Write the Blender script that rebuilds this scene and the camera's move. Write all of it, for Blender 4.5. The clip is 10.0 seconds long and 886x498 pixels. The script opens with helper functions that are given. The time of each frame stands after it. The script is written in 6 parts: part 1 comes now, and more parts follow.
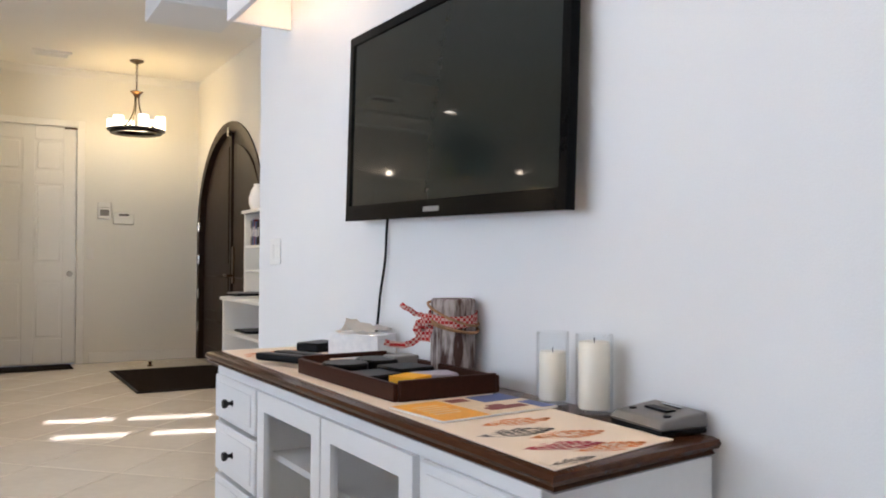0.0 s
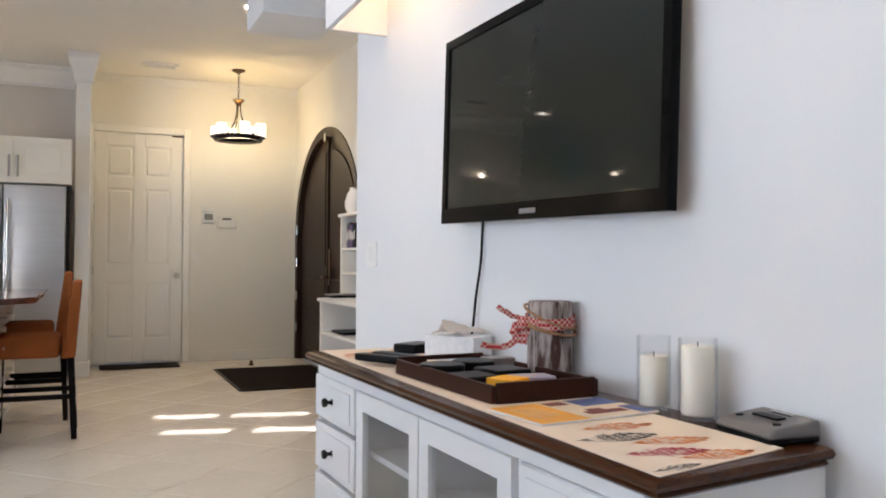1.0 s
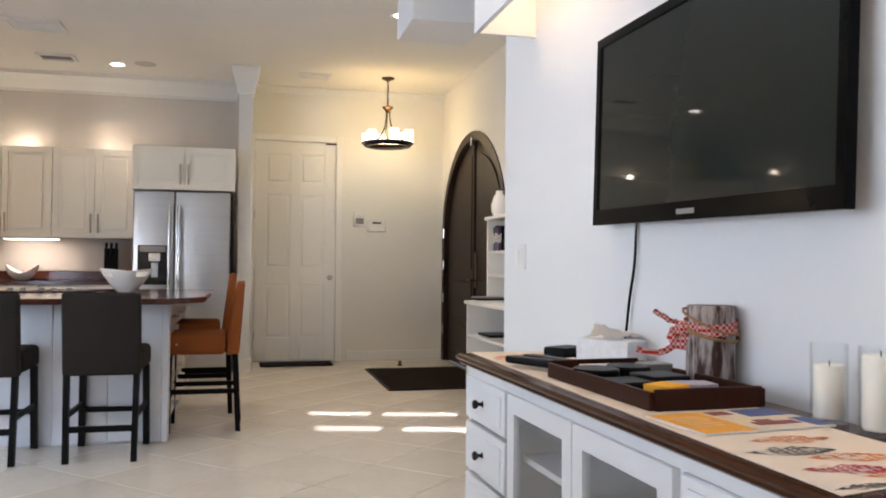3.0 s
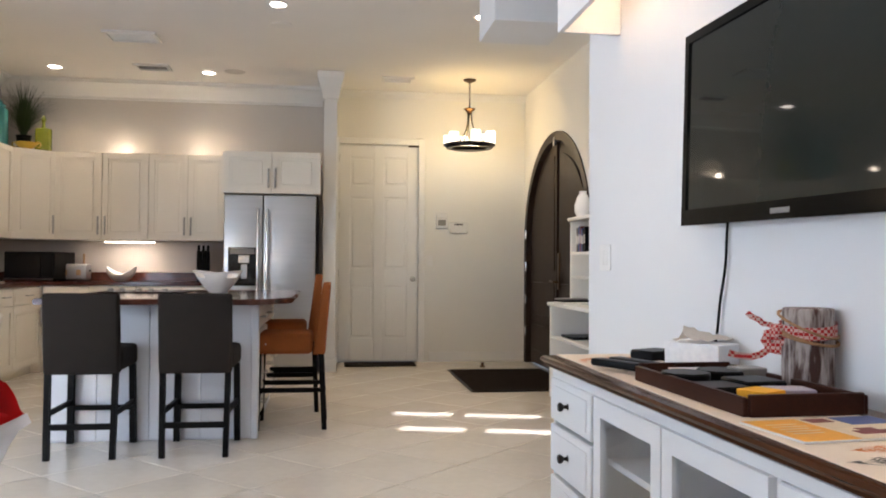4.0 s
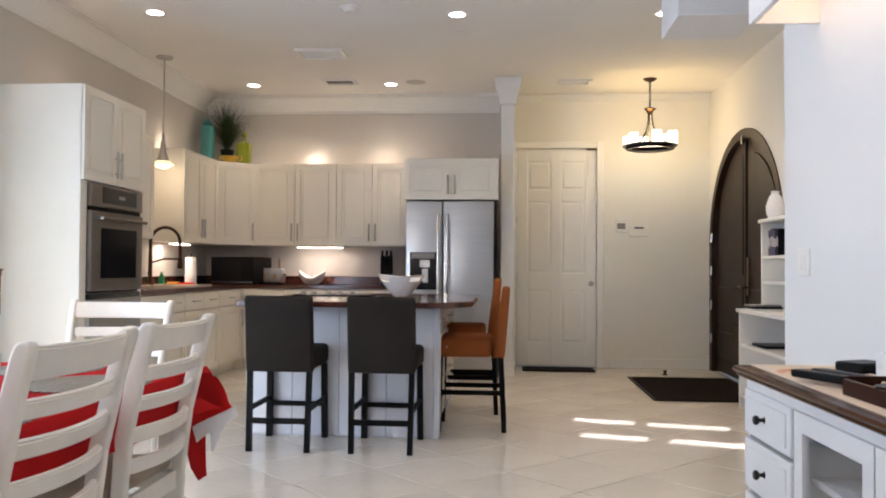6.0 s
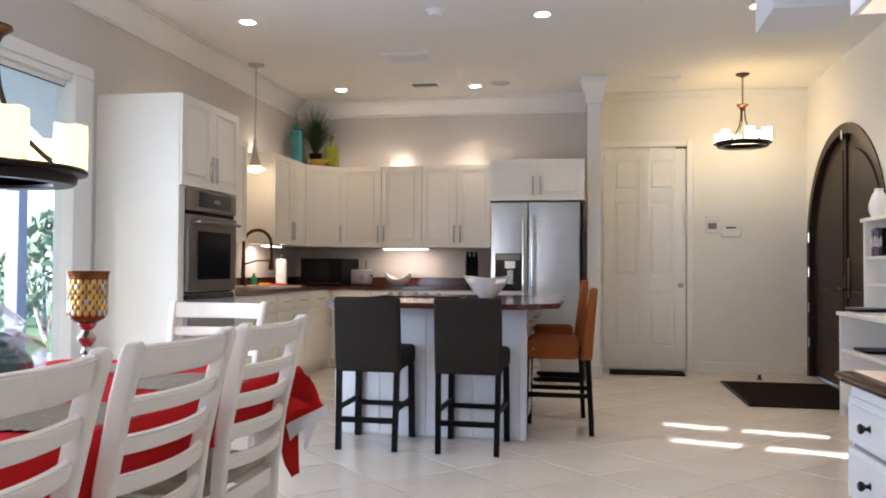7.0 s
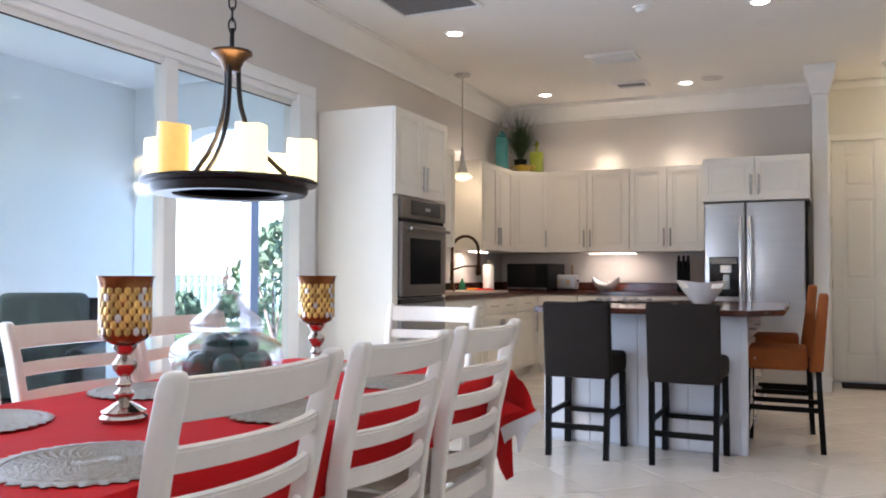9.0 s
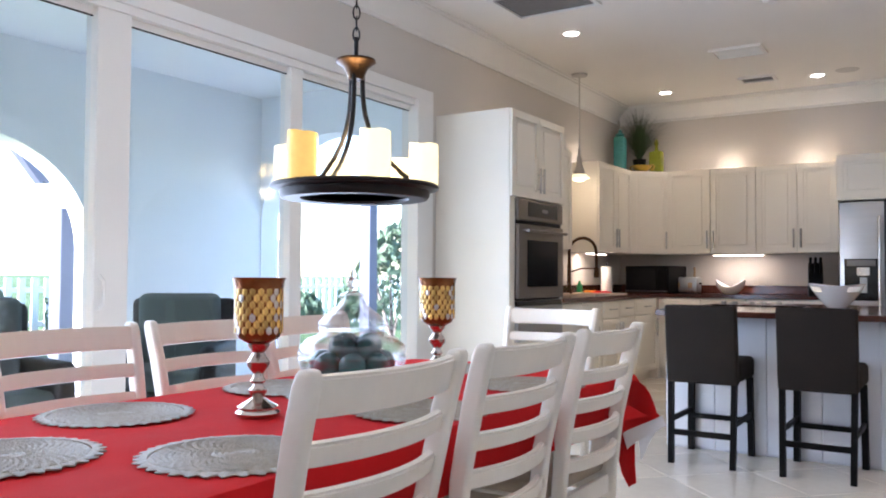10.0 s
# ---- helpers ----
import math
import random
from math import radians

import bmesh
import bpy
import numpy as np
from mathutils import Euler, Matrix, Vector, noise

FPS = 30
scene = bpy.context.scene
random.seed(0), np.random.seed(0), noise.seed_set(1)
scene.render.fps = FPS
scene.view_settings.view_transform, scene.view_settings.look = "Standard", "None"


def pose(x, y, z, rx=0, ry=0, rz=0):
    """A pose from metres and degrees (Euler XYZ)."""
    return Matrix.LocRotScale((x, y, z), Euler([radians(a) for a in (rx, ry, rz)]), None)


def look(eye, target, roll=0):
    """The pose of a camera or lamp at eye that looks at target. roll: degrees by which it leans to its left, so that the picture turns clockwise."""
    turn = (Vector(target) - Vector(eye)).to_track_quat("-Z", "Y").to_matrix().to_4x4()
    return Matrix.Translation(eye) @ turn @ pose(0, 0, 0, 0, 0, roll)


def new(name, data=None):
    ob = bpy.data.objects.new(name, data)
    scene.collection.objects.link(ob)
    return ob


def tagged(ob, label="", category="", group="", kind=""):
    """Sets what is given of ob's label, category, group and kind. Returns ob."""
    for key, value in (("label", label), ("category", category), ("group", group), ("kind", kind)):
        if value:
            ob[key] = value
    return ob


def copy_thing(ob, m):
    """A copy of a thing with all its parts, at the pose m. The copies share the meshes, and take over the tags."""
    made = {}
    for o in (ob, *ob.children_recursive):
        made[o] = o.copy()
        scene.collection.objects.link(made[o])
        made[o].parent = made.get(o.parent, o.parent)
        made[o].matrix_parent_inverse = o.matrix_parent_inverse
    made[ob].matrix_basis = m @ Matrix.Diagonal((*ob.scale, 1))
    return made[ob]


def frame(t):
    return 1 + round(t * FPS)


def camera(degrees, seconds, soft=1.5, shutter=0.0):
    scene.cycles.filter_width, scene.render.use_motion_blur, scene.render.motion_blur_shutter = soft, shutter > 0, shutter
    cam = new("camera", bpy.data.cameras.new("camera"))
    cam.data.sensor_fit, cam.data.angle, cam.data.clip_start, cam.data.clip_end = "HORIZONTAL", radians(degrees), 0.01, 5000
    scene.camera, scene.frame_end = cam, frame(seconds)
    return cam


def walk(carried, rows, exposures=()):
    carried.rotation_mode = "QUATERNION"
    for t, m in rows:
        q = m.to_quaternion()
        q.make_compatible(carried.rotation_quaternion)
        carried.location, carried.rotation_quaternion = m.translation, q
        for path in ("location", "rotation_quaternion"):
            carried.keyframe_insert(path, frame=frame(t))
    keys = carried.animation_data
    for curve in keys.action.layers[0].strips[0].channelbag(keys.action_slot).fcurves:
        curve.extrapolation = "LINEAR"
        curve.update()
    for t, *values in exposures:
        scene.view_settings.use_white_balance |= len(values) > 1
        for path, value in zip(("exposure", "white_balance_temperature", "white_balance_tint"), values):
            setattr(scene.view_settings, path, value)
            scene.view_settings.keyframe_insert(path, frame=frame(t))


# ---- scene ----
cam = camera(57.0, 10.0, soft=1.9)
PATH = [
    (0, (-0.179, 0.077, 1.091), (0.823, 1.807, 1.12), 0.3),
    (0.5, (-0.187, 0.081, 1.092), (0.713, 1.867, 1.123), 0.4),
    (1, (-0.191, 0.081, 1.09), (0.611, 1.913, 1.124), 0.3),
    (1.5, (-0.195, 0.088, 1.088), (0.527, 1.953, 1.124), 0.4),
    (2, (-0.197, 0.094, 1.088), (0.433, 1.992, 1.125), 0.3),
    (2.5, (-0.202, 0.097, 1.086), (0.348, 2.019, 1.125), 0.4),
    (4, (-0.214, 0.102, 1.086), (0.059, 2.083, 1.128), 0.4),
    (4.5, (-0.219, 0.1, 1.086), (-0.061, 2.094, 1.13), 0.4),
    (5, (-0.227, 0.101, 1.087), (-0.174, 2.1, 1.132), 0.4),
    (5.5, (-0.232, 0.102, 1.086), (-0.283, 2.101, 1.134), 0.4),
    (7, (-0.249, 0.093, 1.091), (-0.607, 2.06, 1.141), 0.4),
    (7.5, (-0.255, 0.093, 1.09), (-0.72, 2.037, 1.142), 0.3),
    (8, (-0.262, 0.092, 1.089), (-0.85, 2.003, 1.145), 0.3),
    (8.5, (-0.272, 0.097, 1.088), (-0.97, 1.97, 1.145), 0.3),
    (9, (-0.285, 0.1, 1.086), (-1.114, 1.92, 1.147), 0.2),
    (9.5, (-0.29, 0.093, 1.086), (-1.231, 1.857, 1.148), 0.2),
    (10, (-0.297, 0.085, 1.086), (-1.372, 1.771, 1.151), 0.3),
]
walk(cam, [(t, look(eye, target, roll)) for t, eye, target, roll in PATH], ((0, 2.97, 6100, 18), (5, 2.97, 6100, 18), (7, 2.97, 5850, 20), (8.5, 2.97, 5730, 20), (10, 2.97, 5730, 20)))

# ---- world, sun, large lights ----
SUN_AZ, SUN_EL = radians(22), radians(16)      # light travels towards +y, turned a little to +x
world = bpy.data.worlds.new("sky")
scene.world = world
world.use_nodes = True
wn = world.node_tree
sky = wn.nodes.new("ShaderNodeTexSky")
sky.sky_type, sky.sun_disc, sky.sun_elevation, sky.sun_rotation = "NISHITA", False, SUN_EL, math.pi + SUN_AZ
wn.links.new(sky.outputs[0], wn.nodes["Background"].inputs[0])
wn.nodes["Background"].inputs[1].default_value = 0.15


INDOOR = 0.18      # all lamps together, against the daylight outside


def lamp(name, kind, m, energy, colour=(1, 1, 1), size=0.1, size_y=None, spot=None, blend=0.4):
    d = bpy.data.lights.new(name, kind)
    d.energy, d.color = energy * (1 if kind == "SUN" else INDOOR), colour
    if kind == "AREA":
        d.size = size
        if size_y:
            d.shape, d.size_y = "RECTANGLE", size_y
    elif kind == "SUN":
        d.angle = size
    else:
        d.shadow_soft_size = size
    if kind == "SPOT":
        d.spot_size, d.spot_blend = spot, blend
    ob = new(name, d)
    ob.matrix_world = m
    return ob


sun_way = Vector((math.sin(SUN_AZ) * math.cos(SUN_EL), math.cos(SUN_AZ) * math.cos(SUN_EL), -math.sin(SUN_EL)))
lamp("sun", "SUN", look((0, 0, 20), Vector((0, 0, 20)) + sun_way), 3.6, (1.0, 0.95, 0.88), radians(0.22))
COOL, WARM, AMBER = (0.72, 0.86, 1.0), (1.0, 0.78, 0.50), (1.0, 0.74, 0.36)
lamp("slider_daylight", "AREA", look((-3.62, 2.2, 1.2), (0, 2.2, 1.1)), 90, COOL, 4.0, 2.1)
# Added area lamp before the solid back wall; no window is modelled there.
lamp("living_window_daylight", "AREA", look((-1.2, -2.62, 1.45), (0.2, 3.0, 1.2)), 165, COOL, 3.6, 2.3)

# ---- materials ----


def mat(name, colour, rough=0.5, metal=0.0, vary=0.06, scale=6.0, grain=60.0, bump=0.05, stretch=(1, 1, 1), spec=0.5,
        second=None, emit=None, power=0.0, rand=0.0, coat=0.0, trans=0.0, ior=1.45, sheen=0.0, soft=0.2):
    """A surface with variation at two scales, bump and per-object variation."""
    m = bpy.data.materials.new(name)
    m.use_nodes = True
    t = m.node_tree
    b = t.nodes["Principled BSDF"]
    b.inputs["Roughness"].default_value, b.inputs["Metallic"].default_value = rough, metal
    b.inputs["Specular IOR Level"].default_value, b.inputs["IOR"].default_value = spec, ior
    b.inputs["Coat Weight"].default_value, b.inputs["Transmission Weight"].default_value = coat, trans
    b.inputs["Sheen Weight"].default_value = sheen
    co = t.nodes.new("ShaderNodeTexCoord")
    mp = t.nodes.new("ShaderNodeMapping")
    mp.inputs["Scale"].default_value = stretch
    t.links.new(co.outputs["Object"], mp.inputs[0])
    big, small = t.nodes.new("ShaderNodeTexNoise"), t.nodes.new("ShaderNodeTexNoise")
    big.inputs["Scale"].default_value, small.inputs["Scale"].default_value = scale, grain
    big.inputs["Detail"].default_value, small.inputs["Detail"].default_value = 4, 3
    for n in (big, small):
        t.links.new(mp.outputs[0], n.inputs["Vector"])
    mixf = t.nodes.new("ShaderNodeMath")
    mixf.operation = "MULTIPLY_ADD"
    mixf.inputs[1].default_value = 0.35
    t.links.new(small.outputs[0], mixf.inputs[0])
    half = t.nodes.new("ShaderNodeMath")
    half.operation = "MULTIPLY"
    half.inputs[1].default_value = 0.65
    t.links.new(big.outputs[0], half.inputs[0])
    t.links.new(half.outputs[0], mixf.inputs[2])
    ramp = t.nodes.new("ShaderNodeValToRGB")
    ramp.color_ramp.elements[0].position, ramp.color_ramp.elements[1].position = 0.5 - soft, 0.5 + soft
    lo = second if second else tuple(c * (1 - vary) for c in colour)
    hi = colour if second else tuple(min(1, c * (1 + vary)) for c in colour)
    ramp.color_ramp.elements[0].color, ramp.color_ramp.elements[1].color = (*lo, 1), (*hi, 1)
    t.links.new(mixf.outputs[0], ramp.inputs[0])
    last = ramp.outputs[0]
    if rand:
        info, hsv = t.nodes.new("ShaderNodeObjectInfo"), t.nodes.new("ShaderNodeHueSaturation")
        mr = t.nodes.new("ShaderNodeMapRange")
        mr.inputs[3].default_value, mr.inputs[4].default_value = 1 - rand, 1 + rand
        t.links.new(info.outputs["Random"], mr.inputs[0])
        t.links.new(mr.outputs[0], hsv.inputs["Value"])
        t.links.new(last, hsv.inputs["Color"])
        last = hsv.outputs[0]
    t.links.new(last, b.inputs["Base Color"])
    rr = t.nodes.new("ShaderNodeMapRange")
    rr.inputs[3].default_value, rr.inputs[4].default_value = max(0, rough * 0.85), min(1, rough * 1.15)
    t.links.new(big.outputs[0], rr.inputs[0])
    t.links.new(rr.outputs[0], b.inputs["Roughness"])
    if bump:
        bp = t.nodes.new("ShaderNodeBump")
        bp.inputs["Strength"].default_value, bp.inputs["Distance"].default_value = bump, 0.01
        t.links.new(small.outputs[0], bp.inputs["Height"])
        t.links.new(bp.outputs[0], b.inputs["Normal"])
    if emit:
        b.inputs["Emission Color"].default_value, b.inputs["Emission Strength"].default_value = (*emit, 1), power
    return m


def glass_mat(name, colour=(1, 1, 1), rough=0.0, ior=1.45, thin=False, edge=(4.0, 0.8, 0.03)):
    m = bpy.data.materials.new(name)
    m.use_nodes = True
    t = m.node_tree
    t.nodes.remove(t.nodes["Principled BSDF"])
    out = t.nodes["Material Output"]
    gl = t.nodes.new("ShaderNodeBsdfGlossy" if thin else "ShaderNodeBsdfGlass")
    gl.inputs["Roughness"].default_value = rough
    if thin:
        tr, mx, lw = t.nodes.new("ShaderNodeBsdfTransparent"), t.nodes.new("ShaderNodeMixShader"), t.nodes.new("ShaderNodeLayerWeight")
        pw, fr = t.nodes.new("ShaderNodeMath"), t.nodes.new("ShaderNodeMath")
        pw.operation, fr.operation = "POWER", "MULTIPLY_ADD"
        pw.inputs[1].default_value, fr.inputs[1].default_value, fr.inputs[2].default_value = edge
        t.links.new(lw.outputs["Facing"], pw.inputs[0])
        t.links.new(pw.outputs[0], fr.inputs[0])
        tr.inputs[0].default_value = (*colour, 1)
        t.links.new(fr.outputs[0], mx.inputs[0])
        t.links.new(tr.outputs[0], mx.inputs[1])
        t.links.new(gl.outputs[0], mx.inputs[2])
        t.links.new(mx.outputs[0], out.inputs[0])
    else:
        gl.inputs["Color"].default_value, gl.inputs["IOR"].default_value = (*colour, 1), ior
        t.links.new(gl.outputs[0], out.inputs[0])
    return m


WALL = mat("white_wall_paint", (0.78, 0.78, 0.78), 0.7, vary=0.02, scale=1.5, grain=220, bump=0.06)
WALL_CREAM = mat("cream_wall_paint", (0.80, 0.785, 0.735), 0.7, vary=0.02, scale=1.5, grain=220, bump=0.06)
WALL_GREY = mat("greige_wall_paint", (0.61, 0.57, 0.52), 0.7, vary=0.03, scale=1.5, grain=220, bump=0.06)
CEIL = mat("ceiling_paint", (0.84, 0.82, 0.78), 0.85, vary=0.02, scale=2, grain=160, bump=0.12)
TRIM = mat("white_trim_paint", (0.80, 0.79, 0.76), 0.4, vary=0.02, scale=3, grain=90, bump=0.02)
CABINET = mat("white_cabinet_paint", (0.87, 0.82, 0.715), 0.38, vary=0.025, scale=2.5, grain=90, bump=0.02, rand=0.02)
SIDEB = mat("white_painted_wood", (0.81, 0.81, 0.81), 0.42, vary=0.03, scale=5, grain=70, bump=0.04, stretch=(1, 0.2, 1), rand=0.02)
# White island paint darkened and blued to carry the bluish shade in its colour.
ISLE_SHADE = mat("shade_tinted_island_paint", (0.64, 0.65, 0.69), 0.45, vary=0.03, scale=4, grain=70, bump=0.04, stretch=(1, 1, 0.25), rand=0.02)
CHAIRW = mat("white_lacquered_wood", (0.81, 0.755, 0.665), 0.33, vary=0.04, scale=9, grain=60, bump=0.04, stretch=(1, 1, 0.25))
WOODTOP = mat("dark_stained_wood", (0.080, 0.028, 0.011), 0.22, vary=0.3, scale=5, grain=38, bump=0.05, stretch=(6, 0.5, 6), second=(0.034, 0.011, 0.004), spec=0.2)
TRAYW = mat("espresso_wood", (0.055, 0.018, 0.010), 0.45, spec=0.12, scale=5, grain=40, stretch=(6, 0.6, 6), second=(0.03, 0.012, 0.008), bump=0.05)
COUNTER = mat("polished_mahogany_counter", (0.105, 0.032, 0.020), 0.16, scale=4, grain=30, stretch=(5, 0.6, 5), second=(0.04, 0.013, 0.010), bump=0.02, coat=0.3)
TILE = mat("cream_porcelain_tile", (0.755, 0.695, 0.60), 0.14, vary=0.05, scale=2.2, grain=18, bump=0.015, rand=0.03, second=(0.66, 0.60, 0.51))
GROUT = mat("beige_grout", (0.20, 0.165, 0.13), 0.9, vary=0.1, scale=12, grain=120, bump=0.2)
DOORW = mat("white_door_paint", (0.86, 0.85, 0.82), 0.35, vary=0.02, scale=3, grain=90, bump=0.02)
ARCHD = mat("dark_brown_door_wood", (0.036, 0.019, 0.012), 0.5, spec=0.3, second=(0.018, 0.010, 0.007), scale=3, grain=40, stretch=(5, 5, 0.4), bump=0.08)
STEEL = mat("brushed_steel", (0.45, 0.455, 0.465), 0.33, 1.0, vary=0.06, scale=2, grain=120, bump=0.04, stretch=(1, 1, 14))
CHROME = mat("chrome", (0.75, 0.75, 0.75), 0.1, 1.0, vary=0.02, bump=0)
NICKEL = mat("brushed_nickel", (0.50, 0.48, 0.45), 0.3, 1.0, vary=0.04, bump=0.02)
BLACKM = mat("black_metal", (0.018, 0.016, 0.015), 0.42, 0.6, vary=0.2, bump=0.05)
BRONZE = mat("oil_rubbed_bronze", (0.12, 0.065, 0.03), 0.35, 0.9, vary=0.3, scale=14, bump=0.05, second=(0.035, 0.02, 0.012))
BLACKP = mat("black_plastic", (0.008, 0.008, 0.0085), 0.34, vary=0.15, bump=0.02, spec=0.06)
BLACKG = mat("black_gloss", (0.010, 0.010, 0.011), 0.08, vary=0.1, bump=0)
SCREEN = mat("tv_screen_glass", (0.020, 0.023, 0.020), 0.035, vary=0.05, scale=2, bump=0, spec=0.25)
GREYP = mat("grey_plastic", (0.23, 0.22, 0.21), 0.4, vary=0.06, bump=0.03)
WHITEP = mat("white_plastic", (0.80, 0.79, 0.76), 0.35, vary=0.02, bump=0)
CERAMIC = mat("white_ceramic", (0.82, 0.81, 0.80), 0.12, vary=0.02, bump=0, coat=0.3)
FABRIC_G = mat("charcoal_fabric", (0.0210, 0.0165, 0.0135), 0.95, vary=0.15, scale=9, grain=350, bump=0.3, spec=0.2)
FABRIC_B = mat("rust_suede", (0.27, 0.080, 0.022), 0.9, vary=0.18, scale=9, grain=250, bump=0.25, spec=0.2)
LEGW = mat("black_stained_legs", (0.0045, 0.004, 0.0038), 0.5, spec=0.12, vary=0.3, grain=60, stretch=(1, 1, 0.2), bump=0.05)
REDCLOTH = mat("red_tablecloth", (0.52, 0.011, 0.011), 0.9, vary=0.12, scale=5, grain=420, bump=0.25, spec=0.15)
HEM = mat("white_hem_cloth", (0.75, 0.72, 0.70), 0.85, vary=0.04, grain=300, bump=0.2)
PMAT = mat("woven_taupe_placemat", (0.37, 0.32, 0.25), 0.42, 0.0, vary=0.2, scale=40, grain=320, bump=0.5, second=(0.24, 0.205, 0.155), soft=0.2, spec=0.4)
RUNNER = mat("cream_linen_runner", (0.80, 0.67, 0.53), 0.9, vary=0.05, scale=8, grain=400, bump=0.3)
MATB = mat("brown_doormat", (0.018, 0.012, 0.009), 0.95, spec=0.1, vary=0.25, scale=12, grain=300, bump=0.8)
WAX = mat("ivory_wax", (0.88, 0.83, 0.72), 0.45, vary=0.03, bump=0.02)
BARK = mat("weathered_log_bark", (0.44, 0.38, 0.35), 0.9, second=(0.07, 0.032, 0.024), scale=11, grain=40, stretch=(3, 3, 0.5), bump=1.0, soft=0.07)
CLEAR = glass_mat("clear_glass", (0.97, 0.985, 0.98), 0, 1.45)
PANE = glass_mat("window_glass", (0.95, 0.98, 1.0), 0, 1.45, thin=True, edge=(4.0, 0.35, 0.025))
JARGLASS = glass_mat("thin_blown_glass", (0.985, 0.99, 0.99), 0, 1.4, thin=True, edge=(3.0, 0.5, 0.012))
CABGLASS = glass_mat("cabinet_glass", (0.96, 0.97, 0.98), 0, 1.4, thin=True)
SHADEW = mat("frosted_lit_glass", (0.62, 0.54, 0.38), 0.5, emit=(1.0, 0.80, 0.34), power=0.215, bump=0)
# The amber sleeve is given a weak glow of its own.
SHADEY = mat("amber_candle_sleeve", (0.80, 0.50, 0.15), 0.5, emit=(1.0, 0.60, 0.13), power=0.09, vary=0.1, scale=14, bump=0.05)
CANLIT = mat("lit_downlight_lens", (0.9, 0.9, 0.85), 0.5, emit=(1.0, 0.90, 0.72), power=2.4, bump=0)
UNDERLIT = mat("lit_strip_lens", (0.9, 0.9, 0.85), 0.5, emit=(1.0, 0.86, 0.62), power=2.0, bump=0)
DUCT_SHADE = mat("vent_shade_backing", (0.05, 0.045, 0.04), 0.9, bump=0)
TURQ = mat("turquoise_glaze", (0.07, 0.27, 0.26), 0.2, vary=0.15, scale=8, bump=0.02)
LIME = mat("lime_glaze", (0.20, 0.23, 0.02), 0.2, vary=0.12, scale=8, bump=0.02)
YELLOW = mat("ochre_glaze", (0.45, 0.30, 0.03), 0.3, vary=0.15, scale=8, bump=0.02)
LEAF = mat("dark_green_grass_leaf", (0.035, 0.07, 0.02), 0.6, vary=0.4, scale=12, bump=0.02, rand=0.2)
ORANGE = mat("orange_paper", (0.85, 0.32, 0.02), 0.8, vary=0.04, bump=0.02)
PAPER = mat("white_paper", (0.78, 0.76, 0.72), 0.85, vary=0.03, bump=0.03)
BLUEP = mat("navy_print", (0.06, 0.09, 0.25), 0.5, vary=0.1, bump=0)
MAROON = mat("maroon_print", (0.20, 0.05, 0.045), 0.7, vary=0.1, bump=0)
GOLDP = mat("golden_print", (0.80, 0.36, 0.03), 0.5, vary=0.12, scale=14, bump=0)
CREAMP = mat("cream_print", (0.72, 0.58, 0.40), 0.5, vary=0.1, scale=14, bump=0)
LEAF_O = mat("orange_leaf_print", (0.68, 0.22, 0.06), 0.9, vary=0.2, scale=40, bump=0.1)
LEAF_R = mat("crimson_leaf_print", (0.42, 0.03, 0.06), 0.9, vary=0.2, scale=40, bump=0.1)
LEAF_K = mat("charcoal_leaf_print", (0.10, 0.09, 0.08), 0.9, vary=0.2, scale=40, bump=0.1)
GREENC = mat("olive_green_cloth", (0.12, 0.18, 0.08), 0.9, vary=0.2, scale=9, bump=0.3)
TISSUE = mat("tissue_paper", (0.90, 0.86, 0.81), 0.9, vary=0.03, scale=20, bump=0.3)
TBOX = mat("floral_tissue_box_card", (0.86, 0.86, 0.86), 0.6, second=(0.72, 0.73, 0.75), scale=40, grain=90, bump=0.02)
ROPE = mat("jute_rope", (0.36, 0.20, 0.10), 0.95, vary=0.3, scale=60, grain=200, bump=0.6)
LANAI = mat("pale_blue_grey_stucco", (0.84, 0.90, 0.935), 0.85, vary=0.03, scale=2, grain=120, bump=0.25)
LAWN = mat("lawn_grass", (0.075, 0.13, 0.035), 0.95, vary=0.4, scale=1.2, grain=40, bump=0.7)
PAVER = mat("pale_lanai_paver", (0.52, 0.48, 0.44), 0.8, vary=0.1, scale=3, grain=60, bump=0.2)
SHRUB = mat("shrub_leaf", (0.075, 0.12, 0.075), 0.7, vary=0.5, scale=7, bump=0.02, rand=0.2)
RECL = mat("grey_green_cushion", (0.11, 0.14, 0.135), 0.85, vary=0.12, scale=9, grain=260, bump=0.25)
JARCLEAR = glass_mat("clear_jar_glass", (0.985, 0.99, 0.995), 0, 1.4, thin=True, edge=(2.0, 0.7, 0.05))
SHADEF = mat("frosted_white_lit_glass", (0.75, 0.70, 0.60), 0.5, emit=(1.0, 0.90, 0.62), power=0.42, bump=0)
WICKER = mat("black_wicker", (0.02, 0.018, 0.017), 0.6, vary=0.3, scale=30, grain=140, bump=0.8)
AMBERG = mat("amber_mercury_glass", (0.23, 0.085, 0.022), 0.16, 0.55, vary=0.3, scale=20, bump=0.05)
MOSAIC_Y = mat("golden_mosaic_tile", (0.70, 0.44, 0.11), 0.2, 0.4, vary=0.35, scale=60, bump=0.03, rand=0.35)
MOSAIC_W = mat("silver_mosaic_tile", (0.75, 0.70, 0.60), 0.12, 0.6, vary=0.1, bump=0, rand=0.1)
BALL = mat("teal_glass_ornament", (0.032, 0.165, 0.145), 0.10, vary=0.5, scale=9, bump=0.02, second=(0.045, 0.016, 0.026), spec=0.5, rand=0.35)
MERCURY = mat("mercury_glass_stem", (0.66, 0.60, 0.54), 0.12, 0.95, vary=0.15, scale=30, bump=0.02, second=(0.50, 0.40, 0.34))
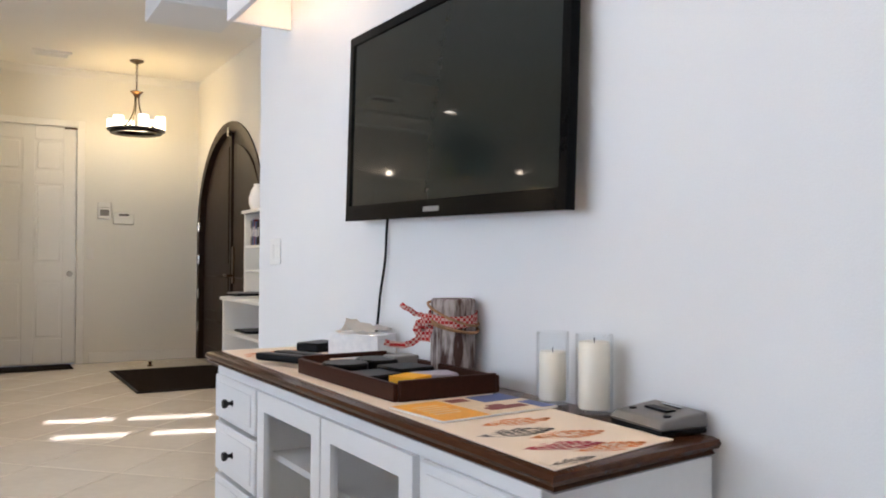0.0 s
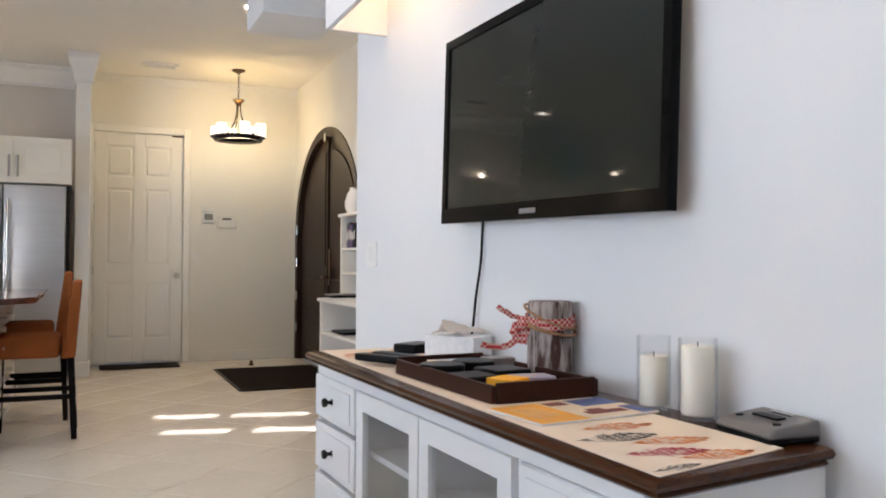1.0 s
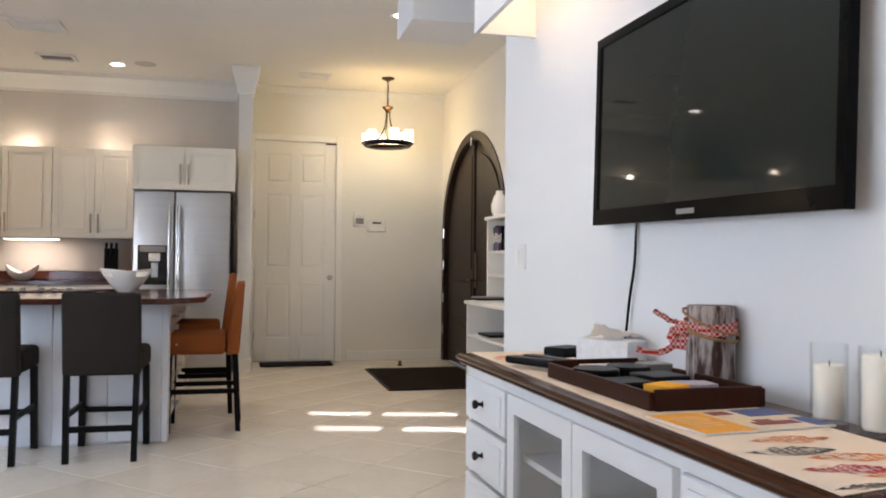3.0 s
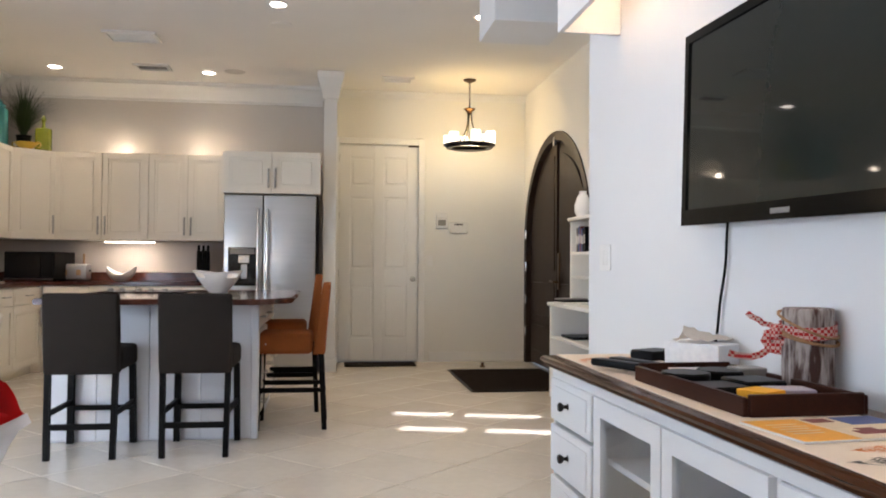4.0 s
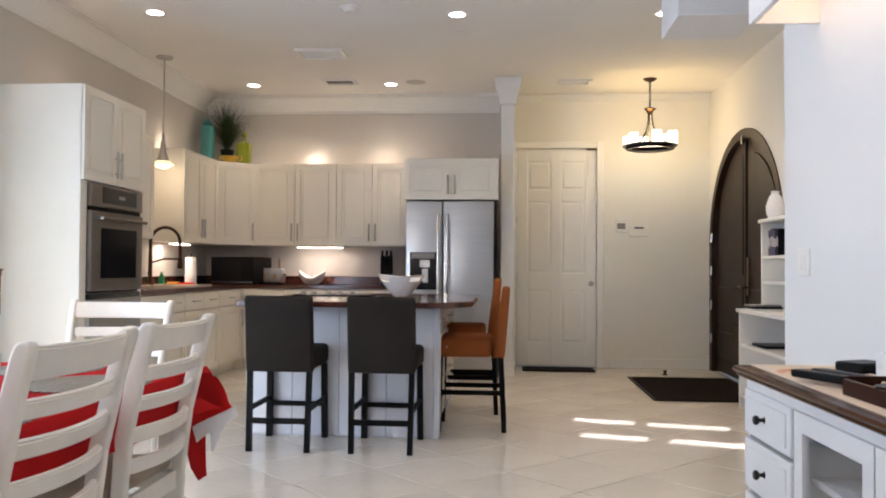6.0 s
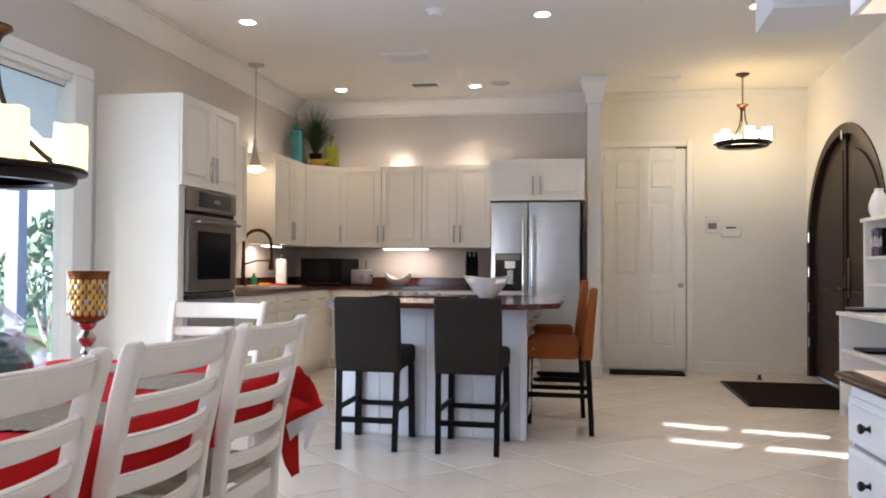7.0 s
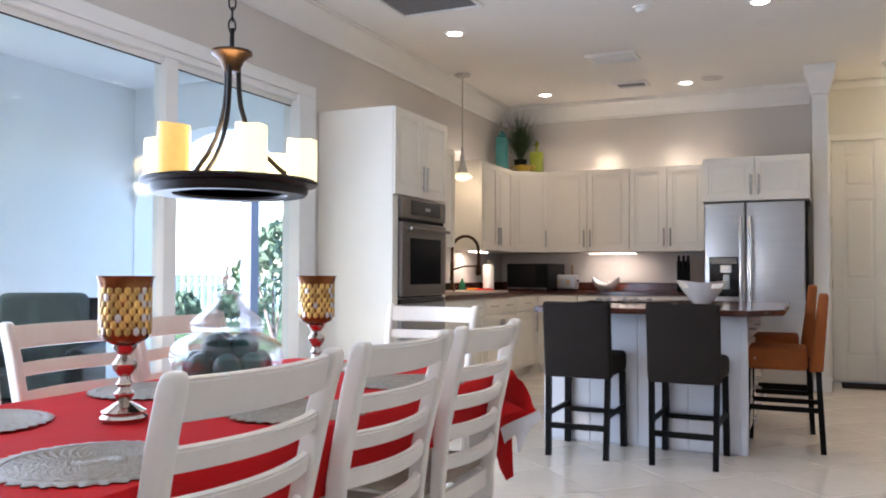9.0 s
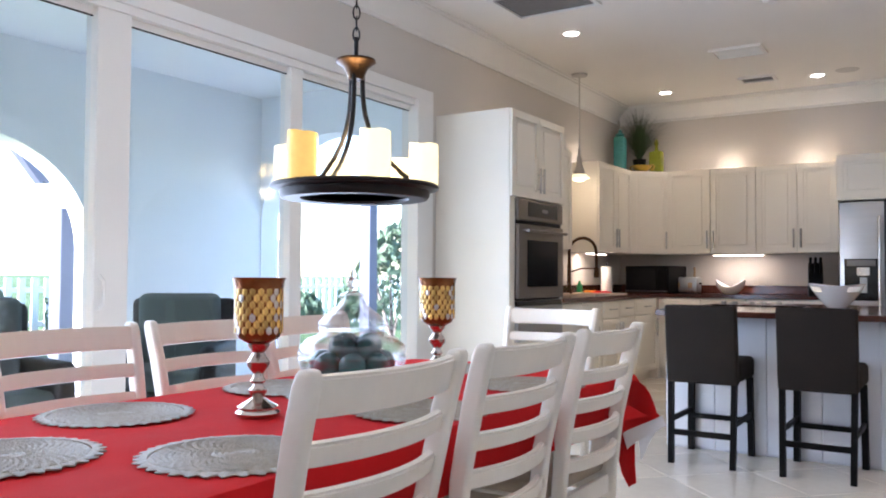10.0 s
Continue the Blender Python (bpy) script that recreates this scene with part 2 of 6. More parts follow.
BASK = mat("backsplash_paint", (0.52, 0.48, 0.45), 0.5, vary=0.03, grain=120, bump=0.05)

# ---- mesh helpers ----


def thing(name, label, category, m=None, group="", kind=""):
    ob = new(name)
    ob.empty_display_size = 0.1
    if m is not None:
        ob.matrix_world = m
    return tagged(ob, label, category, group, kind)


def mesh_of(name, bm, material, smooth=40):
    me = bpy.data.meshes.new(name)
    bmesh.ops.recalc_face_normals(bm, faces=bm.faces)
    bm.to_mesh(me)
    bm.free()
    me.materials.append(material)
    if smooth:
        me.polygons.foreach_set("use_smooth", [True] * len(me.polygons))
        me.set_sharp_from_angle(angle=radians(smooth))
    return me


def part(name, bm, material, parent, label="", smooth=40, m=None):
    ob = new(name, mesh_of(name, bm, material, smooth))
    ob.parent = parent
    if m is not None:
        ob.matrix_basis = m
    return tagged(ob, label)


def setting(name, bm, material, label, category="structure", smooth=40):
    return tagged(new(name, mesh_of(name, bm, material, smooth)), label, category, kind="structure")


def solo(name, bm, material, label, category, m=None, group="", smooth=40):
    ob = new(name, mesh_of(name, bm, material, smooth))
    if m is not None:
        ob.matrix_world = m
    return tagged(ob, label, category, group)


def box(bm, x0, x1, y0, y1, z0, z1, bevel=0.0, seg=1):
    r = bmesh.ops.create_cube(bm, size=1.0)["verts"]
    for v in r:
        v.co = Vector(((x0 + x1) / 2 + v.co.x * (x1 - x0), (y0 + y1) / 2 + v.co.y * (y1 - y0), (z0 + z1) / 2 + v.co.z * (z1 - z0)))
    if bevel:
        edges = list({e for v in r for e in v.link_edges})
        bmesh.ops.bevel(bm, geom=edges, offset=bevel, segments=seg, affect="EDGES", profile=0.5)
    return bm


def B(*a, **k):
    return box(bmesh.new(), *a, **k)


def lathe(bm, profile, seg=24, at=(0, 0, 0), axis="z"):
    """Turns (radius, height) rows about an axis through at."""
    rings = []
    for r, h in profile:
        ring = []
        for k in range(seg):
            a = 2 * math.pi * k / seg
            c, s = math.cos(a) * r, math.sin(a) * r
            p = {"z": (c, s, h), "x": (h, c, s), "y": (c, h, s)}[axis]
            ring.append(bm.verts.new(Vector(at) + Vector(p)))
        rings.append(ring)
    for a, b in zip(rings, rings[1:]):
        for k in range(seg):
            bm.faces.new((a[k], a[(k + 1) % seg], b[(k + 1) % seg], b[k]))
    if profile[0][0] > 1e-5:
        bm.faces.new(rings[0][::-1])
    if profile[-1][0] > 1e-5:
        bm.faces.new(rings[-1])
    return bm


def L(profile, **k):
    return lathe(bmesh.new(), profile, **k)


def tube(bm, pts, r, seg=8, r2=None, close=False):
    """A round bar along points."""
    pts = [Vector(p) for p in pts]
    n, rings, side = len(pts), [], None
    for i, p in enumerate(pts):
        d = (pts[(i + 1) % n] - pts[i - 1]) if close else (pts[min(i + 1, n - 1)] - pts[max(i - 1, 0)])
        d.normalize()
        side = (d.orthogonal() if side is None else (side - d * side.dot(d))).normalized()
        up = d.cross(side)
        rad = r if r2 is None else r + (r2 - r) * i / (n - 1)
        rings.append([bm.verts.new(p + (side * math.cos(2 * math.pi * k / seg) + up * math.sin(2 * math.pi * k / seg)) * rad) for k in range(seg)])
    pairs = list(zip(rings, rings[1:])) + ([(rings[-1], rings[0])] if close else [])
    for a, b in pairs:
        for k in range(seg):
            bm.faces.new((a[k], a[(k + 1) % seg], b[(k + 1) % seg], b[k]))
    if not close:
        bm.faces.new(rings[0][::-1])
        bm.faces.new(rings[-1])
    return bm


def T(pts, r, **k):
    return tube(bmesh.new(), pts, r, **k)


def sweep(bm, pts, w, h, up=(0, 0, 1)):
    """A flat bar along points, w across and h along up."""
    pts, rings = [Vector(p) for p in pts], []
    for i, p in enumerate(pts):
        d = (pts[min(i + 1, len(pts) - 1)] - pts[max(i - 1, 0)]).normalized()
        s = d.cross(Vector(up)).normalized()
        u = s.cross(d).normalized()
        rings.append([bm.verts.new(p + s * a * w / 2 + u * b * h / 2) for a, b in ((-1, -1), (1, -1), (1, 1), (-1, 1))])
    for a, b in zip(rings, rings[1:]):
        for k in range(4):
            bm.faces.new((a[k], a[(k + 1) % 4], b[(k + 1) % 4], b[k]))
    bm.faces.new(rings[0][::-1])
    bm.faces.new(rings[-1])
    return bm


def prism(bm, outline, axis, a, b):
    """A flat outline of (u, v), drawn out along an axis from a to b."""
    def p(u, v, w):
        return {"x": (w, u, v), "y": (u, w, v), "z": (u, v, w)}[axis]
    lo, hi = [bm.verts.new(p(u, v, a)) for u, v in outline], [bm.verts.new(p(u, v, b)) for u, v in outline]
    n = len(outline)
    for k in range(n):
        bm.faces.new((lo[k], lo[(k + 1) % n], hi[(k + 1) % n], hi[k]))
    bm.faces.new(lo[::-1])
    bm.faces.new(hi)
    return bm


def ring_panel(bm, outline, hole, axis, a, b):
    """An outline with a hole of as many points, drawn out from a to b."""
    def p(uv, w):
        u, v = uv
        return bm.verts.new({"x": (w, u, v), "y": (u, w, v), "z": (u, v, w)}[axis])
    n = len(outline)
    o0, o1, h0, h1 = ([p(q, w) for q in src] for src, w in ((outline, a), (outline, b), (hole, a), (hole, b)))
    for k in range(n):
        j = (k + 1) % n
        for f in ((o0[k], o0[j], o1[j], o1[k]), (h0[j], h0[k], h1[k], h1[j]), (o0[j], o0[k], h0[k], h0[j]), (o1[k], o1[j], h1[j], h1[k])):
            bm.faces.new(f)
    return bm


def bar_profile(bm, profile, axis, a, b):
    return prism(bm, profile, axis, a, b)


def blob(bm, centre, r, seed=0, rough=0.2, sub=2, squash=(1, 1, 1)):
    vs = bmesh.ops.create_icosphere(bm, subdivisions=sub, radius=1.0)["verts"]
    for v in vs:
        n = 1 + rough * noise.noise(v.co * 1.7 + Vector((seed * 3.1, seed * 1.7, seed)))
        v.co = Vector(centre) + Vector((v.co.x * squash[0], v.co.y * squash[1], v.co.z * squash[2])) * r * n
    return bm

# ---- structure ----
XW, XT, XF, YB, H = -3.70, 1.00, 2.01, 9.33, 3.06      # slider wall, tv wall, foyer wall, back wall, ceiling
YE = 3.845                                             # end of the tv wall


def back_y(x):
    """The living room's unseen back wall, slanted to match the sun streaks."""
    return -2.75 - 0.25 * x


PLAN = [(XW - 0.15, back_y(XW - 0.15) - 0.17), (XT + 0.14, back_y(XT + 0.14) - 0.17), (XT + 0.14, YE - 0.14), (XF + 0.16, YE - 0.14), (XF + 0.16, YB + 0.15), (XW - 0.15, YB + 0.15)]
floor_ob = setting("floor", prism(bmesh.new(), PLAN, "z", -0.12, -0.006), GROUT, "pale beige grout bed under the floor tiles", "floor")
setting("ceiling", prism(bmesh.new(), PLAN, "z", H, H + 0.12), CEIL, "smooth off-white painted ceiling", "ceiling")

setting("wall_tv", B(XT, XT + 0.14, -3.12, YE, 0, H, bevel=0.006), WALL, "smooth white painted wall behind the television", "wall")
setting("wall_foyer_return", B(XT + 0.14, XF, YE - 0.14, YE - 0.002, 0, H), WALL, "plain white return wall beside the foyer", "wall")


def arch_points(c, half, spring, rise, n=24):
    return [(c + half * math.cos(math.pi * k / n), spring + rise * math.sin(math.pi * k / n)) for k in range(n + 1)]


def arch_wall(bm, axis, a, b, y0, y1, z1, arches):
    """A wall with arched openings down to the floor: (centre, half width, spring, rise), in order."""
    y = y0
    for c, half, spring, rise in arches:
        if c - half - y > 1e-3:
            prism(bm, [(y, 0), (c - half, 0), (c - half, z1), (y, z1)], axis, a, b)
        pts = arch_points(c, half, spring, rise)
        for (u0, v0), (u1, v1) in zip(pts, pts[1:]):
            prism(bm, [(u0, v0), (u1, v1), (u1, z1), (u0, z1)], axis, a, b)
        y = c + half
    prism(bm, [(y, 0), (y1, 0), (y1, z1), (y, z1)], axis, a, b)
    bmesh.ops.remove_doubles(bm, verts=bm.verts, dist=1e-5)
    return bm


ARCH = (8.09, 1.21, 1.36, 1.085)
setting("wall_foyer", arch_wall(bmesh.new(), "x", XF, XF + 0.16, YE - 0.14, YB + 0.15, H, [ARCH]), WALL_CREAM, "cream foyer wall with an arched door opening", "wall")

# back wall: grey over the kitchen, cream in the foyer
XC = -0.22
setting("wall_kitchen", B(XW - 0.15, XC, YB, YB + 0.15, 0, H), WALL_GREY, "greige painted kitchen back wall", "wall")
DX0, DX1, DZ = -0.137, 0.784, 2.468
bm = bmesh.new()
box(bm, XC, DX0, YB, YB + 0.15, 0, H)
box(bm, DX1, XF + 0.2, YB, YB + 0.15, 0, H)
box(bm, DX0, DX1, YB, YB + 0.15, DZ, H)
setting("wall_entry", bm, WALL_CREAM, "cream painted foyer wall round the white door", "wall")
setting("wall_wing", B(-0.287, -0.166, 8.60, YB - 0.002, 0, H), WALL, "short white wing wall beside the refrigerator", "wall")

# slider wall with its big opening
SY0, SY1, SZ = -0.10, 5.085, 2.385
setting("wall_slider_1", B(XW - 0.15, XW, -1.95, SY0, 0, H), WALL_GREY, "pale grey wall beside the sliding glass doors", "wall")
setting("wall_slider_2", B(XW - 0.15, XW, SY1, YB, 0, H), WALL_GREY, "pale grey wall behind the kitchen cabinets", "wall")
setting("wall_slider_3", B(XW - 0.15, XW, SY0, SY1, SZ, H), WALL_GREY, "pale grey wall above the sliding glass doors", "wall")

# unseen wall behind the camera, slightly askew, with high slits added for sun streaks
BACK = Matrix.Translation((0, -2.75, 0)) @ Matrix.Rotation(math.atan(-0.25), 4, "Z")
bm = bmesh.new()
gaps = [(2.338, 2.383, [(-3.039, -2.477), (-2.334, -1.779)]), (2.494, 2.539, [(-3.267, -2.680), (-2.592, -2.047)])]
lo = 0.0
for z0, z1, holes in gaps:
    box(bm, -4.2, 2.2, -0.03, 0, lo, z0)
    x = -4.2
    for a, b in holes + [(2.2, 2.2)]:
        box(bm, x, a, -0.03, 0, z0, z1)
        x = b
    lo = z1
box(bm, -4.2, 2.2, -0.03, 0, lo, 3.3)
bm.transform(BACK)
setting("wall_living", bm, WALL, "unseen white living room wall with slits added for sun streaks", "wall")

# crown moulding and baseboards
CROWN = [(0, 0), (0.0, -0.15), (0.014, -0.15), (0.014, -0.128), (0.024, -0.12), (0.05, -0.075), (0.09, -0.035), (0.105, -0.028), (0.105, -0.012), (0.118, -0.012), (0.118, 0)]


def crown_along(name, p0, p1, into, label, size=1.3):
    """Crown along a wall from p0 to p1; into: the way into the room."""
    bm = bmesh.new()
    rows_ = [(u * size, v * size) for u, v in CROWN]
    lo = [bm.verts.new((p0[0] + into[0] * u, p0[1] + into[1] * u, H - 0.001 + v)) for u, v in rows_]
    hi = [bm.verts.new((p1[0] + into[0] * u, p1[1] + into[1] * u, H - 0.001 + v)) for u, v in rows_]
    n = len(lo)
    for k in range(n):
        bm.faces.new((lo[k], lo[(k + 1) % n], hi[(k + 1) % n], hi[k]))
    bm.faces.new(lo[::-1])
    bm.faces.new(hi)
    setting(name, bm, TRIM, label, "moulding", smooth=25)


crown_along("crown_moulding_1", (XW + 0.001, YB - 0.001), (-0.315, YB - 0.001), (0, -1), "white stepped crown moulding over the kitchen")
crown_along("crown_moulding_2", (XW + 0.001, -2.0), (XW + 0.001, YB - 0.155), (1, 0), "white crown moulding over the sliding doors")
crown_along("crown_moulding_3", (-0.145, YB - 0.001), (XF - 0.001, YB - 0.001), (0, -1), "cream crown moulding over the entry door", 0.55)


def baseboard(name, x0, x1, y0, y1, label="white painted baseboard along the wall"):
    setting(name, B(x0, x1, y0, y1, 0.0, 0.11, bevel=0.004), TRIM, label, "baseboard")


baseboard("baseboard_1", 0.90, XF - 0.002, YB - 0.016, YB - 0.001)
baseboard("baseboard_2", XT - 0.016, XT - 0.001, -2.0, YE - 0.002)
baseboard("baseboard_3", XF - 0.016, XF - 0.001, 4.0, 6.85)
baseboard("baseboard_4", -0.305, -0.288, 8.62, 9.2)

# column at the end of the wing wall
col = thing("column", "slim white square column with a flared capital", "column", kind="structure")
part("shaft", B(-0.294, -0.158, 8.47, 8.60, 0.0, 2.88, bevel=0.006), TRIM, col)
part("plinth", B(-0.306, -0.146, 8.458, 8.612, 0.0, 0.14, bevel=0.006), TRIM, col)
bm = bmesh.new()
rows = [(0.0, 2.78), (0.012, 2.79), (0.012, 2.81), (0.022, 2.86), (0.044, 2.93), (0.060, 2.985), (0.066, 3.0), (0.066, 3.055)]
for (a, za), (b, zb) in zip(rows, rows[1:]):
    va = [bm.verts.new((-0.226 + sx * (0.069 + a), 8.535 + sy * (0.066 + a), za)) for sx, sy in ((-1, -1), (1, -1), (1, 1), (-1, 1))]
    vb = [bm.verts.new((-0.226 + sx * (0.069 + b), 8.535 + sy * (0.066 + b), zb)) for sx, sy in ((-1, -1), (1, -1), (1, 1), (-1, 1))]
    for k in range(4):
        bm.faces.new((va[k], va[(k + 1) % 4], vb[(k + 1) % 4], vb[k]))
bmesh.ops.remove_doubles(bm, verts=bm.verts, dist=1e-5)
part("capital", bm, TRIM, col)

# pelmet over the television, open below, and the boxed beam beyond it
pel = thing("light_pelmet", "white boxed pelmet on the wall with a lit inside", "pelmet", kind="structure")
part("front_panel", B(0.728, 0.748, -1.2, 3.435, 2.074, 2.66, bevel=0.002), WALL, pel)
part("end_panel", B(0.748, XT, 3.417, 3.435, 2.074, 2.66, bevel=0.002), WALL, pel)
part("top_panel", B(0.748, XT, -1.2, 3.415, 2.64, 2.66), WALL_CREAM, pel)
part("inner_lining", B(0.7485, 0.755, -1.2, 3.415, 2.08, 2.64), WALL_CREAM, pel)
setting("ceiling_beam", B(0.695, 1.14, 4.62, 5.1, 2.486, H - 0.002, bevel=0.004), WALL, "white boxed beam under the ceiling", "beam")
for y in (2.9, 1.3):
    lamp("pelmet_light", "POINT", pose(0.85, y, 2.56), 5.0, (1.0, 0.72, 0.45), 0.03)

# ---- doors and the sliding window ----
door = thing("door_1", "closed white six-panel door in the foyer", "door", kind="structure")
bm = bmesh.new()
yd = YB + 0.02
x0, x1, z1 = DX0 + 0.014, DX1 - 0.014, DZ - 0.014
box(bm, x0, x1, yd + 0.008, yd + 0.04, 0.02, z1)
cols = [(x0, x0 + 0.125), ((x0 + x1) / 2 - 0.055, (x0 + x1) / 2 + 0.055), (x1 - 0.125, x1)]
rws = [(0.02, 0.27), (0.865, 1.05), (1.86, 1.99), (z1 - 0.14, z1)]
for a, b in cols:
    box(bm, a, b, yd - 0.002, yd + 0.01, 0.02, z1, bevel=0.003)
for a, b in rws:
    for (c0, c1), (c2, c3) in zip(cols, cols[1:]):
        box(bm, c1, c2, yd - 0.002, yd + 0.01, a, b, bevel=0.003)
part("leaf", bm, DOORW, door)
for (c0, c1), (c2, c3) in zip(cols, cols[1:]):
    for (r0, r1), (r2, r3) in zip(rws, rws[1:]):
        part("panel", B(c1 + 0.025, c2 - 0.025, yd - 0.001, yd + 0.012, r1 + 0.025, r2 - 0.025, bevel=0.006), DOORW, door)
kn = part("knob", L([(0.0, -0.062), (0.022, -0.06), (0.028, -0.05), (0.024, -0.036), (0.011, -0.028), (0.011, -0.01), (0.03, -0.008), (0.03, 0.0)], seg=20, axis="y", at=(0.712, yd - 0.002, 0.937)), NICKEL, door, "satin nickel knob")
part("closer_strip", B(0.655, 0.775, YB - 0.012, YB + 0.01, 2.436, 2.45), BRONZE, door)
for z in (0.25, 0.95, 1.6, 2.25):
    part("hinge", L([(0.008, 0), (0.008, 0.09)], seg=10, at=(x0 - 0.004, YB + 0.005, z)), NICKEL, door)
# Full panel added behind the leaf to block light through the gaps.
part("door_stop", B(DX0, DX1, YB + 0.07, YB + 0.1, 0, DZ), DOORW, door)
cas = thing("door_casing", "white painted casing round the foyer door", "trim", kind="structure")
for a, b in ((-0.164, DX0 + 0.012), (DX1 - 0.012, DX1 + 0.06)):
    part("jamb", B(a, b, YB - 0.016, YB - 0.001, 0, DZ + 0.06, bevel=0.004), DOORW, cas)
part("head", B(DX0 + 0.012, DX1 - 0.012, YB - 0.016, YB - 0.001, DZ - 0.012, DZ + 0.06, bevel=0.004), DOORW, cas)

# arched double door
ad = thing("door_2", "closed dark brown arched double door with panels", "door", kind="structure")
c, half, spring, rise = ARCH
out_a = [(c - half, 0.0)] + arch_points(c, half, spring, rise)[::-1] + [(c + half, 0.0)]
in_a = [(c - half + 0.09, 0.0)] + arch_points(c, half - 0.09, spring, rise - 0.09)[::-1] + [(c + half - 0.09, 0.0)]
bm = bmesh.new()
for (p, q, r, s_) in zip(out_a, out_a[1:], in_a, in_a[1:]):
    prism(bm, [p, q, s_, r], "x", XF - 0.012, XF + 0.10)
part("frame", bm, ARCHD, ad, smooth=25)


def half_arch(y0, y1, inset, zlo):
    """The outline of one leaf between y0 and y1, under the arch."""
    hw, rs = half - 0.09 - inset, rise - 0.09 - inset
    ys = [y0 + (y1 - y0) * k / 14 for k in range(15)]
    top = [(y, spring + rs * math.sqrt(max(0.0, 1 - ((y - c) / hw) ** 2))) for y in ys]
    return [(y0, zlo)] + top + [(y1, zlo)]


for y0, y1 in ((c - half + 0.09, c - 0.004), (c + 0.004, c + half - 0.09)):
    leaf = part("leaf", prism(bmesh.new(), half_arch(y0, y1, 0, 0.015), "x", XF + 0.05, XF + 0.09), ARCHD, ad, smooth=25)
    e = 0.12
    ya, yb_ = (y0 + e, y1 - 0.09) if y0 < c - 0.1 and y1 < c else (y0 + 0.09, y1 - e)
    part("panel", prism(bmesh.new(), half_arch(ya, yb_, 0.13, 1.05), "x", XF + 0.032, XF + 0.052), ARCHD, leaf, smooth=25)
    part("panel", B(XF + 0.032, XF + 0.052, ya, yb_, 0.55, 0.92, bevel=0.008), ARCHD, leaf)
    part("panel", B(XF + 0.032, XF + 0.052, ya, yb_, 0.16, 0.45, bevel=0.008), ARCHD, leaf)
part("astragal", B(XF + 0.024, XF + 0.05, c - 0.025, c + 0.025, 0.02, 2.345), ARCHD, ad)
part("handle_plate", B(XF + 0.016, XF + 0.03, 7.94, 8.01, 0.86, 1.22, bevel=0.006), BRONZE, ad)
part("lever", T([(XF + 0.02, 7.975, 0.935), (XF - 0.03, 7.975, 0.935), (XF - 0.035, 8.03, 0.935), (XF - 0.03, 8.11, 0.94)], 0.012), BRONZE, ad)
part("latch", B(XF - 0.018, XF + 0.02, 8.03, 8.075, 2.30, 2.39, bevel=0.004), CHROME, ad)
for z in (0.31, 0.67, 1.04, 1.40):
    part("hinge", L([(0.014, 0), (0.014, 0.10)], seg=10, at=(XF - 0.016, c + half - 0.11, z)), CHROME, ad)

# sliding glass doors
win = thing("window_1", "tall white-framed sliding glass doors to the lanai", "sliding door", kind="structure")
part("head_casing", B(XW + 0.001, XW + 0.03, SY0 - 0.1, SY1 + 0.148, SZ, SZ + 0.09, bevel=0.004), TRIM, win)
part("side_casing", B(XW + 0.001, XW + 0.03, SY1 + 0.032, SY1 + 0.148, 0.0, SZ, bevel=0.004), TRIM, win)
part("side_jamb", B(XW - 0.1, XW + 0.05, SY1 - 0.085, SY1 + 0.032, 0.0, SZ - 0.003, bevel=0.004), TRIM, win)
part("side_casing", B(XW + 0.001, XW + 0.03, SY0 - 0.1, SY0 + 0.03, 0.0, SZ, bevel=0.004), TRIM, win)
part("head_track", B(XW - 0.12, XW + 0.02, SY0, SY1 - 0.085, SZ - 0.045, SZ - 0.002, bevel=0.003), TRIM, win)
part("sill_track", B(XW - 0.12, XW + 0.02, SY0, SY1 - 0.085, 0.0, 0.05, bevel=0.003), TRIM, win)
posts = [(SY0, SY0 + 0.08), (1.18, 1.33), (2.40, 2.585), (3.70, 3.805), (4.99, 5.0)]
for k, ((a0, a1), (b0, b1)) in enumerate(zip(posts, posts[1:])):
    fr = part("sash", B(XW - 0.06, XW - 0.02, a1, b0, 2.302, 2.339, bevel=0.003), TRIM, win)
    part("bottom_rail", B(XW - 0.06, XW - 0.02, a1, b0, 0.05, 0.15, bevel=0.003), TRIM, fr)
    pane = part("pane", B(XW - 0.045, XW - 0.037, a1 - 0.005, b0 + 0.005, 0.145, 2.307), PANE, fr, "clear window glass")
    pane.visible_shadow = False
    part("gasket", B(XW - 0.036, XW - 0.028, a1 + 0.0, b0, 2.296, 2.304), BLACKP, fr)
for a0, a1 in posts[1:4]:
    part("stile", B(XW - 0.08, XW + 0.01, a0, a1, 0.05, 2.34, bevel=0.004), TRIM, win)
part("pull_handle", T([(XW + 0.01, 2.43, 0.92), (XW + 0.045, 2.43, 0.95), (XW + 0.045, 2.43, 1.05), (XW + 0.01, 2.43, 1.08)], 0.009), WHITEP, win)

# ---- outside: lanai and garden ----
XL = -6.8
setting("lanai_floor", B(XL - 0.3, XW - 0.15, -6, 14, -0.14, -0.02), PAVER, "pale paved lanai floor", "floor")
setting("lanai_ceiling", B(XL - 0.3, XW - 0.15, -6, 6.9, 3.021, 3.15), LANAI, "pale lanai ceiling", "ceiling")
# The arch at -3.6 is out of view, added to light the lanai.
setting("lanai_wall", arch_wall(bmesh.new(), "x", XL - 0.25, XL, -6.0, 6.81, 3.02, [(-3.6, 1.3, 1.3, 0.95), (3.35, 1.15, 1.3, 0.95)]), LANAI, "pale blue-grey stucco lanai wall with arches", "wall")
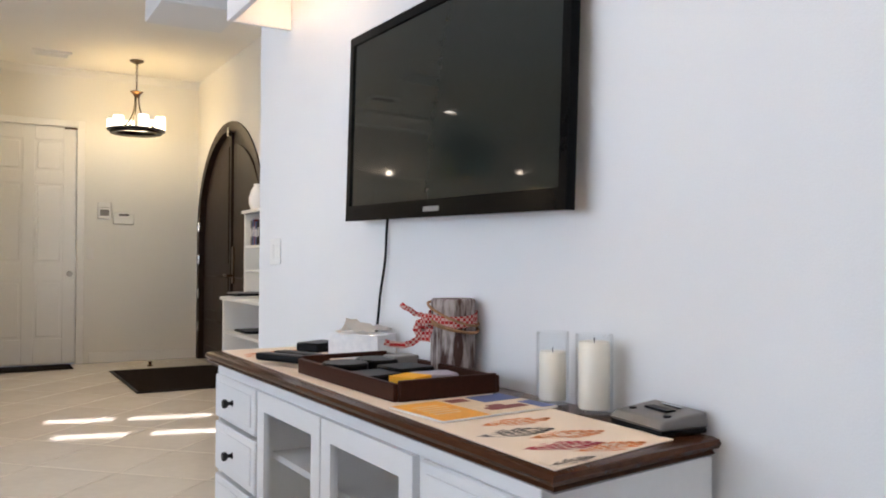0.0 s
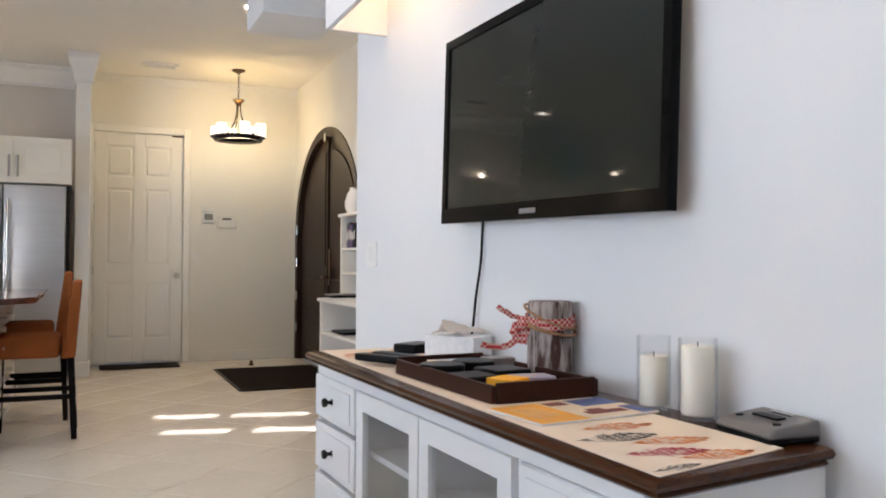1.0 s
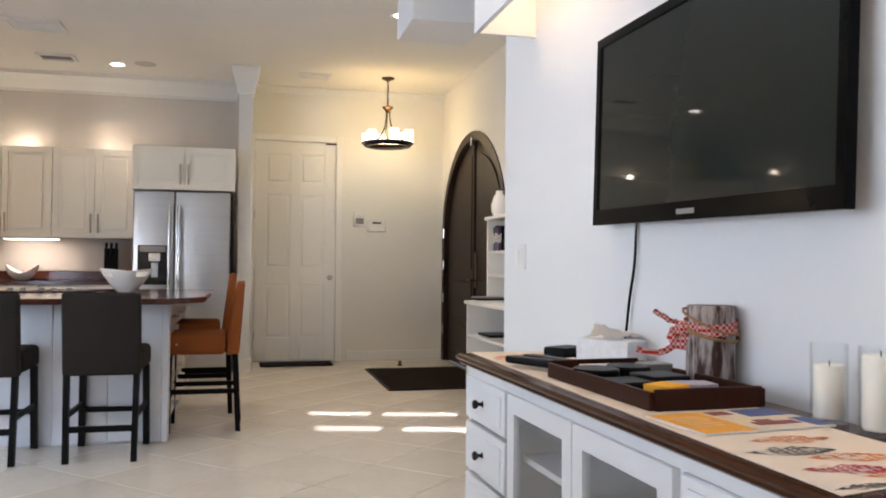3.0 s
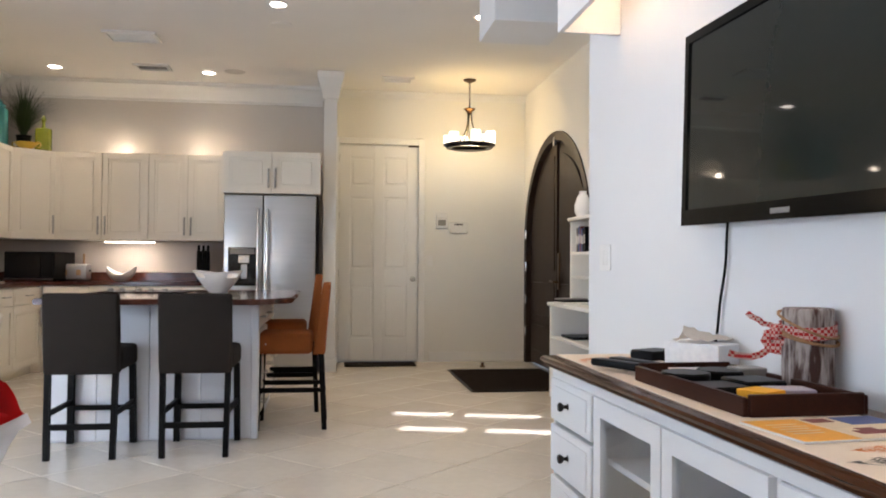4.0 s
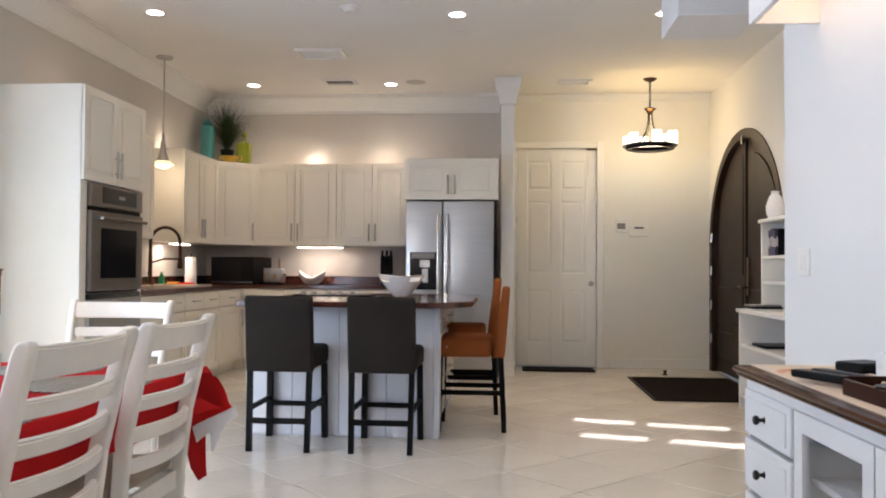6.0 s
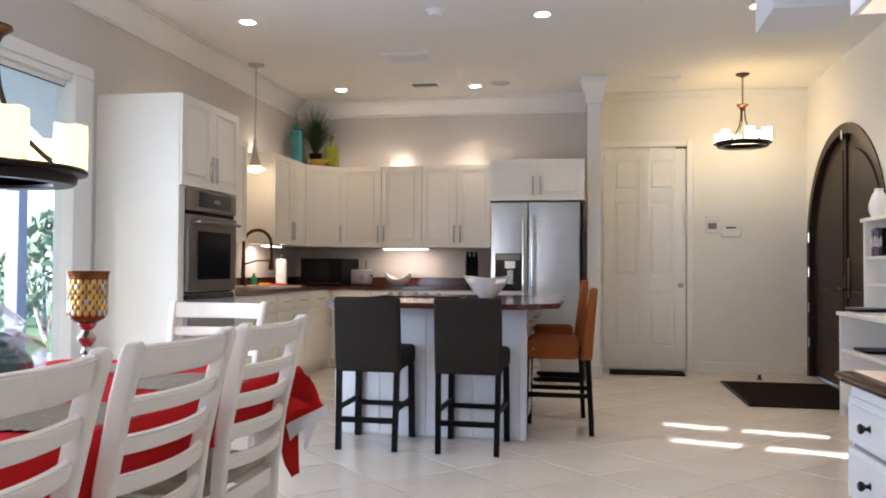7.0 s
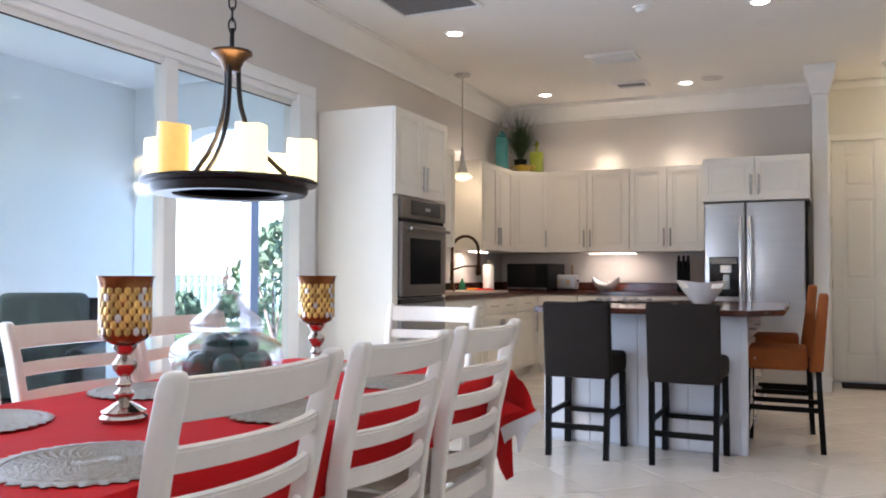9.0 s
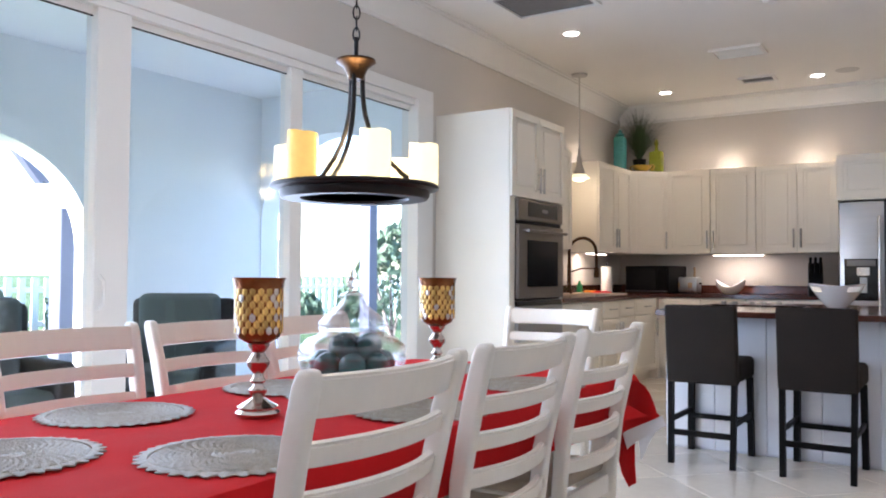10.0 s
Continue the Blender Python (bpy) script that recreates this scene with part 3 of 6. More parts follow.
setting("lanai_wall_end", arch_wall(bmesh.new(), "y", 6.55, 6.81, XL + 0.001, XW - 0.151, 3.02, [(-5.80, 0.99, 1.62, 0.94)]), LANAI, "pale blue-grey stucco lanai end wall with an arch", "wall")
# Unseen end wall, added so no sun patch falls on the lanai chairs.
setting("lanai_wall_south", B(XL - 0.25, XW - 0.151, -6.2, -6.001, -0.02, 3.02), LANAI, "unseen wall added to keep the sun out of the lanai", "wall")
bm = bmesh.new()
bmesh.ops.create_grid(bm, x_segments=2, y_segments=2, size=400)
bmesh.ops.translate(bm, verts=bm.verts, vec=(-100, 0, -0.16))
setting("ground", bm, LAWN, "flat green lawn reaching the horizon", "lawn")

# ---- dining ----


def tapered_post(pts, sizes):
    """A post along points whose section (across x, along y) changes from point to point, edges rounded."""
    bm, rings = bmesh.new(), []
    for p, (w, d) in zip(pts, sizes):
        r = 0.32 * min(w, d)
        ring = []
        for cx, cy, a0 in ((1, 1, 0), (-1, 1, 90), (-1, -1, 180), (1, -1, 270)):
            for k in range(4):
                a = radians(a0 + 30 * k)
                ring.append(bm.verts.new((p[0] + cx * (w / 2 - r) + r * math.cos(a), p[1] + cy * (d / 2 - r) + r * math.sin(a), p[2])))
        rings.append(ring)
    for a_, b_ in zip(rings, rings[1:]):
        for k in range(16):
            bm.faces.new((a_[k], a_[(k + 1) % 16], b_[(k + 1) % 16], b_[k]))
    bm.faces.new(rings[0][::-1])
    bm.faces.new(rings[-1])
    return bm


def chair_parts(m, group="white chairs round the dining table", label="white ladder-back dining chair with a beige seat pad"):
    """Ladder-back chair; the back stands at local y = 0, the seat reaches to +y."""
    ob = thing("dining_chair", label, "chair", m, group)
    W, ht = 0.226, 0.936
    for s in (-1, 1):
        pts = [(s * (W - 0.02), 0.045, 0.0), (s * (W - 0.02), 0.03, 0.42), (s * (W - 0.012), 0.012, 0.62), (s * (W - 0.004), -0.03, 0.82), (s * W, -0.054, ht - 0.028), (s * W, -0.058, ht - 0.012), (s * W, -0.060, ht - 0.003), (s * W, -0.061, ht)]
        bm = tapered_post(pts, [(0.031, 0.038), (0.031, 0.042), (0.031, 0.048), (0.031, 0.050), (0.031, 0.048), (0.030, 0.043), (0.026, 0.032), (0.016, 0.014)])
        part("back_post", bm, CHAIRW, ob, smooth=60)
        bm = sweep(bmesh.new(), [(s * (W - 0.03), 0.42, 0.0), (s * (W - 0.025), 0.42, 0.43)], 0.036, 0.036, up=(0, 1, 0))
        bmesh.ops.bevel(bm, geom=bm.edges[:], offset=0.004, segments=1, affect="EDGES")
        part("leg", bm, CHAIRW, ob)
        part("side_rail", B(s * (W - 0.03) - 0.011, s * (W - 0.03) + 0.011, 0.04, 0.41, 0.37, 0.43, bevel=0.003), CHAIRW, ob)
        part("stretcher", B(s * (W - 0.025) - 0.009, s * (W - 0.025) + 0.009, 0.05, 0.41, 0.17, 0.20, bevel=0.003), CHAIRW, ob)
    for z, hh, y in ((0.888, 0.072, -0.043), (0.79, 0.042, -0.020), (0.705, 0.042, -0.002), (0.617, 0.042, 0.012), (0.53, 0.042, 0.021)):
        bm = bmesh.new()
        n = 10
        pts = [(-W + 0.012 + (2 * W - 0.024) * k / n, y - 0.042 * (1 - (2 * k / n - 1) ** 2), z) for k in range(n + 1)]
        lean = (0, -0.25 if z > 0.7 else -0.1, 1)
        sweep(bm, pts, 0.022, hh, up=lean)
        bmesh.ops.bevel(bm, geom=[e for e in bm.edges if abs(e.verts[0].co.x - e.verts[1].co.x) > 0.01], offset=0.005, segments=2, affect="EDGES")
        part("slat", bm, CHAIRW, ob)
    part("front_rail", B(-W + 0.03, W - 0.03, 0.405, 0.43, 0.37, 0.43, bevel=0.003), CHAIRW, ob)
    part("back_rail", B(-W + 0.03, W - 0.03, 0.03, 0.05, 0.37, 0.43, bevel=0.003), CHAIRW, ob)
    bm = B(-W + 0.005, W - 0.005, 0.055, 0.45, 0.432, 0.475, bevel=0.018, seg=3)
    part("seat", bm, mat_seat, ob, "beige upholstered seat pad")
    return ob


mat_seat = mat("beige_seat_fabric", (0.42, 0.34, 0.25), 0.9, vary=0.08, scale=8, grain=300, bump=0.25)
near_chair = chair_parts(pose(-1.236, 1.297, 0, 0, 0, 90))
for x, y, a in ((-1.258, 1.904, 90), (-1.27, 2.497, 90), (-2.44, 1.496, -90), (-2.45, 2.03, -90), (-2.42, 2.50, -90), (-1.985, 3.66, 180)):
    copy_thing(near_chair, pose(x, y, 0, 0, 0, a))

TX0, TX1, TY0, TY1, TZ = -2.31, -1.325, 0.72, 3.02, 0.724
table = thing("dining_table", "long white wooden dining table under a red cloth", "table")
part("tabletop", B(TX0 + 0.01, TX1 - 0.01, TY0 + 0.01, TY1 - 0.01, 0.69, 0.722, bevel=0.004), CHAIRW, table)
for x in (TX0 + 0.09, TX1 - 0.09):
    part("apron", B(x - 0.012, x + 0.012, TY0 + 0.12, TY1 - 0.12, 0.60, 0.69), CHAIRW, table)
    for y in (TY0 + 0.1, TY1 - 0.1):
        part("leg", B(x - 0.035, x + 0.035, y - 0.035, y + 0.035, 0.0, 0.69, bevel=0.005), CHAIRW, table)


def cloth():
    """The cloth: a flat top with soft creases, and drops that wave and flare at the corners."""
    bm = bmesh.new()
    nx, ny, drop = 40, 90, 0.135
    xs = [TX0 + (TX1 - TX0) * k / nx for k in range(nx + 1)]
    ys = [TY0 + (TY1 - TY0) * k / ny for k in range(ny + 1)]
    top = {}
    for i, x in enumerate(xs):
        for j, y in enumerate(ys):
            top[i, j] = bm.verts.new((x, y, TZ + 0.003 + 0.004 * noise.noise((x * 7, y * 3, 0.3)) + 0.0026 * noise.noise((x * 22, y * 9, 1.3)) + 0.003 * max(0.0, 1 - abs((x + 0.35 * y + 0.9) % 0.42 - 0.2) / 0.028) * (0.5 + noise.noise((x * 3, y * 4, 5.0)))))
    for i in range(nx):
        for j in range(ny):
            bm.faces.new((top[i, j], top[i + 1, j], top[i + 1, j + 1], top[i, j + 1]))
    loop = [(i, 0) for i in range(nx)] + [(nx, j) for j in range(ny)] + [(i, ny) for i in range(nx, 0, -1)] + [(0, j) for j in range(ny, 0, -1)]
    cx, cy = (TX0 + TX1) / 2, (TY0 + TY1) / 2
    prev = [top[q] for q in loop]
    hem_rows, rows_n = [], 7
    for r in range(1, rows_n + 1):
        f = r / rows_n
        ring = []
        for k, q in enumerate(loop):
            p = top[q].co
            corner = min(abs(p.x - TX0), abs(p.x - TX1)) + min(abs(p.y - TY0), abs(p.y - TY1))
            flare = math.exp(-corner / 0.06)
            dx = (1 if p.x > cx else -1) if min(abs(p.x - TX0), abs(p.x - TX1)) < 0.001 else 0
            dy = (1 if p.y > cy else -1) if min(abs(p.y - TY0), abs(p.y - TY1)) < 0.001 else 0
            if flare > 0.05 and (dx == 0 or dy == 0):
                dx, dy = dx + flare * (1 if p.x > cx else -1) * (dx == 0) * 0.5, dy + flare * (1 if p.y > cy else -1) * (dy == 0) * 0.5
            off = 0.006 + f * (0.02 + 0.018 * noise.noise((p.x * 7, p.y * 7, 2.0))) + f * 0.02 * flare
            z = TZ + 0.004 - 0.012 * min(1, f * 3) - drop * f * (1 + 0.1 * flare)
            ring.append(bm.verts.new((p.x + dx * off, p.y + dy * off, z)))
        n = len(loop)
        for k in range(n):
            bm.faces.new((prev[k], prev[(k + 1) % n], ring[(k + 1) % n], ring[k]))
        prev = ring
    return bm


cl = thing("tablecloth", "bright red tablecloth with a white hem, draped over the table", "tablecloth")
part("cloth", cloth(), REDCLOTH, cl, smooth=60)
# the far corner stands out in a stiff fold that shows its white hem


def sheet(rows, m, name, label="", out=0.0):
    """A cloth sheet through rows of (y, z), standing near the table's long edge, slightly waved."""
    bm = bmesh.new()
    grid = [[bm.verts.new((TX1 + 0.030 + out + 0.02 * math.sin(9 * y + 5 * z) + 0.012 * k / max(1, len(row) - 1), 2.755 + (y - 2.88) * 0.9, z)) for k, (y, z) in enumerate(row)] for row in rows]
    for a, b in zip(grid, grid[1:]):
        for k in range(len(a) - 1):
            bm.faces.new((a[k], a[k + 1], b[k + 1], b[k]))
    bmesh.ops.solidify(bm, geom=bm.faces[:], thickness=0.003)
    part(name, bm, m, cl, label, smooth=60)


def rows_between(top, low, n=8):
    def along(line, f):
        x = f * (len(line) - 1)
        k = min(int(x), len(line) - 2)
        return tuple(a + (b - a) * (x - k) for a, b in zip(line[k], line[k + 1]))
    return [[tuple(a + (b - a) * g / n for a, b in zip(along(top, f / 12), along(low, f / 12))) for g in range(n + 1)] for f in range(13)]


sheet(rows_between([(2.88, 0.722), (3.0, 0.722), (3.1, 0.712), (3.18, 0.68), (3.25, 0.625), (3.29, 0.575)], [(2.88, 0.44), (2.95, 0.50), (3.05, 0.535), (3.12, 0.54), (3.2, 0.55), (3.295, 0.562)]), REDCLOTH, "corner_fold")
sheet(rows_between([(2.92, 0.548), (3.05, 0.548), (3.15, 0.553), (3.297, 0.565)], [(2.92, 0.495), (3.05, 0.498), (3.15, 0.506), (3.31, 0.527)], 2), HEM, "hem", "white hem at the hanging corner", 0.02)
sheet(rows_between([(3.12, 0.519), (3.2, 0.525), (3.295, 0.536)], [(3.13, 0.42), (3.15, 0.43), (3.19, 0.47)], 4), HEM, "hem_corner", "white lining of the folded corner", 0.012)
sheet(rows_between([(2.86, 0.52), (2.98, 0.515), (3.12, 0.515)], [(2.88, 0.42), (3.0, 0.35), (3.12, 0.34)], 6), REDCLOTH, "corner_tip")


def placemat(x, y, first=[]):
    if first:
        return copy_thing(first[0], pose(x, y, TZ + 0.007, 0, 0, (x * 531 + y * 977) % 360))
    ob = thing("placemat", "round taupe woven placemat with a scalloped edge on red cloth", "placemat", pose(x, y, TZ + 0.007), "placemats on the dining table")
    weave = [(0.0, 0.004)] + [(0.010 + 0.0058 * q, 0.0046 if q % 2 else 0.0022) for q in range(26)] + [(0.163, 0.0)]
    rim = [(0.1634, 0.0), (0.1634, 0.0036), (0.172, 0.0046), (0.184, 0.0018), (0.184, 0.0)]
    for name, lanes in (("weave", weave), ("rim", rim)):
        bm = bmesh.new()
        seg, prev = 144, None
        for lane, (r, z) in enumerate(lanes):
            ring = []
            for k in range(seg):
                a = 2 * math.pi * k / seg
                rr = r * (1 + (0.034 * (1 if k % 4 < 2 else -1) + 0.014 * math.sin(k * 2.7) if r > 0.18 else 0.0))
                ring.append(bm.verts.new((rr * math.cos(a), rr * math.sin(a), z + (0.0011 * math.sin(k * math.pi / 2 + (lane // 2) * 2.3) if 0.045 < r < 0.16 else 0))))
            if prev:
                for k in range(seg):
                    bm.faces.new((prev[k], prev[(k + 1) % seg], ring[(k + 1) % seg], ring[k]))
            prev = ring
        bmesh.ops.remove_doubles(bm, verts=bm.verts, dist=1e-6)
        part(name, bm, PMAT, ob, "scalloped outer edge" if name == "rim" else "")
    first.append(ob)
    return ob


for x, y in ((-1.515, 1.235), (-1.51, 1.88), (-1.51, 2.50), (-2.11, 1.395), (-2.11, 2.0), (-2.11, 2.56), (-1.87, 0.965), (-1.82, 2.82), (-1.83, 1.985)):
    placemat(x, y)


def goblet(x, y):
    z0 = TZ + 0.0075
    ob = thing("candle_goblet", "amber mosaic glass goblet on a mercury-glass stem", "candle holder", pose(x, y, z0) @ Matrix.Scale(1.045, 4), "mosaic goblets on the table")
    part("stem", L([(0.0, 0.0), (0.052, 0.0), (0.054, 0.006), (0.046, 0.014), (0.05, 0.02), (0.03, 0.032), (0.014, 0.042), (0.02, 0.052), (0.023, 0.06), (0.014, 0.068), (0.012, 0.075),
                    (0.02, 0.082), (0.014, 0.09), (0.013, 0.10), (0.026, 0.118), (0.028, 0.128), (0.018, 0.142), (0.014, 0.15), (0.026, 0.165), (0.028, 0.172), (0.0, 0.175)], seg=28), MERCURY, ob)
    part("bowl", L([(0.0, 0.172), (0.03, 0.174), (0.05, 0.186), (0.058, 0.205), (0.058, 0.30), (0.062, 0.325), (0.066, 0.332), (0.062, 0.332), (0.055, 0.30), (0.054, 0.21), (0.0, 0.19)], seg=32), AMBERG, ob)
    me, pick = {}, random.Random(21)
    for row in range(7):
        for col in range(18):
            a = 2 * math.pi * (col + 0.5 * (row % 2)) / 18
            kind = 1 if pick.random() < 0.22 else 0
            if kind not in me:
                tb = L([(0.0, 0.0012), (0.0068, 0.0010), (0.0082, 0.0)], seg=6)
                tb.transform(Matrix.Diagonal((1.35, 1.0, 1.0, 1.0)))
                me[kind] = mesh_of("mosaic_tile", tb, MOSAIC_W if kind else MOSAIC_Y)
            t = new("mosaic_tile", me[kind])
            t.parent = ob
            t.matrix_basis = Matrix.Rotation(a, 4, "Z") @ Matrix.Translation((0.0578, 0, 0.205 + row * 0.0155)) @ Matrix.Rotation(math.pi / 2, 4, "Y")
    return ob


goblet(-1.812, 1.590)
goblet(-1.84, 2.47)

jar = thing("apothecary_jar", "clear glass lidded jar filled with dark teal ornaments", "jar", pose(-1.86, 2.03, TZ + 0.0125))
part("bowl", L([(0.0, 0.0), (0.070, 0.0), (0.075, 0.006), (0.118, 0.028), (0.152, 0.066), (0.166, 0.108), (0.160, 0.136), (0.138, 0.158), (0.106, 0.170), (0.098, 0.176), (0.102, 0.182),
                (0.094, 0.182), (0.092, 0.174), (0.103, 0.166), (0.134, 0.154), (0.155, 0.134), (0.161, 0.108), (0.147, 0.068), (0.114, 0.034), (0.070, 0.012), (0.0, 0.010)], seg=56), JARCLEAR, jar, smooth=70).visible_shadow = False
lid = part("lid", L([(0.090, 0.183), (0.100, 0.183), (0.106, 0.190), (0.100, 0.196), (0.107, 0.204), (0.098, 0.212), (0.095, 0.216), (0.080, 0.230), (0.058, 0.246), (0.042, 0.262), (0.034, 0.276), (0.044, 0.283), (0.046, 0.288), (0.030, 0.294), (0.016, 0.300), (0.0, 0.302),
                     (0.0, 0.296), (0.026, 0.288), (0.030, 0.274), (0.038, 0.258), (0.054, 0.242), (0.076, 0.226), (0.092, 0.210), (0.094, 0.200), (0.090, 0.183)], seg=56), JARCLEAR, jar, smooth=70)
lid.visible_shadow = False
part("finial", L([(0.0, 0.303), (0.016, 0.303), (0.011, 0.310), (0.020, 0.322), (0.018, 0.334), (0.009, 0.342), (0.011, 0.348), (0.005, 0.366), (0.0, 0.380)], seg=24), CLEAR, lid, smooth=70)
rng = random.Random(4)
spots = [(0.092 * math.cos(u), 0.092 * math.sin(u), 0.082) for u in (2 * math.pi * k / 7 for k in range(7))] + [(0.0, 0.0, 0.062)]
spots += [(0.050 * math.cos(u + 0.5), 0.050 * math.sin(u + 0.5), 0.136) for u in (2 * math.pi * k / 3 for k in range(3))]
for px, py, pz in spots:
    part("ornament", blob(bmesh.new(), (px, py, pz), 0.041, seed=int(px * 900), rough=0.02, sub=3), BALL, jar, smooth=70)


def ring_chandelier(m, R, scale_h, group, label, chain, shade, amber=()):
    """A ring with candle sleeves, three curved arms, a funnel, and a chain up to the canopy."""
    ob = thing("chandelier", label, "chandelier", m, group)
    part("ring", L([(R - 0.08, 0.004), (R - 0.076, -0.004), (R - 0.024, -0.006), (R - 0.016, 0.002), (R - 0.014, 0.018), (R + 0.010, 0.024), (R + 0.013, 0.030), (R + 0.010, 0.037), (R - 0.078, 0.035), (R - 0.08, 0.004)], seg=64), BLACKM, ob)
    n = 6
    for k in range(n):
        a = 2 * math.pi * (k + 0.28) / n
        hgt = (0.135, 0.122, 0.105, 0.110, 0.122, 0.135)[k] * scale_h
        x, y, r = math.cos(a) * (R - 0.03), math.sin(a) * (R - 0.03), 0.043 * R / 0.24
        prof = [(0.0, 0.036), (r, 0.036), (r * 1.02, 0.036 + hgt * 0.5), (r, 0.036 + hgt), (r * 0.9, 0.037 + hgt), (r * 0.86, 0.03 + hgt), (0.0, 0.028 + hgt)]
        sleeve = L(prof, seg=24, at=(x, y, 0))
        for v in sleeve.verts:
            if v.co.z > 0.03 + hgt * 0.9:
                v.co.z += 0.007 * noise.noise((v.co.x * 26, v.co.y * 26, k)) * scale_h
        part("candle_sleeve", sleeve, SHADEY if k in amber else shade, ob, "amber candle sleeve with a weak glow" if k in amber else "")
    for k in range(3):
        a = 2 * math.pi * (k - 0.125) / 3
        pts = []
        for i in range(9):
            f = i / 8
            rad = (R - 0.045) * (1 - f) ** 3.2 + 0.02
            pts.append((math.cos(a) * rad, math.sin(a) * rad, 0.035 + f * 0.36 * scale_h))
        part("arm", T(pts, 0.0075), BLACKM, ob)
    t = 0.363 * scale_h
    part("funnel", L([(0.0, t), (0.024, t), (0.026, t + 0.012), (0.036, t + 0.034), (0.052, t + 0.048), (0.060, t + 0.053), (0.059, t + 0.061), (0.03, t + 0.063), (0.0, t + 0.065)], seg=32), BRONZE, ob)
    part("stem", L([(0.007, t + 0.06), (0.007, t + 0.13)], seg=10), BLACKM, ob)
    z, k = t + 0.12, 0
    while z < chain:
        pts = [(0.010 * math.cos(u) * (k % 2), 0.010 * math.cos(u) * (1 - k % 2), z + 0.018 + 0.022 * math.sin(u)) for u in (2 * math.pi * i / 10 for i in range(10))]
        part("chain_link", T(pts, 0.0028, seg=5, close=True), BLACKM, ob)
        z, k = z + 0.034, k + 1
    part("canopy", L([(0.0, chain + 0.0), (0.02, chain), (0.065, chain + 0.022), (0.068, chain + 0.034), (0.0, chain + 0.034)], seg=28), BRONZE, ob)
    return ob


CHX, CHY, CHZ = -1.84, 2.01, 1.319
ring_chandelier(pose(CHX, CHY, CHZ, 0, 0, -53), 0.240, 0.985, "candle ring chandeliers", "dark bronze ring chandelier with lit candle sleeves over the dining table", H - CHZ - 0.035, SHADEW, amber=(5,))
lamp("dining_chandelier_light", "POINT", pose(CHX, CHY, CHZ + 0.12), 9, AMBER, 0.12)

# ---- kitchen ----
OVENSTEEL = mat("dark_brushed_steel", (0.23, 0.205, 0.185), 0.36, 1.0, vary=0.08, scale=2, grain=120, bump=0.04, stretch=(1, 1, 14))
DARKGLASS = mat("dark_appliance_glass", (0.008, 0.008, 0.009), 0.15, spec=0.15, bump=0)


def cab_door(ob, x0, x1, z0, z1, y=0.0, handle=None, material=None, arched=True, name="door"):
    """A raised-panel door on the front plane y, with a bar handle: 'l', 'r' low, 'L', 'R' high, 'm' across the middle."""
    material = material or CABINET
    f = 0.055
    bm = bmesh.new()
    outl = [(x0, z0), (x1, z0), (x1, z1), (x0, z1)]
    hole = [(x0 + f, z0 + f), (x1 - f, z0 + f), (x1 - f, z1 - f), (x0 + f, z1 - f)]
    ring_panel(bm, outl, hole, "y", y - 0.02, y - 0.001)
    d = part(name, bm, material, ob)
    if x1 - x0 > 2.4 * f and z1 - z0 > 2.4 * f:
        bm = bmesh.new()
        box(bm, x0 + f - 0.002, x1 - f + 0.002, y - 0.009, y - 0.002, z0 + f - 0.002, z1 - f + 0.002)
        box(bm, x0 + f + 0.03, x1 - f - 0.03, y - 0.016, y - 0.009, z0 + f + 0.03, z1 - f - 0.03, bevel=0.006)
        part("panel", bm, material, d)
    if handle:
        hx = {"l": x0 + 0.03, "r": x1 - 0.03, "L": x0 + 0.03, "R": x1 - 0.03, "m": (x0 + x1) / 2}[handle]
        bm = bmesh.new()
        if handle == "m":
            zc, hl = (z0 + z1) / 2, 0.07
            tube(bm, [(hx - hl, y - 0.045, zc), (hx + hl, y - 0.045, zc)], 0.009)
            for s in (-0.05, 0.05):
                tube(bm, [(hx + s, y - 0.045, zc), (hx + s, y - 0.018, zc)], 0.004)
        else:
            za = z0 + 0.05 if handle in "lr" else z1 - 0.23
            tube(bm, [(hx, y - 0.045, za), (hx, y - 0.045, za + 0.19)], 0.0095)
            for s in (0.03, 0.14):
                tube(bm, [(hx, y - 0.045, za + s), (hx, y - 0.018, za + s)], 0.004)
        part("handle", bm, NICKEL, d, "brushed nickel bar handle")
    return d


def wall_cabinet(m, w, h, d, doors=2, label="white raised-panel wall cabinet with bar handles", group="white wall cabinets", handles=None, crown_h=0.0):
    ob = thing("wall_cabinet", label, "cabinet", m, group)
    part("body", B(0, w, 0, d, 0, h, bevel=0.002), CABINET, ob)
    dw = w / doors
    for k in range(doors):
        hd = handles[k] if handles else ("r" if k % 2 == 0 else "l")
        cab_door(ob, k * dw + 0.004, (k + 1) * dw - 0.004, 0.004, h - 0.004, 0.0, hd)
    return ob


ZU, HU = 1.335, 0.91
wall_cabinet(pose(-3.04, 9.0, ZU), 0.93, HU, 0.325)
wall_cabinet(pose(-2.109, 9.0, ZU), 0.80, HU, 0.325)
wall_cabinet(pose(-3.37, 7.77, ZU, 0, 0, 90), 0.93, HU, 0.325)
wall_cabinet(pose(-3.37, 6.26, ZU, 0, 0, 90), 0.84, HU, 0.325)
# diagonal corner unit
cor = thing("wall_cabinet", "white diagonal corner wall cabinet with one door", "cabinet", None, "white wall cabinets")
part("body", prism(bmesh.new(), [(-3.695, 8.705), (-3.37, 8.705), (-3.045, 9.005), (-3.045, YB - 0.005), (-3.695, YB - 0.005)], "z", ZU, ZU + HU), CABINET, cor)
dl = math.hypot(0.325, 0.30)
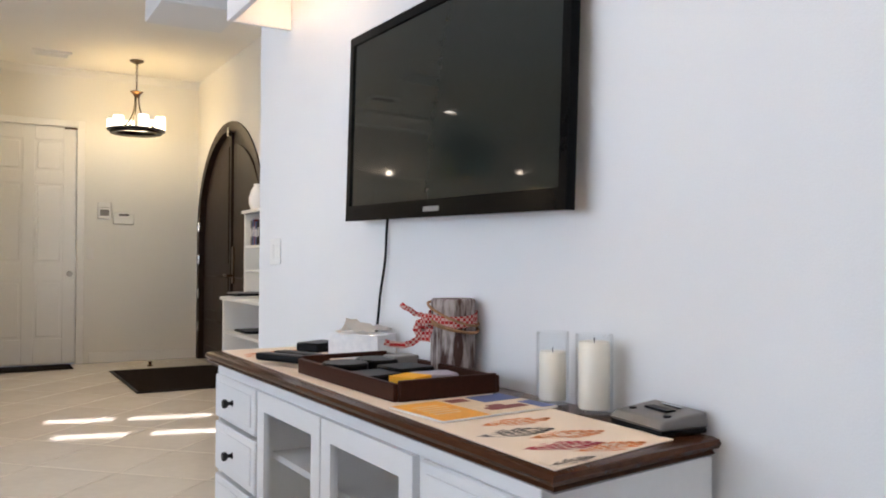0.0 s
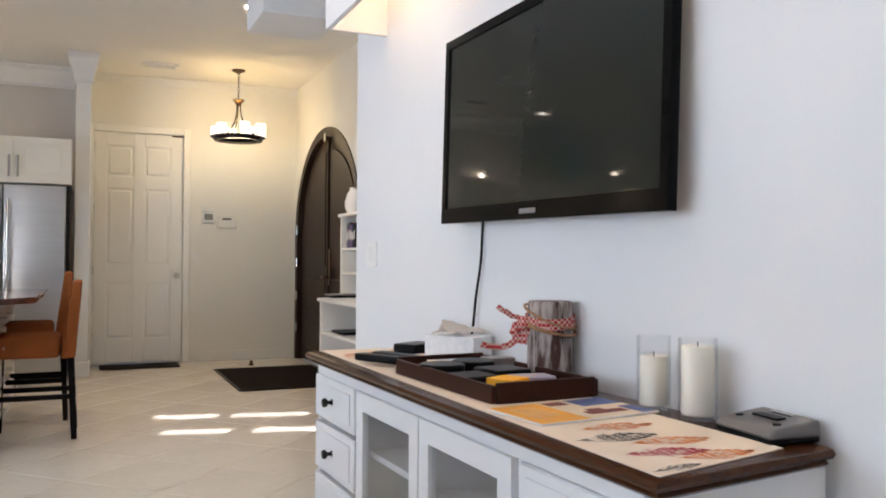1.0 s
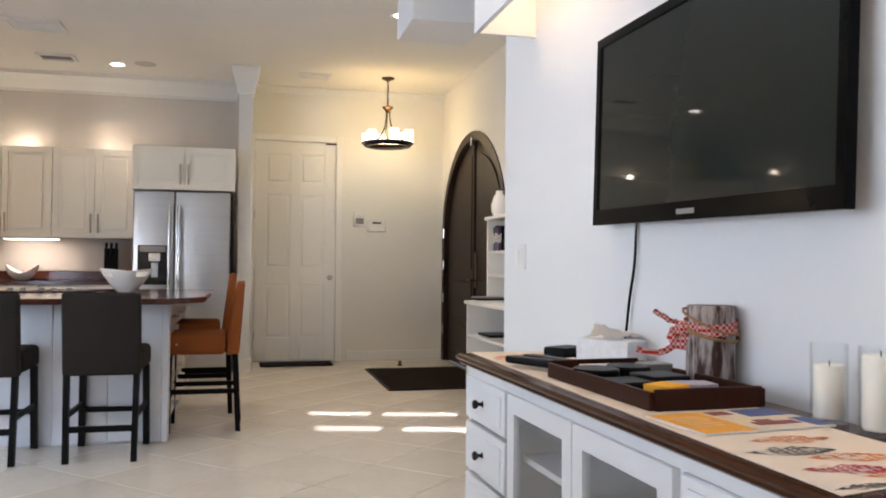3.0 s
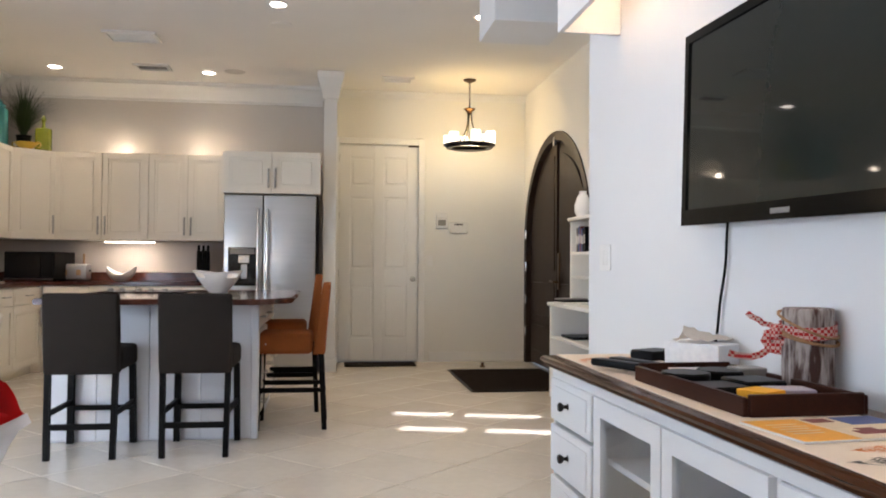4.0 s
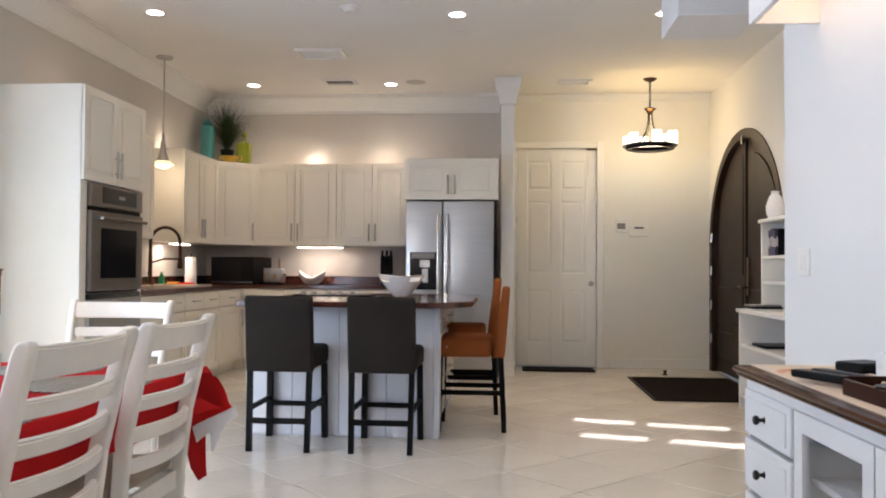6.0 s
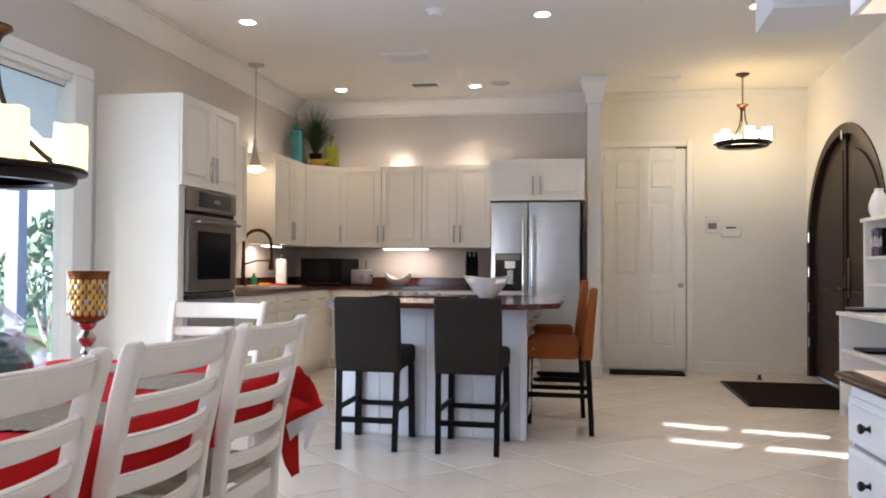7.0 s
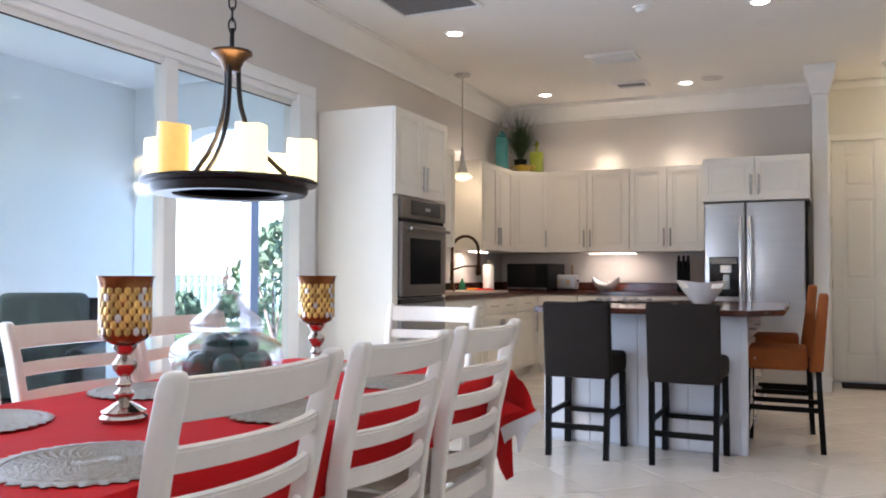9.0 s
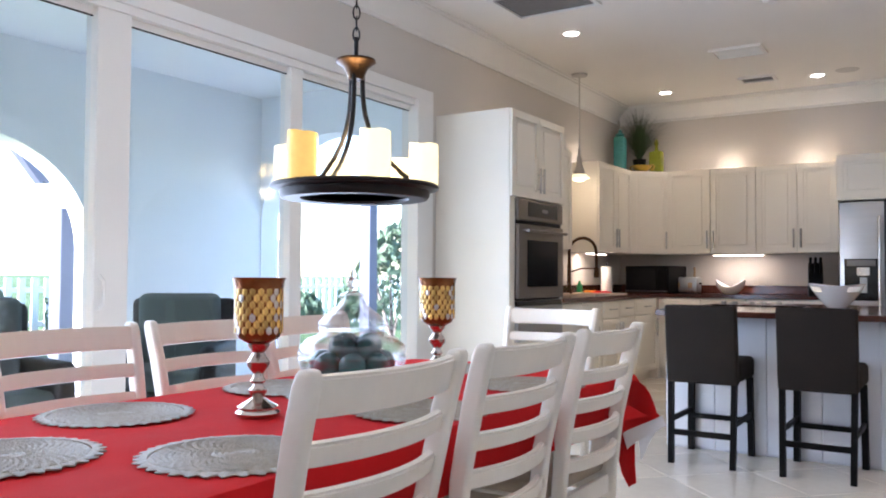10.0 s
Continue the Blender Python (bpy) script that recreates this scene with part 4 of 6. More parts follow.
cor_face = part("door_carrier", B(0.004, dl - 0.004, 0.0005, 0.003, 0.004, HU - 0.004), CABINET, cor, m=Matrix.Translation((-3.37, 8.705, ZU)) @ Matrix.Rotation(math.atan2(0.30, 0.325), 4, "Z"))
cab_door(cor_face, 0.006, dl - 0.006, 0.004, HU - 0.004, 0.0, "r")
wall_cabinet(pose(-1.262, 8.26, 1.785), 0.945, 0.415, 0.74, handles="rl", label="white cabinet above the refrigerator", group="white wall cabinets")

# fridge
fr = thing("refrigerator", "stainless steel side-by-side refrigerator with a water dispenser", "refrigerator")
part("body", B(-1.245, -0.338, 8.285, 9.05, 0.02, 1.775, bevel=0.004), BLACKP, fr, "black cabinet sides")
fd = part("freezer_door", B(-1.245, -0.874, 8.235, 8.30, 0.06, 1.77, bevel=0.012, seg=3), STEEL, fr)
gd = part("fridge_door", B(-0.868, -0.36, 8.235, 8.30, 0.06, 1.77, bevel=0.012, seg=3), STEEL, fr)
for x, p in ((-0.915, fd), (-0.827, gd)):
    bm = T([(x, 8.185, 0.45), (x, 8.175, 0.55), (x, 8.175, 1.55), (x, 8.185, 1.63)], 0.014, seg=10)
    for z in (0.5, 1.58):
        tube(bm, [(x, 8.18, z), (x, 8.24, z)], 0.009)
    part("handle", bm, CHROME, p)
part("dispenser", B(-1.20, -0.93, 8.228, 8.24, 0.88, 1.255, bevel=0.004), BLACKG, fd, "black water dispenser")
part("dispenser_panel", B(-1.18, -0.95, 8.223, 8.229, 1.19, 1.245), GREYP, fd)
part("dispenser_nozzle", B(-1.10, -0.99, 8.19, 8.23, 1.10, 1.18, bevel=0.008), CHROME, fd)
part("dispenser_paddle", B(-1.075, -1.015, 8.205, 8.23, 0.95, 1.09, bevel=0.005), STEEL, fd)
part("kick_grille", B(-1.24, -0.36, 8.27, 8.31, 0.005, 0.055), BLACKP, fr)

# oven tower
tw = thing("oven_tower", "tall white cabinet with a built-in wall oven", "cabinet")
TWY0, TWY1, TWX = 5.31, 6.235, -3.06
part("side_panel", B(XW + 0.002, TWX, TWY0, TWY0 + 0.02, 0.0, 2.31, bevel=0.002), CABINET, tw)
part("side_panel", B(XW + 0.002, TWX, TWY1 - 0.02, TWY1, 0.0, 2.31, bevel=0.002), CABINET, tw)
part("top_panel", B(XW + 0.002, TWX, TWY0 + 0.02, TWY1 - 0.02, 2.29, 2.31), CABINET, tw)
part("carcass", B(XW + 0.002, TWX - 0.02, TWY0 + 0.02, TWY1 - 0.02, 0.1, 2.29), CABINET, tw)
part("stile", B(TWX - 0.02, TWX, TWY0 + 0.02, TWY0 + 0.085, 0.1, 1.665), CABINET, tw)
part("stile", B(TWX - 0.02, TWX, TWY1 - 0.06, TWY1 - 0.02, 0.1, 1.665), CABINET, tw)
carrier = part("upper_front", B(TWX - 0.018, TWX - 0.002, TWY0 + 0.02, TWY1 - 0.02, 1.665, 2.29), CABINET, tw)
cd = part("door_carrier", B(0.0, 0.925, 0.001, 0.004, 0, 0.64), CABINET, tw, m=pose(TWX - 0.001, TWY0, 1.665, 0, 0, 90))
cab_door(cd, 0.004, 0.46, 0.004, 0.64, 0.0, "r")
cab_door(cd, 0.465, 0.921, 0.004, 0.64, 0.0, "l")
oven = thing("wall_oven", "stainless built-in wall oven with a dark glass door", "oven", pose(TWX, TWY0 + 0.085, 0.905, 0, 0, 90))
OW = TWY1 - TWY0 - 0.145
part("body", B(0.0, OW, 0.0, 0.4, 0.0, 0.75), BLACKP, oven)
part("control_panel", B(0.0, OW, -0.03, 0.0, 0.595, 0.75, bevel=0.006), OVENSTEEL, oven)
part("display", B(OW * 0.2, OW * 0.86, -0.034, -0.029, 0.625, 0.735, bevel=0.002), BLACKG, oven)
part("clock", B(OW * 0.5, OW * 0.62, -0.036, -0.033, 0.665, 0.69), GREYP, oven)
od = part("door", B(0.0, OW, -0.035, 0.0, 0.012, 0.565, bevel=0.008), OVENSTEEL, oven)
part("window", B(OW * 0.17, OW * 0.86, -0.039, -0.034, 0.10, 0.45, bevel=0.003), DARKGLASS, od, "dark oven window")
bm = T([(0.05, -0.085, 0.515), (OW - 0.05, -0.085, 0.515)], 0.012, seg=10)
for x in (0.07, OW - 0.07):
    tube(bm, [(x, -0.085, 0.515), (x, -0.03, 0.515)], 0.009)
part("handle", bm, OVENSTEEL, od)
part("vent_gap", B(0.005, OW - 0.005, -0.012, 0.0, 0.566, 0.594), BLACKP, oven)
warm = thing("warming_drawer", "stainless warming drawer under the wall oven", "drawer", pose(TWX, TWY0 + 0.085, 0.60, 0, 0, 90))
part("front", B(0.0, OW, -0.03, 0.2, 0.0, 0.26, bevel=0.006), STEEL, warm)
part("handle", T([(0.08, -0.075, 0.2), (OW - 0.08, -0.075, 0.2)], 0.011, seg=10), CHROME, warm)
part("dark_strip", B(0.0, OW, -0.02, 0.2, 0.262, 0.30), BLACKG, warm)


def base_unit(m, w, label="white base cabinet with drawers over doors", doors=2, h=0.865):
    ob = thing("base_cabinet", label, "cabinet", m, "white base cabinets")
    part("body", B(0, w, 0.0, 0.58, 0.1, h, bevel=0.002), CABINET, ob)
    part("toe_kick", B(0, w, 0.06, 0.58, 0.0, 0.1), CABINET, ob)
    dw = w / doors
    for k in range(doors):
        dr = part("drawer", B(k * dw + 0.004, (k + 1) * dw - 0.004, -0.02, -0.001, h - 0.165, h - 0.01, bevel=0.004), CABINET, ob)
        part("drawer_field", B(k * dw + 0.04, (k + 1) * dw - 0.04, -0.024, -0.019, h - 0.135, h - 0.04, bevel=0.002), CABINET, dr)
        xm = (k + 0.5) * dw
        bm = T([(xm - 0.08, -0.05, h - 0.085), (xm + 0.08, -0.05, h - 0.085)], 0.006)
        for s in (-0.06, 0.06):
            tube(bm, [(xm + s, -0.05, h - 0.085), (xm + s, -0.02, h - 0.085)], 0.004)
        part("handle", bm, NICKEL, dr)
        cab_door(ob, k * dw + 0.004, (k + 1) * dw - 0.004, 0.11, h - 0.175, 0.0, "R" if k % 2 == 0 else "L")
    return ob


for y0, w, n in ((6.24, 0.90, 2), (7.145, 0.86, 2), (8.01, 0.68, 1)):
    base_unit(pose(-3.09, y0, 0, 0, 0, 90), w, doors=n)
for x0, w, n in ((-3.06, 0.90, 2), (-2.155, 0.88, 2)):
    base_unit(pose(x0, 8.73, 0), w, doors=n)

solo("corner_filler", B(-3.60, -3.062, 8.692, 9.3, 0.0, 0.866, bevel=0.002), CABINET, "white filler panel in the corner between base cabinets", "cabinet panel")
ct = thing("countertop", "polished dark mahogany countertop round the kitchen corner", "countertop")
part("slab", prism(bmesh.new(), [(XW + 0.003, 6.24), (-3.05, 6.24), (-3.05, 8.69), (-1.26, 8.69), (-1.26, YB - 0.003), (XW + 0.003, YB - 0.003)], "z", 0.868, 0.903), COUNTER, ct)
part("upstand", B(XW + 0.003, XW + 0.02, 6.24, YB - 0.022, 0.904, 0.995, bevel=0.003), COUNTER, ct)
part("upstand", B(XW + 0.003, -1.26, YB - 0.02, YB - 0.003, 0.904, 0.995, bevel=0.003), COUNTER, ct)
bsp = setting("backsplash", B(XW + 0.001, -1.26, YB - 0.012, YB - 0.001, 0.996, ZU), BASK, "plain painted backsplash", "backsplash")
ZC = 0.904

sink = thing("kitchen_sink", "cream drop-in kitchen sink", "sink", pose(-3.36, 7.45, ZC))
CREAMSINK = mat("cream_sink", (0.66, 0.58, 0.47), 0.25, vary=0.04, bump=0)
part("rim", ring_panel(bmesh.new(), [(-0.26, -0.42), (0.26, -0.42), (0.26, 0.42), (-0.26, 0.42)], [(-0.22, -0.38), (0.22, -0.38), (0.22, 0.38), (-0.22, 0.38)], "z", 0.0, 0.018), CREAMSINK, sink)
part("basin", B(-0.22, 0.22, -0.38, 0.38, 0.001, 0.004), CREAMSINK, sink)

fa = thing("kitchen_faucet", "tall dark spring-neck kitchen faucet", "faucet", pose(-3.60, 7.60, ZC))
part("base", L([(0.0, 0.0), (0.032, 0.0), (0.03, 0.03), (0.02, 0.05), (0.018, 0.30), (0.0, 0.30)], seg=16), BRONZE, fa)
pts = [(0.0, 0.0, 0.28)] + [(0.13 - 0.13 * math.cos(math.pi * k / 12), 0.06 * k / 12, 0.43 + 0.13 * math.sin(math.pi * k / 12)) for k in range(13)] + [(0.265, 0.06, 0.34), (0.265, 0.06, 0.27)]
part("spring_neck", T(pts, 0.015, seg=10), BRONZE, fa)
part("spray_head", L([(0.0, 0.17), (0.024, 0.17), (0.026, 0.20), (0.02, 0.27), (0.0, 0.27)], seg=14, at=(0.265, 0.06, 0)), BRONZE, fa)
part("support_arm", T([(0.0, 0, 0.22), (0.12, 0.03, 0.26), (0.262, 0.06, 0.26)], 0.008), BRONZE, fa)
part("lever", T([(0.0, -0.03, 0.10), (0.02, -0.09, 0.13)], 0.008), BRONZE, fa)

pt = thing("paper_towel_holder", "upright roll of white paper towel on a holder", "paper towel", pose(-3.45, 8.22, ZC))
part("roll", L([(0.018, 0.014), (0.058, 0.012), (0.058, 0.285), (0.018, 0.287)], seg=24), PAPER, pt)
part("holder", L([(0.0, 0.0), (0.075, 0.0), (0.075, 0.01), (0.008, 0.012), (0.008, 0.31), (0.014, 0.32), (0.0, 0.335)], seg=20), BLACKM, pt)

mw = thing("microwave", "black countertop microwave with a steel-trimmed door", "microwave", pose(-3.17, 8.98, ZC, 0, 0, -14))
part("body", B(-0.27, 0.27, -0.19, 0.19, 0.012, 0.30, bevel=0.008), BLACKP, mw)
part("door", B(-0.255, 0.13, -0.207, -0.19, 0.03, 0.285, bevel=0.004), DARKGLASS, mw)
part("trim_strip", B(-0.255, 0.262, -0.209, -0.19, 0.266, 0.289, bevel=0.003), BLACKP, mw)
part("trim_strip", B(-0.255, 0.262, -0.209, -0.19, 0.02, 0.030, bevel=0.003), STEEL, mw)
part("keypad", B(0.14, 0.255, -0.204, -0.19, 0.05, 0.26, bevel=0.003), BLACKP, mw)
for x in (-0.22, 0.22):
    part("foot", L([(0.015, 0.0), (0.015, 0.013)], seg=10, at=(x, -0.1, 0)), BLACKP, mw)

ts = thing("toaster", "silver toaster with a wooden-handled brush behind", "toaster", pose(-2.83, 9.02, ZC))
part("body", B(-0.15, 0.13, -0.09, 0.09, 0.012, 0.18, bevel=0.025, seg=3), STEEL, ts)
part("base", B(-0.14, 0.12, -0.08, 0.08, 0.0, 0.014), BLACKP, ts)
for x in (-0.08, 0.05):
    part("badge", B(x - 0.022, x + 0.022, -0.094, -0.089, 0.06, 0.12), mat("tan_card", (0.45, 0.30, 0.16), 0.7), ts)
part("lever", B(0.13, 0.15, -0.015, 0.015, 0.10, 0.12), BLACKP, ts)
solo("wooden_spatula", B(-0.012, 0.012, -0.005, 0.005, 0.0, 0.29, bevel=0.003), mat("pale_wood", (0.35, 0.22, 0.12), 0.6), "wooden spatula standing behind the toaster", "utensil", pose(-2.81, 9.22, ZC))


def wavy_bowl(name, label, m, r, h, wave, base=0.5, seg=48):
    bm = bmesh.new()
    rings = []
    for f, inner in [(0, 0), (0.15, 0), (0.35, 0), (0.55, 0), (0.75, 0), (0.9, 0), (1.0, 0), (0.985, 1), (0.9, 1), (0.7, 1), (0.4, 1), (0.15, 1)]:
        ring = []
        for k in range(seg):
            a = 2 * math.pi * k / seg
            rr = r * (base + (1 - base) * math.sin(f * math.pi / 2)) - (0.007 if inner else 0)
            z = h * f ** 1.3 * (1 + wave * math.cos(2 * a) * f) + (0.007 if inner else 0)
            ring.append(bm.verts.new((rr * math.cos(a), rr * math.sin(a) * 0.8, z)))
        rings.append(ring)
    for a_, b_ in zip(rings, rings[1:]):
        for k in range(seg):
            bm.faces.new((a_[k], a_[(k + 1) % seg], b_[(k + 1) % seg], b_[k]))
    bm.faces.new(rings[0][::-1])
    bm.faces.new(rings[-1])
    return solo(name, bm, CERAMIC, label, "bowl", m)


wavy_bowl("fruit_bowl", "white wavy-rimmed ceramic bowl on the back counter", pose(-2.38, 9.02, ZC), 0.15, 0.115, 0.35, 0.35)
kb = thing("knife_block", "black knife block with black-handled knives", "knife block", pose(-1.55, 9.02, ZC, 0, 0, 10) @ Matrix.Scale(1.22, 4))
part("block", prism(bmesh.new(), [(-0.07, 0.0), (0.09, 0.0), (0.09, 0.24), (0.02, 0.27), (-0.07, 0.14)], "x", -0.055, 0.055), BLACKP, kb)
for k in range(6):
    x, r = -0.038 + 0.038 * (k % 3), k // 3
    part("knife_handle", T([(x, -0.03 + 0.05 * r, 0.18 + 0.05 * r), (x, -0.085 + 0.05 * r, 0.26 + 0.05 * r)], 0.012, seg=6), BLACKP, kb)
solo("dish_soap", L([(0.0, 0.0), (0.028, 0.0), (0.03, 0.01), (0.03, 0.09), (0.012, 0.115), (0.01, 0.135), (0.0, 0.137)], seg=16), mat("green_soap", (0.03, 0.25, 0.10), 0.25), "green dish soap bottle beside the sink", "bottle", pose(-3.60, 7.86, ZC))
solo("orange_sponge", B(-0.06, 0.06, -0.04, 0.04, 0, 0.035, bevel=0.006), ORANGE, "orange sponge on the counter", "sponge", pose(-3.55, 8.02, ZC, 0, 0, 20))
solo("red_dishcloth", blob(bmesh.new(), (0, 0, 0.016), 0.1, seed=3, rough=0.6, sub=3, squash=(0.9, 0.6, 0.16)), REDCLOTH, "crumpled red dishcloth on the counter", "cloth", pose(-3.42, 8.02, ZC))

# things on top of the corner cabinet
ZT = ZU + HU + 0.001
tq = thing("turquoise_jar", "tall turquoise lidded jar on the corner cabinet", "jar", pose(-3.535, 8.86, ZT))
part("body", B(-0.062, 0.062, -0.062, 0.062, 0.0, 0.41, bevel=0.022, seg=3), TURQ, tq)
part("lid", L([(0.0, 0.42), (0.05, 0.42), (0.055, 0.435), (0.03, 0.45), (0.015, 0.46), (0.022, 0.475), (0.012, 0.49), (0.0, 0.492)], seg=20), TURQ, tq)
lm = thing("lime_bottle", "square lime green bottle with a stopper", "bottle", pose(-3.175, 9.03, ZT))
part("body", B(-0.075, 0.075, -0.05, 0.05, 0.0, 0.24, bevel=0.02, seg=3), LIME, lm)
part("neck", L([(0.03, 0.238), (0.018, 0.26), (0.016, 0.31), (0.026, 0.32), (0.022, 0.345), (0.0, 0.38)], seg=16), LIME, lm)
yb = thing("ochre_dish", "small ochre dish with curled handles", "dish", pose(-3.31, 8.94, ZT))
part("dish", L([(0.0, 0.0), (0.04, 0.0), (0.05, 0.012), (0.10, 0.05), (0.12, 0.075), (0.112, 0.075), (0.05, 0.02), (0.0, 0.016)], seg=24), YELLOW, yb)
for s in (-1, 1):
    part("handle", T([(s * (0.10 + 0.04 * math.sin(u)), 0, 0.055 + 0.03 * math.cos(u)) for u in (0.0, 0.8, 1.6, 2.4, 3.1)], 0.008), YELLOW, yb)
gp = thing("potted_grass", "tall dark green ornamental grass in a dark pot", "plant", pose(-3.395, 9.10, ZT))
part("pot", L([(0.0, 0.0), (0.06, 0.0), (0.075, 0.16), (0.08, 0.17), (0.07, 0.17), (0.0, 0.15)], seg=20), BLACKP, gp)
rng = random.Random(11)
bm = bmesh.new()
for k in range(520):
    a, ln, out = rng.uniform(0, 6.283), rng.uniform(0.26, 0.64), rng.uniform(0.03, 0.42)
    ca, sa = math.cos(a), math.sin(a)
    w, prev = rng.uniform(0.003, 0.006), None
    for i in range(6):
        f = i / 5
        p = Vector((ca * (0.02 + out * f * f), sa * min(0.02 + out * f * f, 0.14 if sa > 0 else 1), 0.15 + ln * (f - 0.18 * f * f * out * 5)))
        s = Vector((-sa, ca, 0)) * w * (1 - 0.85 * f)
        cur = (bm.verts.new(p - s), bm.verts.new(p + s))
        if prev:
            bm.faces.new((prev[0], prev[1], cur[1], cur[0]))
        prev = cur
part("leaves", bm, LEAF, gp, smooth=0)

# lights in the kitchen
for x0, x1, y0, y1 in ((-2.56, -2.06, 9.05, 9.10),):
    ul = thing("under_cabinet_light", "lit strip light under the wall cabinet", "light", None, "under-cabinet lights")
    part("housing", B(x0 - 0.01, x1 + 0.01, y0 - 0.01, y1 + 0.01, ZU - 0.018, ZU - 0.001), WHITEP, ul)
    part("lens", B(x0, x1, y0, y1, ZU - 0.024, ZU - 0.0185), UNDERLIT, ul)
    lamp("under_cabinet_lamp", "AREA", look(((x0 + x1) / 2, 9.08, ZU - 0.03), ((x0 + x1) / 2, 9.12, 0)), 2.2, (1.0, 0.84, 0.62), 0.5, 0.05)
ul = thing("under_cabinet_light", "lit strip light under the wall cabinet", "light", None, "under-cabinet lights")
part("housing", B(-3.52, -3.46, 7.82, 8.25, ZU - 0.018, ZU - 0.001), WHITEP, ul)
part("lens", B(-3.515, -3.465, 7.83, 8.24, ZU - 0.024, ZU - 0.0185), UNDERLIT, ul)
lamp("under_cabinet_lamp", "AREA", look((-3.49, 8.03, ZU - 0.03), (-3.52, 8.03, 0)), 1.8, (1.0, 0.84, 0.62), 0.05, 0.4)
for x, y, e in ((-2.42, 9.20, 1.15), (-1.63, 9.20, 0.65), (-3.56, 8.00, 0.9)):
    ol = thing("over_cabinet_light", "small lit uplight on top of the wall cabinets", "light", None, "uplights on the cabinets")
    part("housing", L([(0.0, 0.0), (0.04, 0.0), (0.045, 0.02), (0.035, 0.022), (0.0, 0.018)], seg=16, at=(x, y, ZT)), WHITEP, ol)
    lamp("over_cabinet_lamp", "POINT", pose(x, y, ZT + 0.05), e, (1.0, 0.84, 0.60), 0.03)


def downlight(x, y, lit=True, e=14):
    ob = thing("downlight", "lit recessed round downlight in the ceiling" if lit else "unlit recessed round downlight in the ceiling", "light", pose(x, y, H), "recessed downlights")
    part("trim_ring", L([(0.060, -0.002), (0.082, -0.006), (0.09, -0.003), (0.09, -0.0005), (0.06, -0.0005)], seg=32), TRIM, ob)
    part("lens", L([(0.0, -0.004), (0.06, -0.004), (0.06, -0.001), (0.0, -0.001)], seg=32), CANLIT if lit else WHITEP, ob)
    if lit:
        lamp("downlight_lamp", "SPOT", look((x, y, H - 0.02), (x, y, 0)), e, (1.0, 0.80, 0.54), 0.06, spot=radians(130), blend=0.9)


# The pair at x -0.63 is guessed from pale ceiling spots; its lamp is added.
for x, y, e in ((-2.96, 6.19, 20), (-2.97, 8.70, 20), (-1.475, 8.72, 22), (0.97, 6.42, 58), (-0.625, 6.36, 24), (-0.63, 6.89, 0)):
    downlight(x, y, e > 0, e)
# Guessed downlights, added out of view to light the living and dining end.
for x, y in ((-2.2, 3.2), (0.2, 3.2), (-2.2, 0.4), (0.2, 0.4)):
    downlight(x, y, True, 18)


def ceiling_vent(x, y, w, d, dark, label):
    ob = thing("ceiling_vent", label, "vent", pose(x, y, H), "ceiling vents")
    part("frame", ring_panel(bmesh.new(), [(-w, -d), (w, -d), (w, d), (-w, d)], [(-w + 0.03, -d + 0.03), (w - 0.03, -d + 0.03), (w - 0.03, d - 0.03), (-w + 0.03, d - 0.03)], "z", -0.022, -0.0005), TRIM, ob)
    # On the dark vents the backing's colour stands in for shade inside the duct.
    part("backing", B(-w + 0.03, w - 0.03, -d + 0.03, d - 0.03, -0.004, -0.0006), DUCT_SHADE if dark else TRIM, ob)
    n = max(3, int((d - 0.03) * 2 / 0.03))
    for k in range(n):
        yy = -d + 0.03 + (k + 0.5) * (2 * d - 0.06) / n
        part("slat", B(-w + 0.03, w - 0.03, yy - 0.006, yy + 0.004, -0.011, -0.006), TRIM if not dark else GREYP, ob)


ceiling_vent(-1.99, 8.53, 0.17, 0.12, True, "dark slotted ceiling vent over the kitchen")
ceiling_vent(-1.93, 7.42, 0.22, 0.16, False, "white ceiling air return over the island")
ceiling_vent(0.47, 8.66, 0.17, 0.10, False, "white ceiling vent in the foyer")
ceiling_vent(-2.80, 5.35, 0.33, 0.26, True, "large dark return grille over the dining end")
sm = thing("smoke_detector", "white round smoke detector on the ceiling", "smoke detector", pose(-1.42, 6.14, H))
part("base", L([(0.0, -0.012), (0.075, -0.012), (0.078, -0.0005), (0.0, -0.0005)], seg=28), WHITEP, sm)
part("cap", L([(0.0, -0.04), (0.04, -0.038), (0.056, -0.02), (0.06, -0.012), (0.0, -0.012)], seg=28), WHITEP, sm)
solo("ceiling_speaker", L([(0.0, -0.005), (0.10, -0.005), (0.105, -0.001), (0.0, -0.0005)], seg=32), mat("speaker_cloth", (0.60, 0.58, 0.55), 0.9), "flush round ceiling speaker", "speaker", pose(-1.2, 8.62, H))

pd = thing("pendant_light", "small nickel pendant lamp hanging over the sink", "pendant", pose(-3.44, 7.48, 0))
part("canopy", L([(0.0, H - 0.03), (0.03, H - 0.03), (0.075, H - 0.02), (0.08, H - 0.001), (0.0, H - 0.001)], seg=24), NICKEL, pd)
part("rod", L([(0.007, 2.32), (0.007, H - 0.02)], seg=10), NICKEL, pd)
part("socket", L([(0.0, 2.33), (0.014, 2.33), (0.016, 2.26), (0.026, 2.24), (0.03, 2.16), (0.05, 2.11), (0.055, 2.075), (0.0, 2.075)], seg=20), NICKEL, pd)
part("glass_shade", L([(0.0, 2.078), (0.056, 2.078), (0.10, 2.045), (0.103, 2.038), (0.075, 2.03), (0.04, 2.01), (0.0, 2.005)], seg=28), SHADEW, pd)
